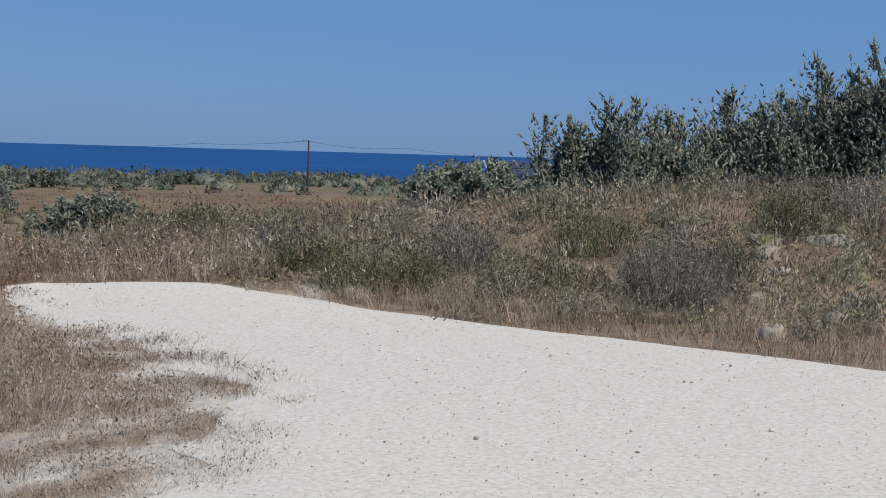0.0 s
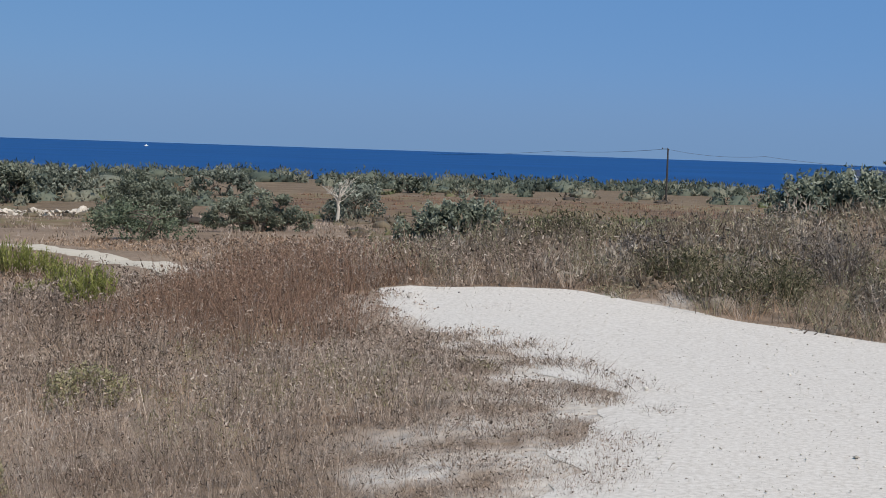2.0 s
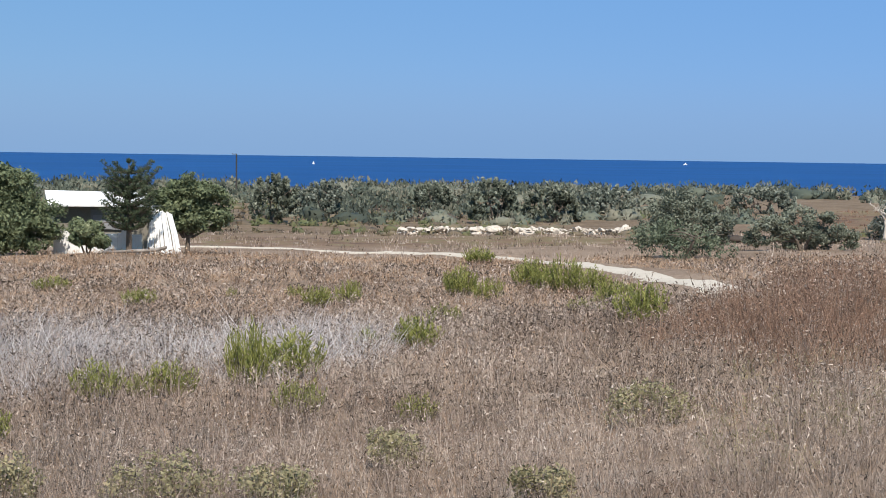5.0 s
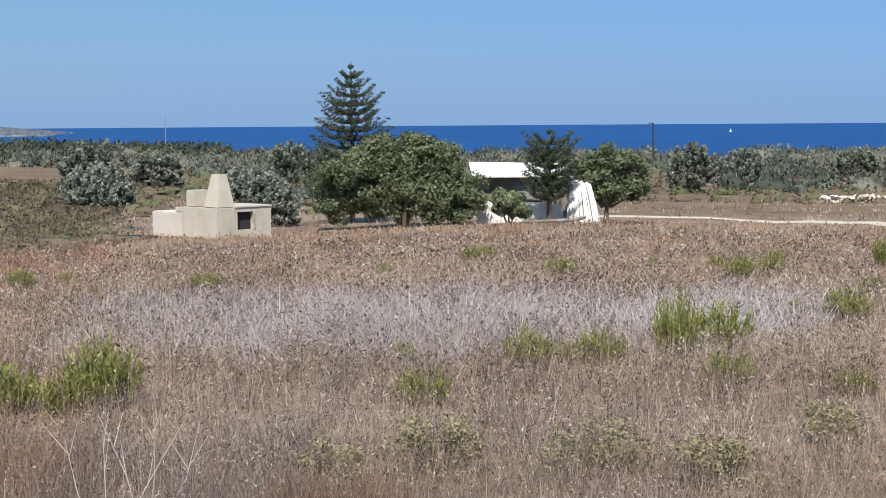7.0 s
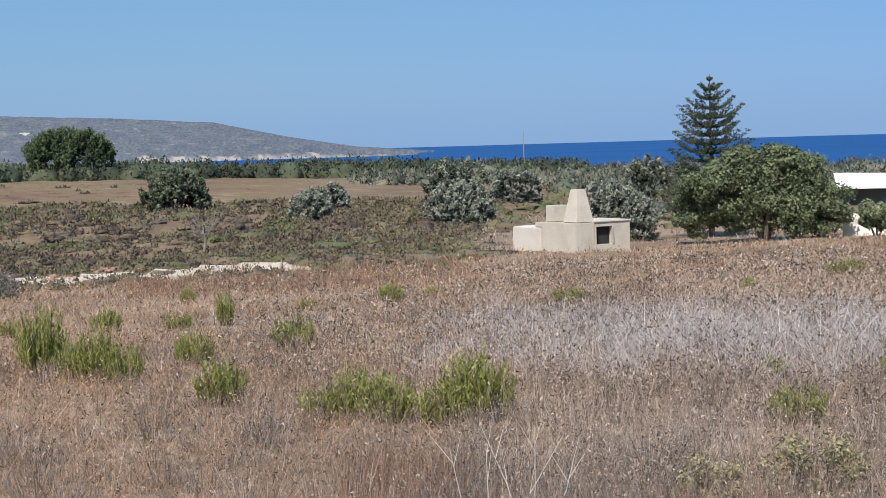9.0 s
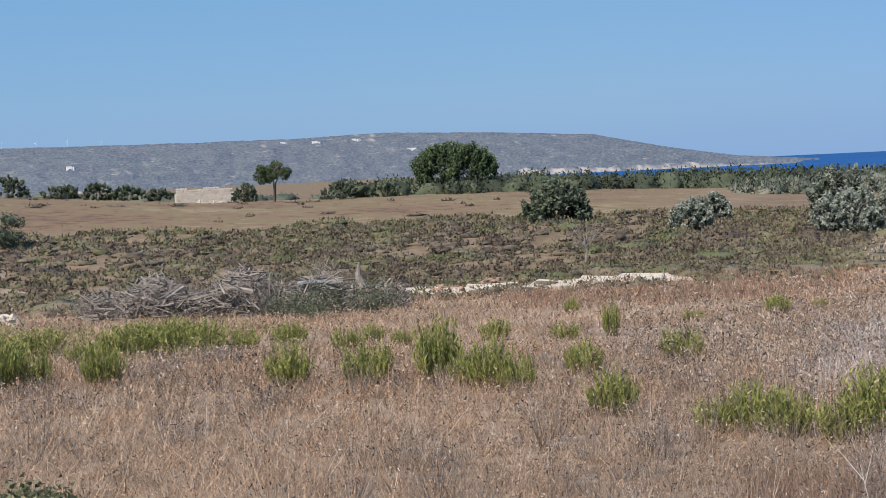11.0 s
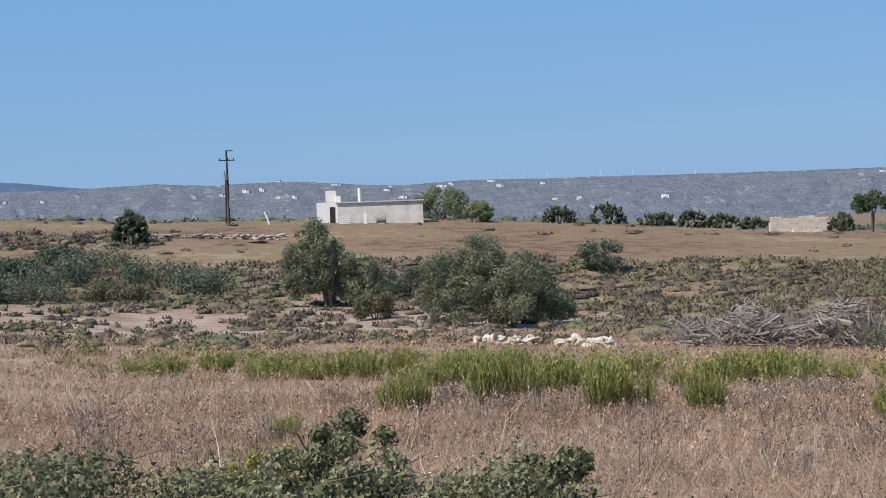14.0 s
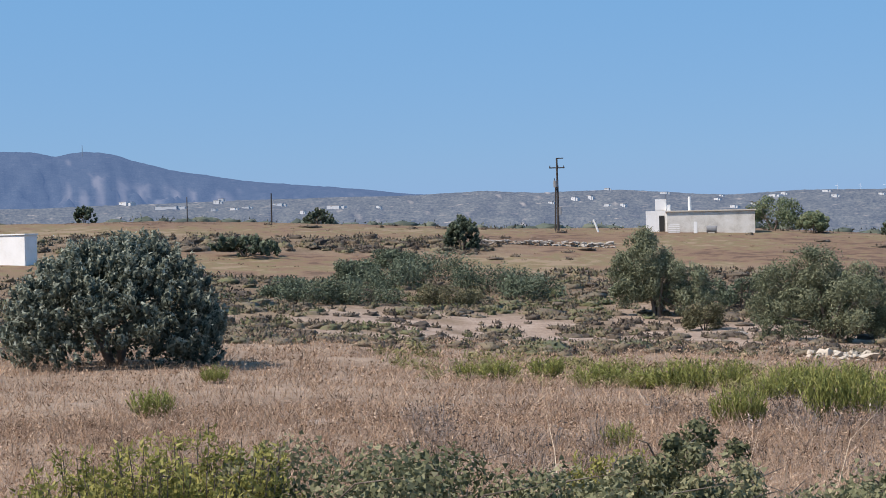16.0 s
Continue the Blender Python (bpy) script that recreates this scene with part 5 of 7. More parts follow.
def brushwood(a0, a1, d, high, label, seed, count):
    """A heap of dead grey branches; the branches run every way; the stout ones lie on top."""
    r = np.random.default_rng(seed)
    t = thing("brushwood_heap", (a0 + a1) / 2, d)
    tagged(t, label, "branches")
    inv = t.matrix_world.inverted()
    bm = bmesh.new()
    for i in range(count):
        f = r.random()
        a = a0 + (a1 - a0) * f
        top = high * (0.35 + 0.65 * math.sin(math.pi * (0.1 + 0.85 * f)) * (0.6 + 0.4 * math.sin(f * 23 + seed)))
        c = inv @ spot(a, d + r.normal() * 1.3, top * r.random() ** 1.3)
        w = Vector((r.normal(), r.normal() * 0.7, r.normal() * 0.35 + 0.12)).normalized() * (0.22 + 0.55 * r.random())
        q = c + w * 0.5 + Vector((r.normal(), r.normal(), r.normal())) * 0.12
        rad = 0.016 + 0.04 * r.random() ** 3
        if i < 60:
            rad, own = 0.06 + 0.06 * r.random(), bmesh.new()
            tube(own, [c - w * 0.5, q, c + w], [rad, rad * 0.7, rad * 0.2], 6)
            part("root", own, M_DEADWOOD, t)
        else:
            tube(bm, [c - w * 0.5, q, c + w], [rad, rad * 0.8, rad * 0.3], 3)
    tagged(part("dead_wood", bm, M_DEADWOOD, t), kind="stuff")
    # dark twig cushions fill the heap and stand in for its shaded gaps
    f = r.random(70)
    at = np.array([inv @ spot(a0 + (a1 - a0) * q, d + r.normal() * 0.9) for q in f])
    v, fs, c = weed_mesh(r, at, np.full(70, d), 0.2 * (r.random(70) - 0.5), 0.8 + 0.5 * r.random(70), high * (0.45 + 0.5 * np.sin(math.pi * (0.1 + 0.85 * f))), 60, 60, 0.0007, 0.0012, 0.6, 0.1)
    tagged(arrays("brushwood", v, fs, M_DARKTWIG, t, c), kind="stuff")
    return t


brushwood(89.6, 78.2, 57.5, 1.75, "long heap of dead grey branches and roots", 72, 2900)
t = thing("tree_stump", 79.6, 56)
tagged(t, "pale upright split stump in the branch heap", "stump")
part("trunk", tube(bmesh.new(), [(0, 0, -0.2), (0.05, 0, 0.8), (-0.1, 0, 1.3), (-0.05, 0, 1.75)], [0.22, 0.2, 0.12, 0.03], 8), M_DEADWOOD, t)
t = thing("metal_sheet", 81.2, 56.5)
tagged(t, "grey metal sheet lying on the branch heap", "sheet")
part("sheet", box(bmesh.new(), (-0.75, -0.5, 1.12), (0.75, 0.5, 1.17), 0.01), M_GREYLIGHT, t)
part("prop", box(bmesh.new(), (-0.5, -0.3, -0.1), (0.5, 0.3, 1.118), 0.05), M_DEADWOOD, t)


def ruin(a, d):
    t = thing("stone_ruin", a, d, 4)
    tagged(t, "roofless ruin of pale rough stone in the field", "ruin")
    r = np.random.default_rng(75)
    part("wall", box(bmesh.new(), (-3.9, 0.12, -0.4), (3.9, 0.5, 1.9), 0.05), M_RUBBLE, t)
    part("wall", box(bmesh.new(), (-3.9, 0.5, -0.4), (-3.5, 5.0, 1.5), 0.05), M_RUBBLE, t)
    part("wall", box(bmesh.new(), (3.5, 0.5, -0.4), (3.9, 5.0, 2.1), 0.05), M_RUBBLE, t)
    kinds = []
    for k in range(4):
        me = bpy.data.meshes.new("stone")
        bm = box(bmesh.new(), (-0.5, -0.5, -0.5), (0.5, 0.5, 0.5), 0.12)
        bm.to_mesh(me)
        bm.free()
        me.materials.append(M_RUBBLE if k else M_CONCRETE)
        kinds.append(me)
    for row in range(10):
        x = -3.95
        while x < 3.8:
            w = 0.3 + 0.45 * r.random()
            ragged = 2.0 + 0.35 * math.sin(x * 1.3) + r.random() * 0.35
            if -0.2 + row * 0.26 < ragged:
                ob = new("stone", kinds[int(r.random() * 4)])
                ob.matrix_world = Matrix.LocRotScale((x + w / 2, 0.1 + r.random() * 0.06, -0.1 + row * 0.26), Euler((0, r.normal() * 0.05, 0)), (w * 0.96, 0.3, 0.25))
                ob.parent = t
            x += w
    return t


ruin(85.27, 222)


# white walls and roofs greyed in the colour itself to suggest haze
M_FARWALL = material("hazy_white_wall", [(0.46, 0.47, 0.48), (0.58, 0.58, 0.58)], 0.2, 2, 0.9)
M_FARROOF = material("hazy_roof", [(0.30, 0.28, 0.27), (0.42, 0.38, 0.35)], 0.2, 2, 0.9)


def villa(a, w, h, label, up):
    """A small house on the hillside, where the slope stands at that angle above the eye's level."""
    heads, rows = GRID["backdrop_hills"]
    line = rows[int(np.argmin(np.abs(heads - a)))]
    reach = np.hypot(line[:, 0], line[:, 1])
    tilt = np.degrees(np.arctan2(line[:, 2] - EYE, reach))
    k = int(np.argmax(tilt > up)) if (tilt > up).any() else int(np.argmax(tilt))
    t = new("villa")
    t.matrix_world = Matrix.Translation(line[k]) @ pose(0, 0, 0, 0, 0, a - 35 + 25 * math.sin(w * 7))
    tagged(t, label, "house", "white houses on the far hills")
    part("wall", box(bmesh.new(), (-w / 2, -w / 3, -h * 1.5), (w / 2, w / 3, h), 0.1), M_FARWALL, t)
    part("roof", box(bmesh.new(), (-w / 2 - 0.3, -w / 3 - 0.3, h), (w / 2 + 0.3, w / 3 + 0.3, h * 1.1), 0.05), M_FARROOF, t)
    part("annexe", box(bmesh.new(), (w / 2 + 0.02, -w / 5, -h * 1.5), (w * 0.85, w / 4, h * 0.62), 0.1), M_FARWALL, t)
    part("window", box(bmesh.new(), (-w * 0.2, -w / 3 - 0.06, h * 0.35), (-w * 0.06, -w / 3 - 0.01, h * 0.7)), M_FARROOF, t)
    return t


FAR_HOUSES = [(77.5, 2180, 26, 7, 0.62), (81.0, 2420, 18, 6, 1.12), (79.6, 2430, 22, 7, 1.14), (82.3, 2450, 16, 5, 1.10), (105.1, 2300, 16, 11, 1.20), (106.6, 2300, 12, 6, 1.15),
              (102.4, 2500, 20, 6, 1.42), (104.5, 2550, 14, 6, 1.62), (100.2, 2500, 13, 5, 1.30), (96.5, 2500, 18, 5, 1.38), (94.6, 2450, 16, 6, 1.22), (113.0, 2250, 13, 6, 1.02),
              (122.25, 2300, 40, 9, 1.40), (120.75, 2250, 60, 5, 1.22), (119.0, 2350, 18, 11, 1.38), (116.8, 2350, 26, 7, 1.28), (114.7, 2300, 36, 7, 1.13), (93.2, 2100, 14, 6, 0.55), (90.0, 2050, 15, 5, 0.5),
              (98.3, 2350, 34, 5, 1.18), (117.9, 2300, 20, 6, 1.2)]
for a, d, w, h, up in FAR_HOUSES:
    villa(a, w * 0.6, h * 0.5, "small white flat-roofed house on a far slope", up)
r = np.random.default_rng(77)
for i in range(13):
    a = 94 + 31 * r.random()
    villa(a, 6 + 7 * r.random(), 2.6 + 2 * r.random(), "small pale house among trees on a far slope", 0.6 + 0.7 * r.random() + 0.25 * (a > 100))


def wind_turbine(a, d, up, size):
    t = new("wind_turbine")
    t.matrix_world = Matrix.Translation((-math.sin(radians(a)) * d, math.cos(radians(a)) * d, EYE + d * math.tan(radians(up)))) @ pose(0, 0, 0, 0, 0, a)
    tagged(t, "white three-bladed wind turbine on the far ridge", "turbine", "wind turbines on the ridge")
    part("tower", tube(bmesh.new(), [(0, 0, -8), (0, 0, size)], [size * 0.04, size * 0.025], 8), M_WHITE, t)
    for k in range(3):
        b = radians(20 + 120 * k)
        part("blade", tube(bmesh.new(), [(0, -1, size), (math.sin(b) * size * 0.25, -1, size + math.cos(b) * size * 0.25), (math.sin(b) * size * 0.6, -1, size + math.cos(b) * size * 0.6)],
                           [size * 0.02, size * 0.025, size * 0.006], 6), M_WHITE, t)


for a in (90.1, 91.2, 88.9, 92.4, 95.3, 96.1, 94.4):
    wind_turbine(a, 2640, 1.38 if a < 93 else 1.42, 8)
t = thing("mast", 123.85, 4300)
t.location.z = EYE + 4300 * math.tan(radians(3.4))
tagged(t, "thin radio mast on the mountain top", "mast")
part("shaft", tube(bmesh.new(), [(0, 0, -12), (0, 0, 18)], [1.2, 0.8], 6), M_STEELPOLE, t)


def solar_array(a, d):
    t = thing("solar_array", a, d, 20)
    tagged(t, "tilted solar array with pale frames behind the bank", "solar panel")
    part("post", tube(bmesh.new(), [(-0.5, 0.2, -0.5), (-0.5, 0.2, 2.6)], [0.06, 0.06], 8), M_STEELPOLE, t)
    part("post", tube(bmesh.new(), [(0.6, 0.2, -0.5), (0.6, 0.2, 2.6)], [0.06, 0.06], 8), M_STEELPOLE, t)
    tilt = Matrix.Translation((0, 0, 2.62)) @ pose(0, 0, 0, 35, 0, 0)
    for i in range(7):
        for j in range(3):
            ob = part("panel", box(bmesh.new(), (-1.0 + i * 0.29, -0.55 + j * 0.4, 0.0), (-0.73 + i * 0.29, -0.17 + j * 0.4, 0.03)), M_PANEL, t)
            ob.matrix_basis = tilt
    fr = part("frame", box(bmesh.new(), (-1.05, -0.6, -0.05), (1.05, 0.68, -0.004)), M_ALU, t)
    fr.matrix_basis = tilt
    return t


solar_array(-2.85, 46)


def end_wall(a, d):
    t = thing("white_hut", a, d, -42)
    tagged(t, "plain white hut behind the mastic tree", "house")
    part("wall", box(bmesh.new(), (-9.0, 0, -0.8), (0.0, 1.6, 2.75), 0.03), M_WHITE, t)
    part("roof", box(bmesh.new(), (-9.1, -0.1, 2.752), (0.1, 1.7, 2.88), 0.02), M_WHITE, t)


end_wall(125.9, 140)


def boat(a, d, length):
    t = new("boat")
    t.matrix_world = Matrix.Translation((-math.sin(radians(a)) * d, math.cos(radians(a)) * d, SEA)) @ pose(0, 0, 0, 0, 0, a)
    tagged(t, "small white motor boat far out at sea", "boat", "boats at sea")
    part("hull", box(bmesh.new(), (-length / 2, -1.5, -0.3), (length / 2, 1.5, 1.6), 0.3, (1.08, 1.1)), M_WHITE, t)
    part("cabin", box(bmesh.new(), (-length * 0.2, -1.0, 1.6), (length * 0.2, 1.0, 3.4), 0.2, (0.85, 0.85)), M_WHITE, t)


for a, d, length in ((24.45, 2550, 6), (38.3, 1690, 2.5)):
    boat(a, d, length)

# ---- more trees and bushes, space by space ----
M_HERB = material("olive_herb", [(0.13, 0.115, 0.055), (0.235, 0.21, 0.11), (0.34, 0.305, 0.175), (0.43, 0.33, 0.19)], tint=True, through_light=0.2)
M_OAK = material("oak_leaf", [(0.028, 0.034, 0.016), (0.092, 0.098, 0.046), (0.200, 0.200, 0.108), (0.40, 0.35, 0.20)], tint=True, through_light=0.25)

SCRUB_TREES = [(39.7, 140, 5.0, 4.6), (37.9, 157, 5.0, 3.9), (31.5, 142, 4.9, 4.3), (29.3, 144, 6.0, 3.8), (21.6, 188, 8.5, 3.2), (14.7, 240, 5.0, 2.9), (16.6, 200, 6.4, 2.6),
               (27.4, 165, 6.5, 3.6), (33.8, 175, 6.0, 3.6), (54.6, 144, 5.2, 4.2), (59.5, 139, 4.9, 2.9), (42.8, 225, 4.4, 3.1), (61.6, 132, 6.6, 4.2), (67.2, 112, 3.2, 2.2)]
for i, (a, d, w, h) in enumerate(SCRUB_TREES):
    tufted("mastic_tree", a, d, w * 1.08, h * 1.08, M_JUNIPER if i % 3 == 1 else M_LENTISK, "rounded grey-green mastic tree in the coastal scrub", "tree", 80, 4200, 0.19, 100 + i,
           group="mastic trees in the coastal scrub")
FIELD_TREES = [(89.1, 238, 5.0, 2.9), (88.0, 236, 5.6, 2.3), (92.2, 238, 5.8, 3.6), (83.8, 232, 4.4, 3.1), (94.0, 205, 4.6, 2.4), (90.4, 240, 6.5, 2.2), (86.9, 238, 4.5, 2.0), (123.8, 240, 4.0, 2.7),
               (113.7, 122, 3.6, 1.8), (118.0, 146, 7.2, 2.0), (115.3, 236, 5.0, 2.2), (80.2, 240, 7.0, 2.5), (78.6, 242, 5.6, 2.4)]
for i, (a, d, w, h) in enumerate(FIELD_TREES):
    tufted("mastic_tree", a, d, w * 1.05, h * 1.05, M_MASTIC, "dark rounded mastic bush at the edge of the stubble field", "tree", 60, 2600, 0.22, 140 + i, group="bushes round the stubble field")
DIP_BUSHES = [(110.9, 127, 7.4, 2.2), (109.0, 116, 6.6, 1.9), (113.6, 104, 5.0, 1.6), (115.6, 103, 4.6, 1.5), (112.4, 137, 4.4, 1.5), (98.2, 96, 4.0, 1.9), (94.6, 84, 3.4, 1.6), (80.6, 52, 4.8, 0.8), (101.0, 88, 2.6, 1.6),
              (112.6, 118, 5.6, 1.9), (107.4, 112, 5.0, 1.6), (110.4, 106, 4.6, 1.3), (114.0, 122, 3.4, 2.0), (116.6, 110, 4.2, 1.2)]
for i, (a, d, w, h) in enumerate(DIP_BUSHES):
    plant("mastic_bush", a, d, w, h, M_SCRUB if i in (5, 6, 8, 11) else M_GROVE if i == 7 else M_MASTIC, "low spreading green bush in the dip", "bush", 0.02, 34, 5200, 0.0014 * d if d > 60 else 0.075, 3, 0.05, 0.3, seed=170 + i, group="bushes in the dip")


def dead_tree(a, d, height, label, seed):
    r = np.random.default_rng(seed)
    t = thing("dead_tree", a, d)
    tagged(t, label, "tree")
    bm = bmesh.new()
    tube(bm, [(0, 0, -0.2), (0.1, 0, height * 0.35), (-0.05, 0, height * 0.6)], [0.045 * height, 0.034 * height, 0.02 * height], 8)
    part("trunk", bm, M_SILVERWOOD if height > 2.5 else M_DEADWOOD, t)
    for k in range(11):
        bm = bmesh.new()
        z = height * (0.3 + 0.3 * r.random())
        az = r.random() * 6.28
        e = Vector((math.cos(az) * height * 0.33, math.sin(az) * height * 0.33, height * (0.65 + 0.35 * r.random())))
        s = Vector((0.05, 0, z))
        m = s.lerp(e, 0.5) + Vector((r.normal(), r.normal(), r.normal())) * 0.15
        tube(bm, [s, m, e], [0.018 * height, 0.011 * height, 0.004], 5)
        for q in range(6):
            f = m.lerp(e, r.random())
            tube(bm, [f, f + Vector((r.normal() * 0.3, r.normal() * 0.3, 0.2 + 0.2 * r.random()))], [0.006 * height, 0.003], 4)
        part("branch", bm, M_SILVERWOOD if height > 2.5 else M_DEADWOOD, t)
    return t


dead_tree(17.35, 98, 3.0, "bleached dead tree with bare branches", 201)
dead_tree(71.2, 86, 2.2, "thin grey dead sapling in the scrub", 202)
dead_tree(81.0, 66, 1.8, "thin grey dead sapling in the scrub", 203)
plant("mastic_bush", 16.7, 106, 4.6, 2.6, M_JUNIPER, "grey-green bush behind the dead tree", "bush", 0.03, 22, 4200, 0.2, seed=204)

# the shrubs on the bank beside the road
BANK = [(-8.0, 16.9, 1.15, 0.95), (-10.2, 18.2, 1.0, 0.7), (-4.8, 15.6, 0.6, 0.42), (3.2, 17.4, 1.1, 0.6), (-1.2, 18.4, 1.3, 0.85), (-6.0, 19.2, 1.4, 0.9), (0.9, 19.6, 1.3, 0.8),
        (-3.4, 17.2, 0.9, 0.6), (6.4, 20.0, 0.8, 0.45), (-12.0, 20.2, 1.2, 0.7), (-15.4, 20.6, 1.3, 0.8), (8.6, 22.0, 1.2, 0.6), (-8.9, 16.2, 0.8, 0.7), (1.8, 17.6, 0.9, 0.55), (-2.2, 16.9, 0.8, 0.5), (10.4, 24.0, 1.3, 0.6), (-17.2, 19.2, 1.1, 0.8), (5.0, 18.6, 0.8, 0.5)]
def twig_bush(a, d, w, h, mat, label, seed, stems=420, bits=1500, dark=0.55):
    """A dense rounded bush of fine twigs, built of several cushions."""
    r = np.random.default_rng(seed)
    t = thing("thorn_bush", a, d)
    tagged(t, label, "bush", "thorn bushes on the bank")
    n = 6
    at = np.column_stack([r.normal(size=n) * w * 0.2, r.normal(size=n) * w * 0.2, np.zeros(n)])
    size = 0.65 + 0.4 * r.random(n)
    v, f, c = weed_mesh(r, at, np.full(n, d), 0.25 * (r.random(n) - 0.5), w * 0.38 * size, h * size, stems // n, bits // n, 0.00042, 0.00125, dark, 0.25)
    k = stems // n * n * 3
    part("stem", limbs(r, h * 0.6, w * 0.7, 6, 0.012, 0.9, 0.3, 2), M_BARK, t)
    arrays("twig_mass", v[:k], f[:k // 3], mat, t, c[:k])
    arrays("foliage", v[k:], f[:(len(v) - k) // 3], mat, t, c[k:])


LOOKS = ((M_DARKTWIG, "dark grey-brown twiggy thorn bush on the road bank"), (M_SCRUB, "olive-green thorn bush on the road bank"), (M_DRYSHRUB, "pale grey dry thorn bush on the road bank"), (M_SCRUB, "olive-green thorn bush on the road bank"))
for i, (a, d, w, h) in enumerate(BANK):
    twig_bush(a, d, w * 1.15, h * 1.1, *LOOKS[i % 4], 220 + i, 420 if i else 1300, 1700 if i else 3200)


def flat_stone(a, d, w, label, seed):
    t = thing("flat_boulder", a, d)
    tagged(t, label, "boulder")
    bm = bmesh.new()
    bmesh.ops.create_icosphere(bm, subdivisions=3, radius=0.5)
    for v in bm.verts:
        v.co = Vector((v.co.x * w * 2, v.co.y * w, v.co.z * w * 0.6)) * (1 + 0.25 * noise.noise(v.co * 3 + Vector((seed, 0, 0))))
    part("rock", bm, M_GREYSTONE, t)


flat_stone(-14.0, 19.8, 0.36, "flat pale boulder on the bank", 3)
flat_stone(-12.2, 18.6, 0.22, "small pale boulder on the bank", 8)
flat_stone(99.8, 84, 0.5, "pale boulder on the bare slope", 5)

# the leafy hedge before the camera
HEDGE = [(89.5, 6.4, 0.8, 0.62), (93.0, 6.2, 0.9, 0.72), (96.6, 6.0, 1.0, 0.86), (99.6, 6.0, 0.8, 0.98), (103.6, 6.0, 0.9, 0.96), (107.2, 5.8, 1.0, 1.0), (111.2, 5.8, 1.0, 1.02), (115.2, 5.8, 1.0, 1.02),
         (119.4, 5.8, 1.0, 0.86), (123.6, 5.9, 1.0, 0.80), (127.6, 5.9, 1.0, 0.85), (103.4, 6.1, 0.5, 1.0), (95.0, 6.1, 0.4, 0.92)]
for i, (a, d, w, h) in enumerate(HEDGE):
    plant("kermes_oak", a, d, w * 1.25, h * 1.17 * (0.94 + 0.12 * ((i * 7) % 5) / 4), M_OAK, "low leafy evergreen oak bush before the field", "bush", 0.05, 46, 12500, 0.019, 6, 0.012, 0.24, seed=240 + i, group="oak bushes before the field", narrow=0.75, shell=0.3)
plant("kermes_oak", 101.6, 6.2, 0.62, 1.30, M_OAK, "taller leafy evergreen oak bush before the field", "bush", 0.1, 46, 12000, 0.0175, 5, 0.012, 0.22, seed=255, narrow=0.75, shell=0.3, group="oak bushes before the field")
HERBS = [(43.6, 9.4, 0.75, 0.30), (39.5, 9.0, 0.6, 0.26), (49.3, 9.2, 0.55, 0.34), (29.8, 8.6, 0.5, 0.22), (35.0, 10.5, 0.5, 0.25), (26.0, 11.5, 0.6, 0.3), (53.0, 8.6, 0.5, 0.3)]
for i, (a, d, w, h) in enumerate(HERBS):
    plant("wild_herb", a, d, w, h, M_HERB, "low olive-grey leafy herb in the dry weeds", "plant", 0.02, 18, 2200, 0.022, 5, 0.008, 0.34, seed=260 + i, group="herbs in the dry weeds", narrow=0.6, shell=0.3)

# upright green bushes
SPRIGS = []
for k in range(4):
    r = np.random.default_rng(300 + k)
    first = new("green_bush")
    n, m = 84, 14
    ang, rad = r.random(n) * 6.283, np.sqrt(r.random(n))
    root = np.stack([np.cos(ang) * rad * 0.26, np.sin(ang) * rad * 0.26, np.zeros(n)], 1)
    tip = np.stack([np.cos(ang) * rad * 0.52, np.sin(ang) * rad * 0.52, (1.0 - 0.3 * rad ** 2) * (0.55 + 0.45 * r.random(n))], 1)
    vs, fs, ts, rs, rf = [], [], [], [], []
    for i in range(n):
        shade = 0.15 + 0.5 * r.random()
        b = len(rs)
        rs += [root[i] + (0.008, 0, 0), root[i] - (0.008, 0, 0), tip[i]]
        rf.append((b, b + 1, b + 2))
        for j in range(m):
            f = 0.28 + 0.72 * (j + r.random()) / m
            p = root[i] + (tip[i] - root[i]) * np.array([f ** 0.7, f ** 0.7, f])
            w = r.normal(size=3) * np.array([0.5, 0.5, 0.25]) + np.array([0, 0, 1.1])
            w /= np.linalg.norm(w)
            s = np.cross(w, r.normal(size=3))
            s /= np.linalg.norm(s)
            ln, wd = 0.15 * (0.6 + 0.7 * r.random()) * (1.25 - 0.6 * f), 0.030
            b = len(vs)
            vs += [p + s * wd * 0.5, p + w * ln, p - s * wd * 0.5]
            fs.append((b, b + 1, b + 2))
            ts += [min(1.0, shade * 0.85 + 0.04 + 0.5 * f * r.random())] * 3
    arrays("stalk", np.array(rs), np.array(rf), M_SHOOT, first, np.full(len(rs), 0.1))
    part("stem", limbs(r, 0.8, 0.8, 4, 0.012, 0.9, 0.3, 1), M_BARK, first)
    arrays("foliage", np.array(vs), np.array(fs), M_FRESH, first, np.array(ts))
    SPRIGS.append(first)
GREEN_FAR = [(32.8, 37.8, 0.77, 0.63), (31.7, 34.5, 0.64, 0.45), (30.2, 41.0, 0.91, 0.68), (28.9, 36.5, 0.81, 0.72), (27.9, 36.0, 0.80, 0.60), (28.1, 25.5, 0.76, 0.47), (26.1, 19.8, 0.59, 0.48), (33.4, 25.2, 0.56, 0.28),
             (32.1, 64.0, 1.3, 0.64), (26.6, 33.0, 0.7, 0.5), (27.2, 30.0, 0.6, 0.5), (29.6, 38.5, 0.8, 0.6)]
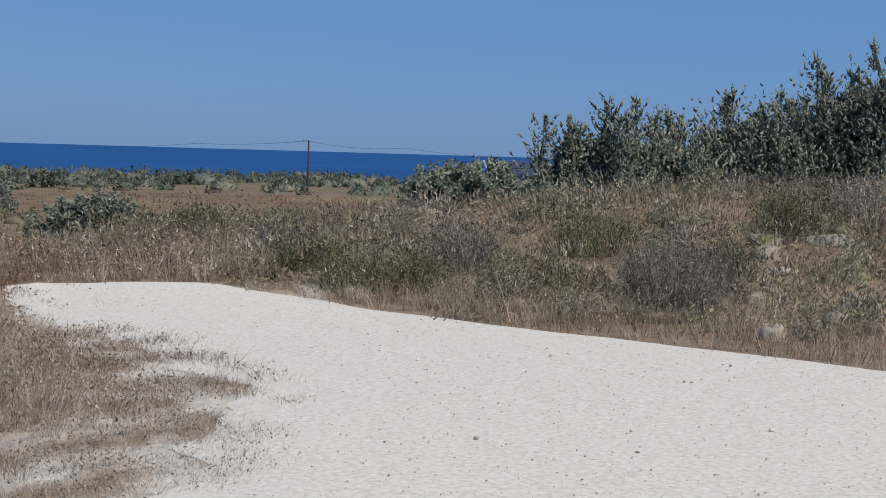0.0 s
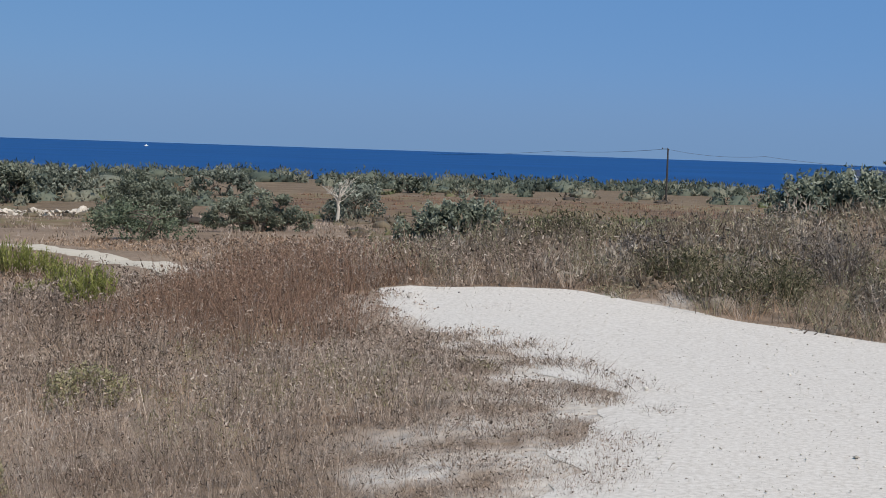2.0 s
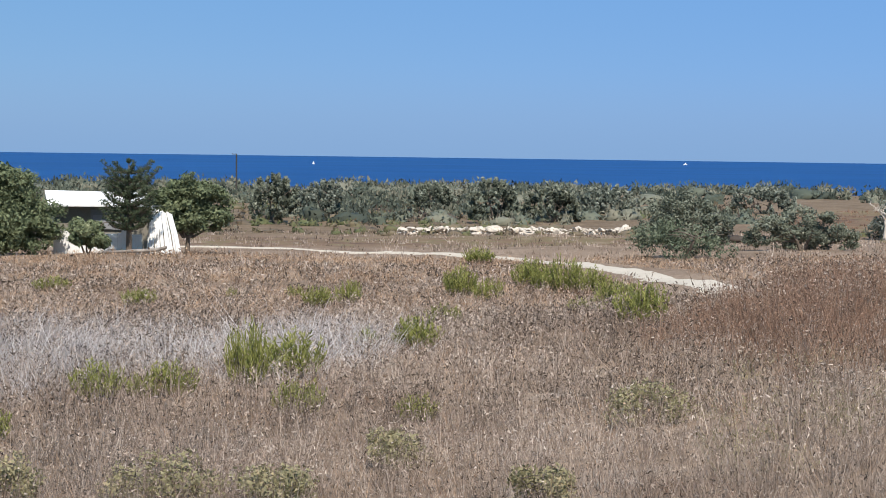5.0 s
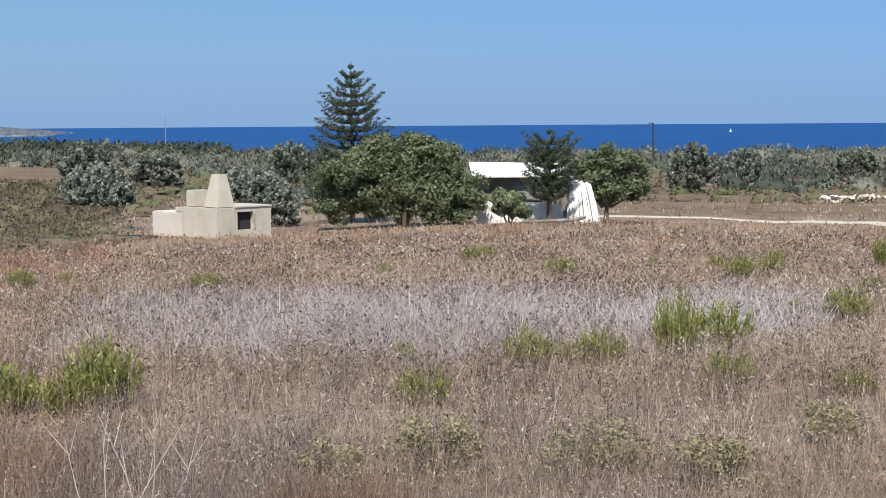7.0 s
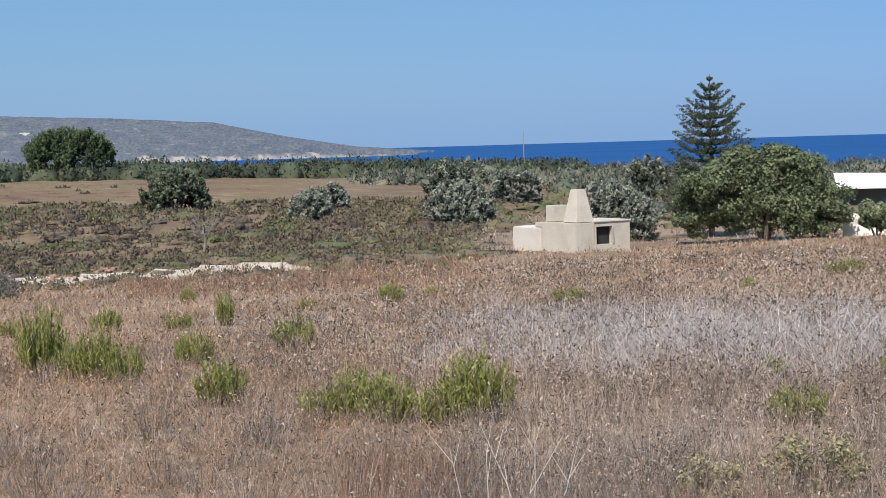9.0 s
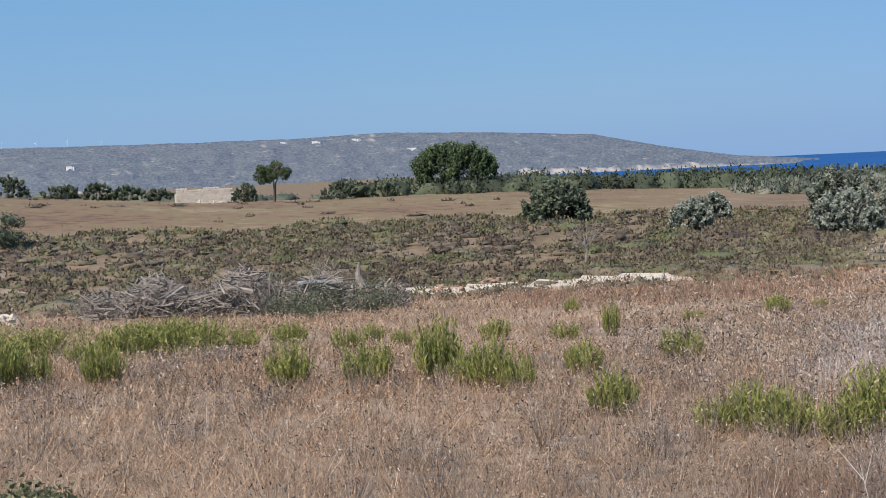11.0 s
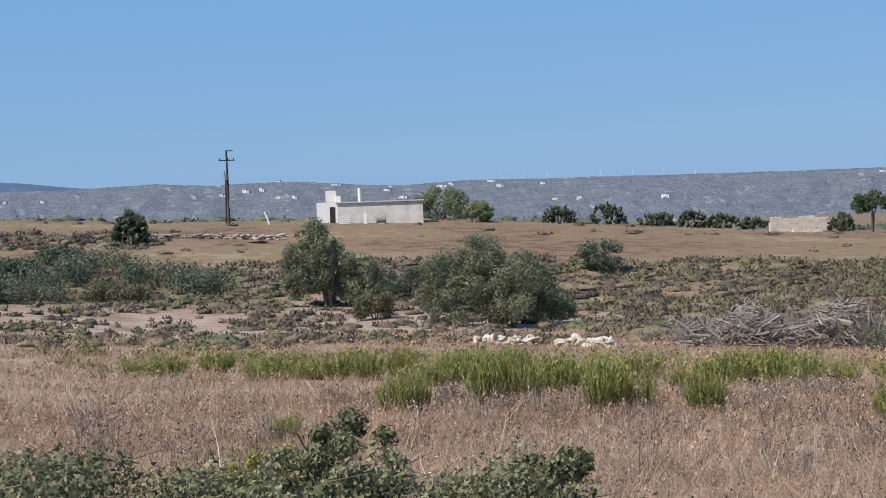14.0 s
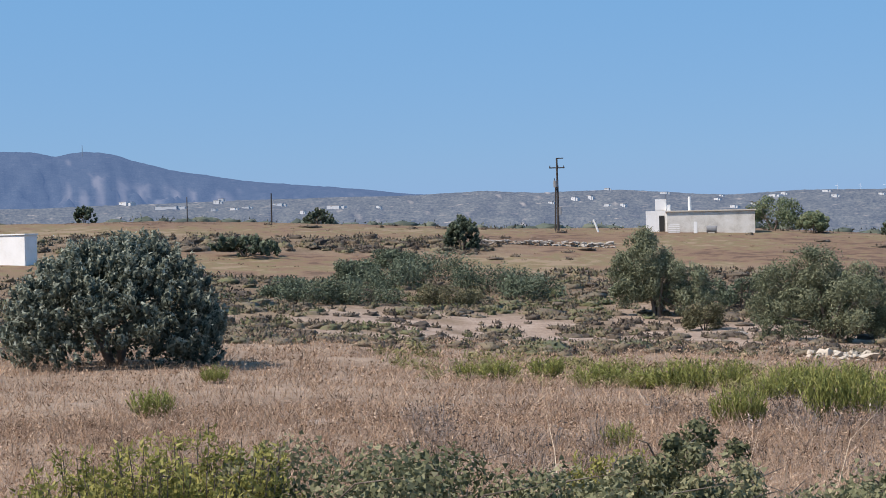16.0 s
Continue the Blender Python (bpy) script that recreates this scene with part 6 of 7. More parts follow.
GREEN_MIDDLE = [(64.4, 12.5, 0.46, 0.35), (62.5, 12.2, 0.5, 0.45), (61.2, 12.4, 0.5, 0.5), (49.7, 12.2, 0.43, 0.21), (45.8, 14.8, 0.5, 0.33), (44.2, 15.0, 0.42, 0.29), (43.2, 15.0, 0.4, 0.28), (40.5, 15.5, 0.40, 0.57), (38.9, 16.5, 0.73, 0.46),
                (38.6, 13.5, 0.53, 0.40), (34.3, 19.5, 0.51, 0.36), (44.6, 36.0, 0.80, 0.37), (47.7, 43.5, 0.97, 0.37), (38.9, 41.2, 0.57, 0.46), (38.0, 33.5, 0.62, 0.40), (57.7, 31.0, 0.69, 0.25),
                (64.4, 36.5, 0.61, 0.36), (62.8, 40.0, 0.52, 0.30), (51.2, 37.2, 0.41, 0.23), (33.1, 25.2, 0.36, 0.28)]
GREEN_LATER = [(36.2, 19.8, 0.29, 0.27), (34.3, 12.8, 0.42, 0.28), (36.9, 35.8, 0.53, 0.53), (41.2, 41.0, 0.30, 0.27), (50.5, 15.5, 0.26, 0.17), (72.1, 26.0, 0.63, 0.39), (70.6, 14.0, 0.41, 0.36),
               (67.9, 20.0, 0.52, 0.37), (71.8, 18.5, 0.27, 0.31), (66.9, 12.8, 0.45, 0.36), (65.5, 12.8, 0.42, 0.36), (70.4, 27.0, 0.30, 0.52), (71.8, 41.8, 0.46, 0.42), (67.4, 32.5, 0.60, 0.29), (64.3, 35.5, 0.46, 0.33),
               (76.9, 17.8, 0.55, 0.68), (75.0, 16.7, 0.5, 0.57), (74.0, 16.5, 0.5, 0.55), (82.3, 18.0, 0.5, 0.45), (79.5, 18.0, 0.57, 0.43), (71.5, 18.0, 0.41, 0.37), (75.9, 17.4, 0.45, 0.5)]
GREEN_BAND = [(82.3, 31.2, 0.6, 0.42), (80.3, 25.5, 0.45, 0.37), (79.3, 28.8, 0.51, 0.34), (78.2, 26.8, 0.48, 0.37), (74.7, 26.8, 0.46, 0.32), (89.0, 20.0, 0.53, 0.51), (92.7, 20.2, 0.55, 0.72), (91.4, 20.4, 0.55, 0.74), (97.0, 22.2, 0.6, 0.71), (95.7, 22.4, 0.6, 0.66),
              (100.3, 21.0, 0.51, 0.46), (99.0, 28.5, 0.87, 0.72), (94.4, 25.5, 0.85, 0.73), (97.4, 31.8, 0.82, 0.71), (96.0, 33.5, 0.87, 0.68), (89.8, 26.5, 0.59, 0.64), (88.3, 28.2, 0.84, 0.63), (86.9, 28.5, 0.84, 0.63), (85.4, 29.8, 0.88, 0.66), (84.0, 30.0, 0.78, 0.59)]
GREEN_LEFT = [(101.3, 32.8, 0.73, 0.73), (100.1, 34.5, 0.77, 0.64), (91.3, 31.8, 0.94, 0.59), (109.9, 44.5, 0.82, 0.60), (108.7, 42.0, 1.09, 0.60), (106.9, 45.5, 1.01, 0.68), (105.1, 36.2, 1.1, 0.66), (103.3, 34.2, 1.01, 0.7),
              (102.3, 33.5, 0.9, 0.66), (99.7, 21.0, 0.47, 0.43), (98.4, 29.8, 0.88, 0.72), (104.3, 17.4, 0.5, 0.38), (121.4, 24.2, 0.63, 0.45), (119.1, 35.8, 0.66, 0.40), (92.6, 27.0, 0.8, 0.66), (93.6, 30.0, 0.8, 0.66), (87.6, 32.0, 0.8, 0.6), (104.2, 38, 1.0, 0.6), (86.2, 33.0, 0.8, 0.6)]
spare = 0
for table in (GREEN_FAR, GREEN_MIDDLE, GREEN_LATER, GREEN_BAND, GREEN_LEFT):
    for a, d, w, h in table:
        h *= 0.86 if d > 24 and a > 80 else 1.0
        m = Matrix.Translation(spot(a, d, -0.03)) @ pose(0, 0, 0, 0, 0, spare * 77 % 360) @ Matrix.Diagonal((w * 1.2, w * 1.2, h * 1.22 + 0.10, 1))
        ob = SPRIGS[spare] if spare < 4 else copy_thing(SPRIGS[spare % 4], m)
        if spare < 4:
            ob.matrix_basis = m
        tagged(ob, "fresh green upright bush in the dry grass" if h > 0.45 else "small fresh green bush in the dry grass", "bush", "green bushes in the field")
        spare += 1
def broom(a, d, w, h, seed):
    """Feathery shoots that taper upwards."""
    r = np.random.default_rng(seed)
    t = thing("broom_bush", a, d)
    tagged(t, "tall yellow-green broom shoots behind the hedge", "bush", "broom behind the hedge")
    cl, bm = [], bmesh.new()
    for i in range(64):
        az, q = r.random() * 6.283, math.sqrt(r.random())
        top = Vector((math.cos(az) * q * w * 0.65, math.sin(az) * q * w * 0.65, h * (1 - 0.12 * q) * (0.8 + 0.24 * r.random())))
        low = Vector((top.x * 0.35, top.y * 0.35, 0))
        tube(bm, [low, low.lerp(top, 0.5) + Vector((0, 0, 0.04)), top], [0.007, 0.005, 0.002], 4)
        for k in range(7):
            f = 0.5 + 0.5 * (k + r.random()) / 7
            p = low.lerp(top, f)
            g = 0.050 * (1.3 - 0.7 * f)
            cl.append((p.x, p.y, p.z, g + 0.012, g + 0.012, 0.05))
    part("stem", bm, M_BARK, t)
    v, f, c = leaves(r, cl, 17000, 0.022, 0, 0.34, 0.15, 0.9)
    arrays("foliage", v, f, M_BROOM, t, c)


for i, (a, d, w, h) in enumerate(((119.2, 5.6, 0.5, 1.32), (122.2, 5.6, 0.55, 1.26), (120.6, 5.5, 0.8, 1.16), (124.4, 5.7, 0.7, 1.14), (117.9, 5.6, 0.5, 1.08), (104.8, 7.0, 0.4, 1.05))):
    broom(a, d, w, h, 280 + i)


def dead_stalk(a, d, height, seed, mat=M_SILVERWOOD, label="bleached dead stalk with forked branches"):
    r = np.random.default_rng(seed)
    t = thing("dead_stalk", a, d)
    tagged(t, label, "plant", "dead stalks")
    for k in range(3):
        bm = bmesh.new()
        top = Vector((r.normal() * 0.22, r.normal() * 0.1, height * (0.6 + 0.4 * r.random())))
        mid = top * 0.5 + Vector((r.normal() * 0.04, 0, 0))
        tube(bm, [(0, 0, -0.05), mid, top], [0.0036, 0.0028, 0.0012], 5)
        for q in range(2):
            s = mid.lerp(top, r.random() * 0.8)
            tube(bm, [s, s + Vector((r.normal() * 0.08, r.normal() * 0.05, 0.16))], [0.0025, 0.001], 4)
        part("branch", bm, mat, t)


for a, d, h, s in ((60.9, 7.6, 0.85, 401), (59.6, 7.8, 0.9, 402), (108.5, 8.2, 0.5, 405)):
    dead_stalk(a, d, h, s)
dead_stalk(118.0, 9.0, 0.8, 409, M_BARK, "dark dry stalk standing in the grass")

# ---- grass, weeds and scrub: too many to count ----


def grass(name, label, mat, count, a0, a1, d0, d1, height, seed, keep=None, power=1.0, thick=0.00042, lean=0.3, droop=0.2, bias=(0, 0), category="grass", bent=False, specks=0, tuft=12, wide=0.07):
    """Blades by the thousand, in tufts that lean apart; specks: short crooked bits of dry leaf and seed head among them."""
    r = np.random.default_rng(seed)
    heart, ad = scatter(r, count // tuft, a0, a1, d0, d1, keep, power)
    o = np.repeat(np.arange(len(heart)), tuft)
    n = len(o)
    size = (0.5 + r.random(len(heart)) ** 1.5)[o]
    off = r.normal(size=(n, 2)) * (wide * size * (0.6 + ad[o, 1] / 40))[:, None]
    pos = heart[o] + np.column_stack([off, np.zeros(n)])
    a, d = ad[o, 0], ad[o, 1]
    h = height * (0.4 + 0.6 * waves(a, d, 0.35, seed + 1)) * (0.55 + 0.6 * size) * np.clip(1 + 0.3 * r.normal(size=n), 0.3, 2.0)
    near_road = np.clip((a - np.interp(d, *ROAD_LEFT)) * d * 0.0175 / 1.4, 0.25, 1.0)
    h *= np.where((d < 18) & (a > 5) & (name != "verge_tufts"), near_road, 1.0)
    away = off / (wide * size * (0.6 + d / 40))[:, None] * lean * 0.38
    v, f = blades(r, pos, h, np.maximum(0.003, d * thick), lean * 0.7, droop, (bias[0] + away[:, 0], bias[1] + away[:, 1]), bent)
    tone = 0.35 * waves(a, d, 0.22, seed + 5) + 0.55 * r.random(len(heart))[o] + 0.55 * r.random(n) - 0.24
    tone = np.repeat(np.clip(tone, 0, 1), 5 if bent else 3)
    ob = tagged(arrays(name, v, f, mat, None, tone), label, category, kind="stuff")
    if specks:
        pick = (r.random(specks) * n).astype(int)
        k = len(pick)
        p = pos[pick] + r.normal(size=(k, 3)) * 0.03
        p[:, 2] = pos[pick, 2] + h[pick] * (0.15 + 0.85 * r.random(k))
        up = r.normal(size=(k, 3)) * (1, 1, 0.8)
        up /= np.linalg.norm(up, axis=1)[:, None]
        side = np.cross(up, r.normal(size=(k, 3)))
        side /= np.linalg.norm(side, axis=1)[:, None]
        ln = (0.0015 * d[pick] * (0.5 + r.random(k)))[:, None]
        v = np.stack([p - side * ln * 0.35, p + side * ln * 0.35, p + up * ln], 1).reshape(-1, 3)
        tone = np.where(r.random(k) < 0.45, 0.25 * r.random(k), 0.5 + 0.35 * r.random(k))
        tagged(arrays(name + "_litter", v, np.arange(k * 3).reshape(-1, 3), mat, None, np.repeat(tone, 3)), label + ", crooked bits", category, kind="stuff")
    return ob


def weeds(name, label, mat, count, a0, a1, d0, d1, radius, height, stems, bits, seed, keep=None, power=1.0, thick=0.00043, bit=0.0013, dark=0.6, low=0.4):
    """Bushy dead weeds over a stretch of the plan."""
    r = np.random.default_rng(seed)
    pos, ad = scatter(r, count, a0, a1, d0, d1, keep, power)
    a, d = ad[:, 0], ad[:, 1]
    n = len(pos)
    s = 0.55 + 0.9 * r.random(n) ** 1.4
    near = np.where((d < 18) & (a > 5), np.clip((a - np.interp(d, *ROAD_LEFT)) * d * 0.0175 / 1.4, 0.3, 1.0), 1.0)
    hue = 0.35 * (waves(a, d, 0.45, seed) - 0.5) + 0.3 * (r.random(n) - 0.5)
    v, f, c = weed_mesh(r, pos, d, hue, radius * s, height * s * near, stems, bits, thick, bit, dark, low)
    return tagged(arrays(name, v, f, mat, None, c), label, "weeds", kind="stuff")


def ramp(x, lo, hi):
    f = np.clip((x - lo) / (hi - lo), 0, 1)
    return f * f * (3 - 2 * f)


def off_road(a, d):
    return ~road_mask(a, d) * (1 - 0.85 * np.maximum(sample("bare", a, d), sample("chalk", a, d)) * (d < 40))


def straw_zone(a, d):
    return off_road(a, d) * (0.3 + 0.7 * np.maximum(ramp(a, 52, 66), ramp(d, 24, 34)))


def near_straw(a, d):
    return off_road(a, d) * ramp(a, 56, 68)


def weed_zone(a, d):
    return off_road(a, d) * (1.0 - 0.8 * ramp(a, 55, 72))


def bushy_zone(a, d):
    return weed_zone(a, d) * ((d > 18) | ((a - np.interp(d, *ROAD_LEFT)) * d * 0.0175 > 0.35))


def silver_zone(a, d):
    return 1.25 - ((a - 49.0) / 14.0) ** 2 - ((d - 20) / 5.6) ** 2 + 0.9 * (waves(a, d, 0.5, 4) - 0.5)


def rust_zone(a, d):
    return off_road(a, d) * (1.1 - ((a - 20.0) / 5.8) ** 2 - ((d - 18) / 5.5) ** 2 + 0.9 * (waves(a, d, 0.6, 9) - 0.5))


def bank_zone(a, d):
    return d > np.interp(a, (-22, -16.4, -4.7, 1.7, 8.1, 12, 16), (12.2, 12.8, 14.5, 15.8, 17.8, 18.4, 18.6)) + 0.1


def bank_gaps(a, d):
    return bank_zone(a, d) * (1 - sample("bare", a, d)) * (0.35 + 0.65 * (waves(a, d, 0.9, 2) > 0.5))


def stubble_zone(a, d):
    return sample("field", a, d) > 0.6


M_TWIG = material("grey_twig", [(0.10, 0.074, 0.06), (0.23, 0.172, 0.143), (0.38, 0.305, 0.26)], tint=True)
M_STUBBLE = material("stubble_straw", [(0.15, 0.10, 0.066), (0.22, 0.152, 0.10), (0.31, 0.225, 0.152)], tint=True)


def green_zone(a, d):
    lo, hi = np.interp(a, (84, 90, 100, 112), (26, 26, 29, 42)), np.interp(a, (84, 90, 100, 112), (38, 42, 52, 60))
    return off_road(a, d) * ramp(d, lo - 2, lo + 2) * (1 - ramp(d, hi - 4, hi + 4)) * (waves(a, d, 0.45, 6) * 1.6 - 0.35)


weeds("green_shoots", "band of low olive-green shoots across the dry field", M_SHOOT, 1500, 82, 113, 22, 62, 0.42, 0.40, 26, 44, 14, green_zone, 1.0, 0.0005, 0.0015, 0.35, 0.3)
grass("dry_grass", "pinkish straw-coloured dry grass covering the field", M_STRAW, 215000, 17, 136, 6.5, 72, 0.26, 1, straw_zone, 1.0, 0.00044, lean=1.0, bias=(0.05, 0.04), specks=50000, tuft=10, wide=0.11)
grass("dry_grass", "pale dry grass matted in the wind", M_STRAW, 100000, 56, 136, 5.5, 26, 0.20, 61, near_straw, 1.3, 0.0005, lean=1.3, droop=0.5, bias=(0.10, 0.08), specks=26000, tuft=8, wide=0.12)
weeds("dry_weeds", "bushy straw-coloured dead weeds in the dry grass", M_STRAW, 1900, 58, 134, 5.8, 24, 0.22, 0.26, 24, 36, 58, near_straw, 1.2, 0.00044, 0.0012, 0.5, 0.3)
weeds("dry_weeds", "bushy grey-brown dead weeds in the dry grass", M_WEED, 650, 60, 112, 5.8, 22, 0.26, 0.34, 34, 46, 59, lambda a, d: near_straw(a, d) * (waves(a, d, 0.55, 29) > 0.47), 1.2, 0.00044, 0.0012, 0.7, 0.3)
grass("dry_grass", "short dry grass close by", M_STRAW, 14000, 20, 250, 1.0, 5.5, 0.13, 19, None, 1.0, 0.0006, 0.8)
grass("dry_weeds", "dense brown-grey dry weeds beside the road", M_WEED, 90000, 7, 74, 5.5, 46, 0.18, 2, weed_zone, 1.25, lean=0.95, specks=16000, tuft=8, wide=0.1)
weeds("dry_weeds", "bushy grey-brown dead weeds with dark seed heads", M_WEED, 4700, 7.5, 70, 5.6, 27, 0.20, 0.36, 24, 42, 51, bushy_zone, 1.15)
weeds("dry_weeds", "bushy brown dead weeds further down the field", M_WEED, 1500, 14, 72, 27, 60, 0.42, 0.36, 22, 36, 52, bushy_zone, 1.1, bit=0.0012)
weeds("grey_twigs", "dark twiggy dead bushes in the dry grass", M_DARKTWIG, 620, 40, 112, 6.2, 24, 0.26, 0.38, 50, 44, 53, lambda a, d: off_road(a, d) * (waves(a, d, 0.5, 31) > 0.5), 1.1, dark=0.75)
weeds("grey_twigs", "dark twiggy undergrowth below the green bushes", M_DARKTWIG, 90, 53, 64, 6.4, 10.5, 0.24, 0.36, 60, 60, 54, off_road, 1.0, dark=0.7)
weeds("green_weeds", "low olive-green weeds near the road", M_HERB, 150, 11, 24, 9.0, 15, 0.2, 0.2, 24, 46, 55, lambda a, d: bushy_zone(a, d) * (waves(a, d, 0.7, 17) > 0.5), 1.0, dark=0.4, low=0.2)
weeds("rust_weeds", "orange-brown dead weeds near the road", M_RUST, 60, 11, 40, 7.5, 14, 0.2, 0.2, 30, 40, 56, lambda a, d: bushy_zone(a, d) * (waves(a, d, 0.8, 23) > 0.58), 1.0, dark=0.4, low=0.2)
weeds("bank_weeds", "olive and brown weeds on the road bank", M_BANK, 520, -22, 15, 14.6, 27, 0.30, 0.42, 36, 70, 57, bank_zone, 1.2, low=0.2)
grass("silver_stalks", "patch of silver-grey dead stalks", M_SILVER, 80000, 34, 65, 13, 27, 0.36, 3, silver_zone, 0.6, 0.0006, 1.3, tuft=8)
grass("rust_grass", "tall rust-brown dry grass on the rise", M_RUST, 30000, 13, 28, 12, 24, 0.56, 4, rust_zone, 0.6, 0.00042, 0.5, specks=9000)
grass("rust_tufts", "fine russet grass tufts in the weeds", M_RUST, 3000, 61.5, 66, 8.2, 10, 0.30, 5, off_road, 1.0, 0.0003, 0.5, bias=(0.15, 0.1), bent=True)
grass("rust_tufts", "fine russet grass tufts in the weeds", M_RUST, 4200, 50.5, 55, 6.6, 8.0, 0.28, 6, off_road, 1.0, 0.0003, 0.4, bent=True)
def verge_zone(a, d):
    off = (np.interp(d, *ROAD_LEFT) - a) * d * 0.0175
    return (off > -1.6) * (off < 0.42) * (waves(a, d, 2.2, 8) > np.where(off > 0, 0.58, 0.36)) * (d < 18)


grass("verge_tufts", "low dry tufts creeping onto the road's edge", M_WEED, 90000, 5, 18, 5.5, 18, 0.085, 15, verge_zone, 1.0, 0.0004, 1.2, specks=9000, tuft=9, wide=0.07)
grass("verge_tufts", "small dark flattened tufts growing on the road", M_WEED, 500, 9.2, 12.2, 16.3, 17.0, 0.05, 23, lambda a, d: waves(a, d, 1.4, 2) > 0.45, 1.0, 0.0005, 1.4)
grass("bank_grass", "dry brown grass on the road bank", M_WEED, 70000, -22, 17, 12.8, 40, 0.25, 8, bank_zone, 1.4, 0.0004, 0.7, specks=9000, tuft=9, wide=0.1)
grass("bank_straw", "pale dry grass on the road bank", M_STRAW, 30000, -22, 17, 12.8, 60, 0.28, 9, bank_gaps, 1.4, 0.0004, 0.7, tuft=9, wide=0.1)
grass("stubble", "short golden stubble in the far field", M_STUBBLE, 12000, 60, 128, 128, 252, 0.10, 10, stubble_zone, 1.0, 0.0008)
grass("stubble", "short reddish stubble beyond the road", M_RUST, 9000, -4, 24, 112, 225, 0.28, 11, stubble_zone, 1.0, 0.0008)
grass("rough_grass", "rough brown grass between the track and the scrub", M_WEED, 26000, 16, 66, 56, 122, 0.26, 13, off_road, 1.0, 0.0006, 0.5)
M_STALK = material("pale_stalk", [(0.42, 0.31, 0.21), (0.58, 0.45, 0.32), (0.70, 0.57, 0.43)], tint=True, through_light=0.2)


def stalk_zone(a, d):
    return 0.25 + (waves(a, d, 0.9, 21) > 0.55)


def twig_zone(a, d):
    return off_road(a, d) * (waves(a, d, 1.3, 13) > 0.56) * (waves(a, d, 0.3, 3) > 0.36)


grass("grey_twigs", "grey-brown twiggy dead tufts in the dry grass", M_TWIG, 18000, 20, 112, 6, 34, 0.25, 16, twig_zone, 1.2, 0.00034, 1.1)
grass("grey_twigs", "grey twiggy dead weeds beside the road", M_TWIG, 36000, 15, 62, 6, 22, 0.24, 17, twig_zone, 1.2, 0.00034, 1.1)
grass("rust_grass", "reddish dry grass at the field's lower edge", M_RUST, 9000, 61, 74, 44, 70, 0.40, 18, off_road, 1.0, 0.0005, 0.6)
grass("tall_stalks", "tall pale bending grass stalks behind the hedge", M_STALK, 3400, 97, 130, 6.9, 13, 0.52, 12, stalk_zone, 1.0, 0.0005, 0.8, 0.5, bias=(0.3, 0.22), bent=True, tuft=6, wide=0.05)


def scrub_zone(a, d):
    return (sample("field", a, d) < 0.3) * np.clip(1.05 - 1.2 * sample("bare", a, d), 0.04, 1) * ~road_mask(a, d)


def heath_zone(a, d):
    return scrub_zone(a, d) * ((a < 17) | (d > 92))


def dense_zone(a, d):
    return (sample("field", a, d) < 0.3) * ~road_mask(a, d) * (waves(a, d, 0.03, 3) > 0.36)


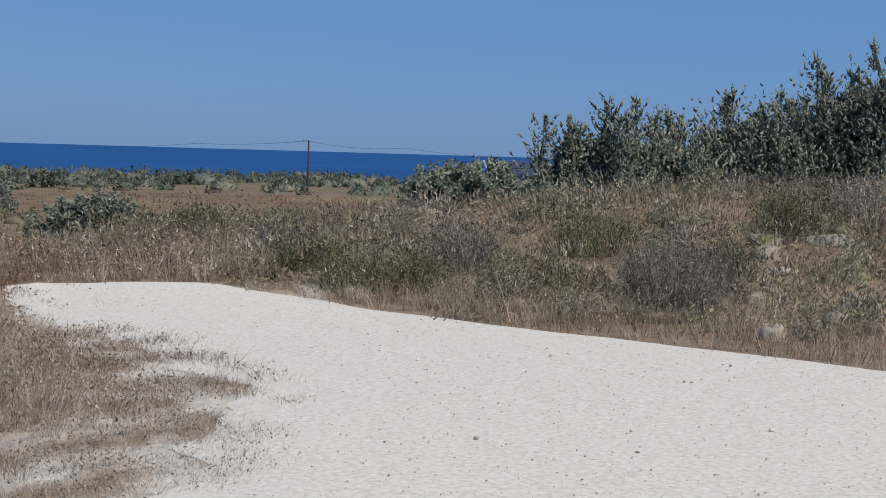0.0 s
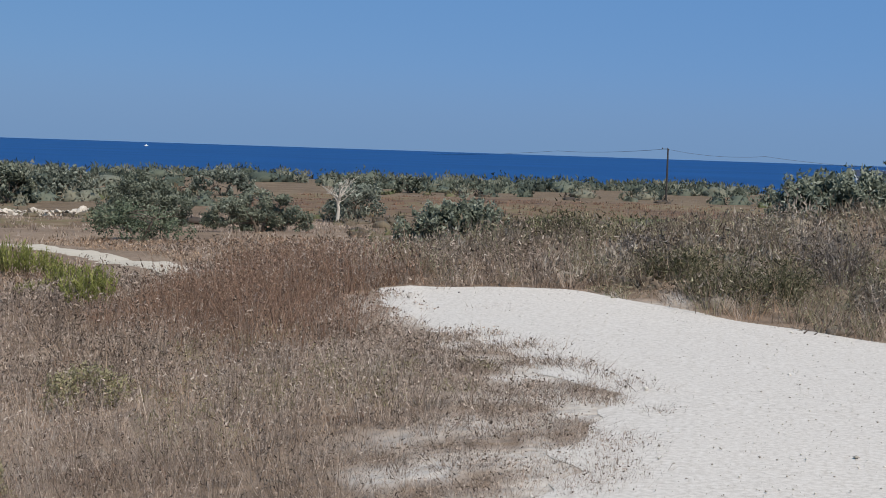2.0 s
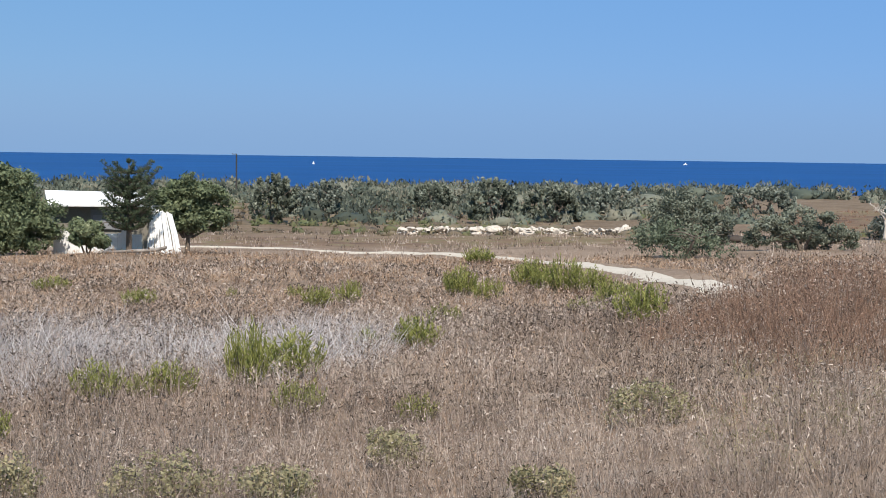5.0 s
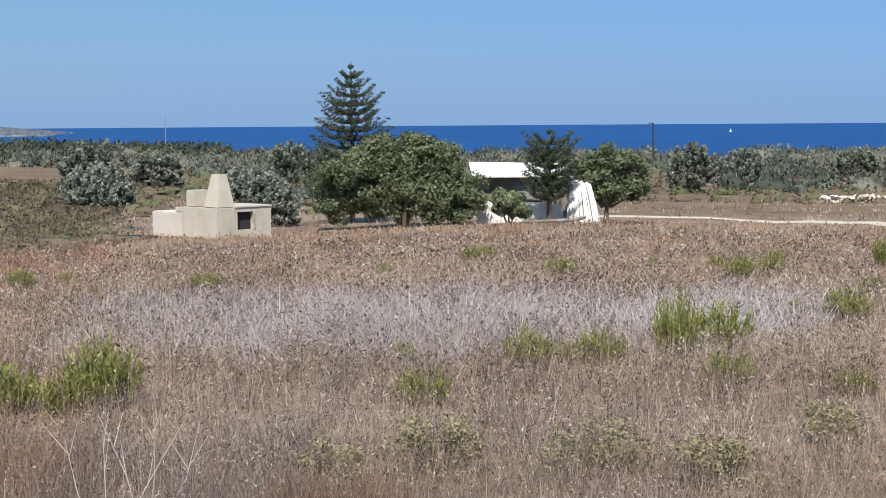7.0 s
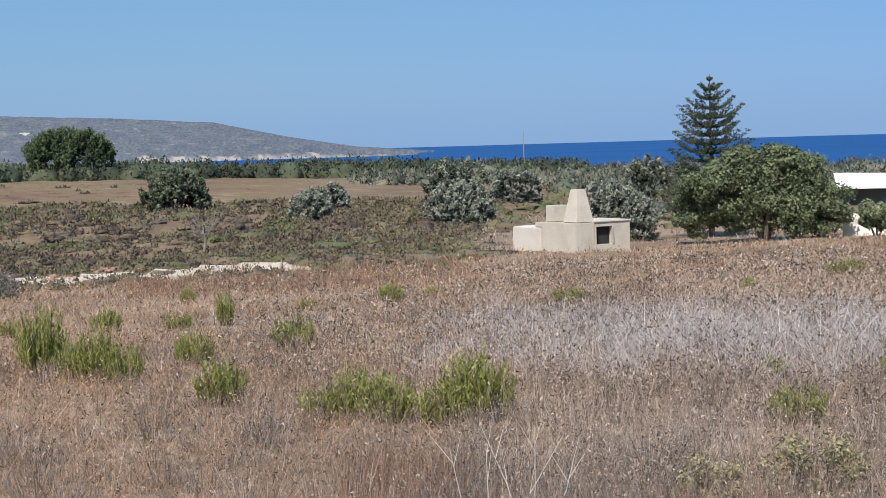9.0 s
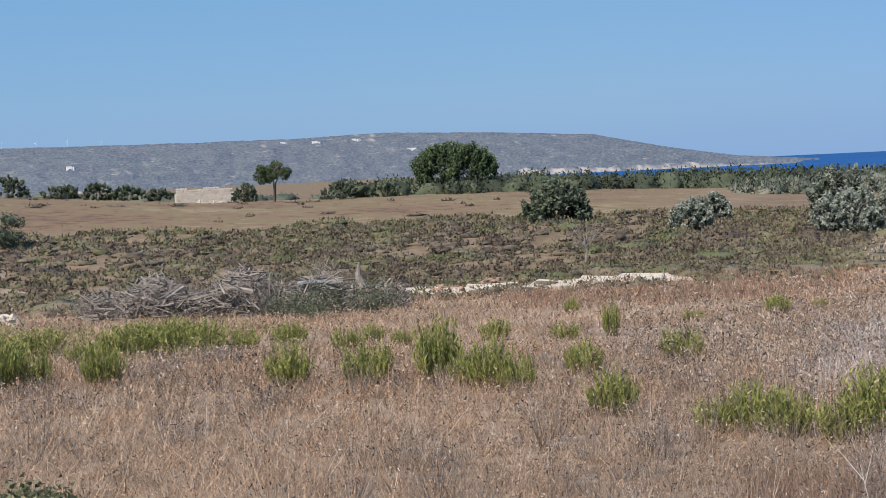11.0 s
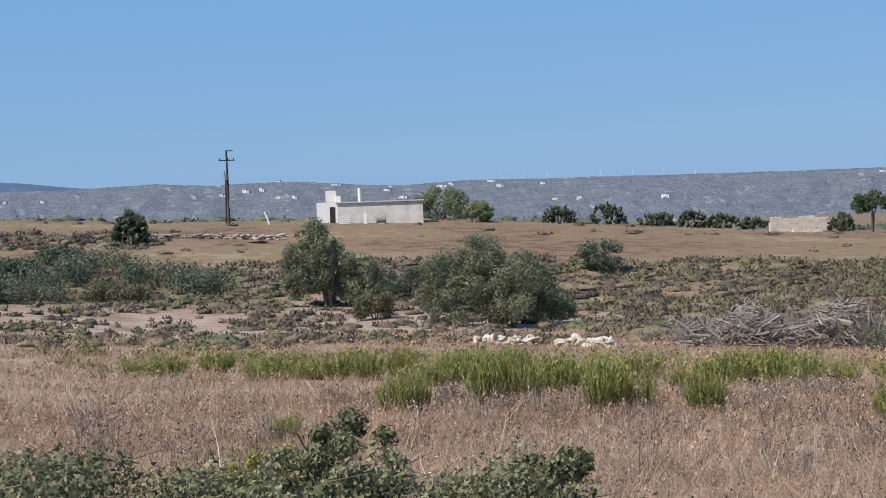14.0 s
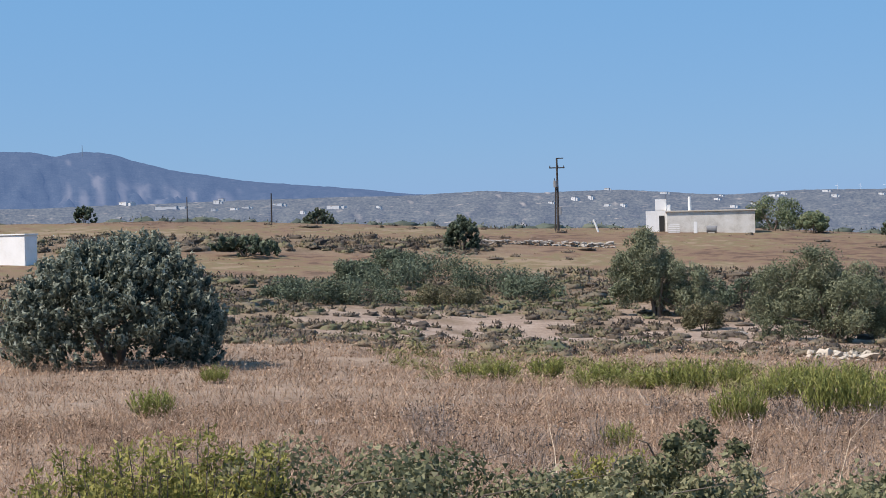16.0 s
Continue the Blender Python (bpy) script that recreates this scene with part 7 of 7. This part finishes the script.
def mounds(name, label, mat, count, a0, a1, d0, d1, radius, height, seed, keep=None, power=1.0, rings=4, segs=9, per=26, leaf=0.0011, tone=(0.0, 1.0), rough=0.2, inner=0.86, thin=0.35):
    """Low rounded shrubs: a knobbly domed body each, clad in small leaves and twigs."""
    r = np.random.default_rng(seed)
    pos, ad = scatter(r, count, a0, a1, d0, d1, keep, power)
    n = len(pos)
    s = 0.45 + 1.0 * r.random(n) ** 1.6
    rx, ry, rz = radius * s * (0.75 + 0.5 * r.random(n)), radius * s * (0.75 + 0.5 * r.random(n)), height * (0.45 + 0.35 * s) * (0.7 + 0.5 * r.random(n))
    turn = r.random(n) * 6.283
    patch = waves(ad[:, 0], ad[:, 1], 0.055, seed) - 0.5
    hue = np.clip(tone[0] + (tone[1] - tone[0]) * np.clip(r.random(n) + 0.7 * patch, 0, 1), 0, 1)
    th = np.repeat(np.linspace(-0.12, 1.38, rings + 1), segs)
    ph = np.tile(np.arange(segs) * 2 * math.pi / segs, rings + 1)
    m = (rings + 1) * segs
    k = 1 + rough * r.normal(size=(n, m))
    ux, uy, uz = np.cos(th) ** 0.8 * np.cos(ph) * k, np.cos(th) ** 0.8 * np.sin(ph) * k, np.sin(th) * (0.5 + 0.5 * k)
    x, y = ux * rx[:, None] * inner, uy * ry[:, None] * inner
    uz = np.where(uz > 0, uz * inner, uz)
    c, w = np.cos(turn)[:, None], np.sin(turn)[:, None]
    body = np.stack([pos[:, 0:1] + x * c - y * w, pos[:, 1:2] + x * w + y * c, pos[:, 2:3] + uz * rz[:, None]], 2).reshape(-1, 3)
    q = np.array([(j * segs + i, j * segs + (i + 1) % segs, (j + 1) * segs + (i + 1) % segs, (j + 1) * segs + i) for j in range(rings) for i in range(segs)])
    tri = np.concatenate([q[:, (0, 1, 2)], q[:, (0, 2, 3)], np.array([(rings * segs, rings * segs + i, rings * segs + i + 1) for i in range(1, segs - 1)])])
    faces = (np.arange(n)[:, None, None] * m + tri[None]).reshape(-1, 3)
    tint = np.clip(hue[:, None] + 0.09 * r.normal(size=(n, m)), 0, 1).ravel()
    o = np.repeat(np.arange(n), per)
    e = len(o)
    a, u = r.random(e) * 6.283, r.random(e) ** 1.15
    g = inner + (1.12 - inner) * r.random(e) ** 0.7
    flat = np.sqrt(1 - u * u) * g
    x, y, z = np.cos(a) * flat * rx[o], np.sin(a) * flat * ry[o], u * g * rz[o]
    cc, ww = np.cos(turn)[o], np.sin(turn)[o]
    p = pos[o] + np.stack([x * cc - y * ww, x * ww + y * cc, z], 1)
    up = r.normal(size=(e, 3)) * 0.6 + np.stack([np.cos(a) * flat * 0.7, np.sin(a) * flat * 0.7, u + 0.4], 1)
    up /= np.linalg.norm(up, axis=1)[:, None]
    side = np.cross(up, r.normal(size=(e, 3)))
    side /= np.linalg.norm(side, axis=1)[:, None]
    ln = (leaf * ad[o, 1] * (0.7 + 0.9 * r.random(e)))[:, None]
    v = np.stack([p - side * ln * thin, p + side * ln * thin, p + up * ln * 1.3], 1).reshape(-1, 3)
    tv = np.repeat(np.clip(hue[o] + 0.16 * r.normal(size=e), 0, 1), 3)
    return tagged(arrays(name, np.concatenate([body, v]), np.concatenate([faces, np.arange(e * 3).reshape(-1, 3) + len(body)]), mat, None, np.concatenate([tint, tv])), label, "scrub", kind="stuff")




def coast_zone(a, d):
    return (sample("field", a, d) < 0.3) * ~road_mask(a, d) * (waves(a, d, 0.035, 3) > 0.46)


def rock_zone(a, d):
    return (sample("bare", a, d) > 0.3) * (0.12 + 0.6 * (waves(a, d, 0.5, 44) > 0.56))


def carpet_zone(a, d):
    return (sample("field", a, d) < 0.3) * (1 - ramp(a, 80, 88)) * (waves(a, d, 0.06, 12) > 0.38)


def gully_zone(a, d):
    return bank_zone(a, d) * (1 - 0.9 * sample("bare", a, d)) * (0.25 + 0.75 * (waves(a, d, 0.7, 5) > 0.45))


mounds("bank_scrub", "rounded dry grey-brown shrubs on the road bank", M_DRYSHRUB, 300, -22, 16, 14.8, 34, 0.42, 0.46, 21, gully_zone, 1.4, 3, 7, 190, 0.0026, (0.25, 0.95), 0.2, 0.35, 0.17)
mounds("bank_scrub", "olive and brown heath shrubs on the road bank", M_BANK, 340, -22, 16, 15.5, 42, 0.48, 0.46, 22, gully_zone, 1.3, 3, 7, 180, 0.0024, (0.1, 0.9), 0.2, 0.35, 0.2)
mounds("slope_scrub", "low brown and olive heath across the dip", M_HEATH, 1900, 62, 128, 62, 98, 0.62, 0.42, 23, scrub_zone, 0.6, 3, 7, 38, 0.0012, (0.0, 0.68), 0.3, 0.68, 0.45)
mounds("slope_scrub", "low brown and olive heath across the dip", M_HEATH, 2300, 60, 128, 94, 142, 0.95, 0.5, 24, scrub_zone, 0.6, 3, 7, 30, 0.0012, (0.0, 0.68), 0.3, 0.68, 0.45)
mounds("slope_scrub", "green cushions of scrub across the dip", M_HEATH, 170, 63, 128, 64, 136, 1.5, 0.6, 25, scrub_zone, 0.8, 3, 8, 120, 0.0012, (0.55, 0.9), 0.3, 0.65, 0.5)
mounds("slope_scrub", "dense olive-green scrub carpet across the dip", M_HEATH, 620, 61, 88, 68, 130, 1.5, 0.5, 35, carpet_zone, 0.7, 3, 8, 80, 0.0013, (0.15, 0.8), 0.35, 0.6, 0.42)
mounds("slope_scrub", "small dark cushions on the bare slope", M_HEATH, 700, 90, 119, 63, 106, 0.46, 0.3, 36, rock_zone, 0.7, 3, 7, 16, 0.0010, (0.0, 0.4), 0.22, 0.85, 0.5)
mounds("strip_scrub", "brown scrub strip between the two stubble fields", M_HEATH, 420, 105, 130, 149, 173, 1.1, 0.7, 34, scrub_zone, 0.6, 4, 8, 30, 0.0011, (0.0, 0.6), 0.25, 0.75)
mounds("plain_scrub", "brown and olive scrub on the coastal plain", M_HEATH, 1300, -20, 64, 95, 225, 1.2, 0.8, 26, dense_zone, 0.8, 3, 7, 20, 0.0016, (0.0, 0.9), 0.25, 0.7)
mounds("plain_heath", "brown heath on the coastal plain", M_HEATH, 1100, -20, 64, 34, 120, 0.6, 0.45, 27, heath_zone, 0.8, 3, 7, 24, 0.0012, (0.1, 0.75))
mounds("coast_scrub", "belt of grey-green coastal scrub", M_COAST, 520, -20, 66, 228, 330, 2.8, 2.6, 28, coast_zone, 0.6, 3, 8, 80, 0.0017, (0.0, 1.0), 0.25, 0.65)
mounds("coast_scrub", "belt of grey-green coastal scrub", M_COAST, 620, -20, 67, 325, 455, 4.2, 3.4, 29, coast_zone, 0.3, 3, 8, 70, 0.0015, (0.0, 1.0), 0.25, 0.65)
mounds("middle_scrub", "grey-green scrub between the fields", M_COAST, 620, 22, 66, 112, 235, 2.0, 1.8, 30, coast_zone, 0.6, 3, 8, 80, 0.0018, (0.0, 1.0), 0.25, 0.65)
mounds("olive_grove", "dark green olive grove behind the stubble field", M_GROVE, 420, 57, 80.5, 246, 300, 2.6, 3.3, 31, None, 0.5, 3, 7, 110, 0.0012, (0.0, 0.85), 0.3, 0.7, 0.5)
mounds("far_scrub", "dark scrub beyond the far field", M_COAST, 500, 79, 130, 255, 430, 2.6, 1.7, 32, None, 0.6, 3, 7, 14, 0.0012, (0.0, 0.6))
mounds("hay_rows", "low dark heaps in rows on the stubble", M_HEATH, 60, 72, 120, 145, 220, 0.9, 0.25, 33, stubble_zone, 0.6, 4, 9, 20, 0.0010, (0.05, 0.3))


def gravel(count, seed):
    r = np.random.default_rng(seed)
    pos, ad = scatter(r, count, -20, 16, 5.2, 18.3, lambda a, d: road_mask(a, d), 1.3)
    pos[:, 2] += 0.032
    s = (0.0026 + 0.006 * r.random(len(pos)) ** 4) * (1 + (r.random(len(pos)) < 0.012) * 1.4)
    o = np.array([(1, 0, 0), (-1, 0, 0), (0, 1, 0), (0, -1, 0), (0, 0, 0.7), (0, 0, -0.7)], float)
    v = (pos[:, None, :] + o[None] * s[:, None, None] * (0.7 + 0.6 * r.random((len(pos), 6, 1)))).reshape(-1, 3)
    tri = np.array([(0, 2, 4), (2, 1, 4), (1, 3, 4), (3, 0, 4), (2, 0, 5), (1, 2, 5), (3, 1, 5), (0, 3, 5)])
    f = (np.arange(len(pos))[:, None, None] * 6 + tri[None]).reshape(-1, 3)
    tone = np.where(r.random(len(pos)) < 0.4, 0.1 + r.random(len(pos)) * 0.4, 0.55 + 0.3 * r.random(len(pos)))
    mat = material("road_stones", [(0.16, 0.13, 0.10), (0.34, 0.30, 0.25), (0.62, 0.57, 0.50), (0.74, 0.70, 0.64)], tint=True)
    tagged(arrays("gravel", v, f, mat, None, np.repeat(tone, 6)), "loose stones on the white road", "gravel", kind="stuff")


gravel(7500, 41)
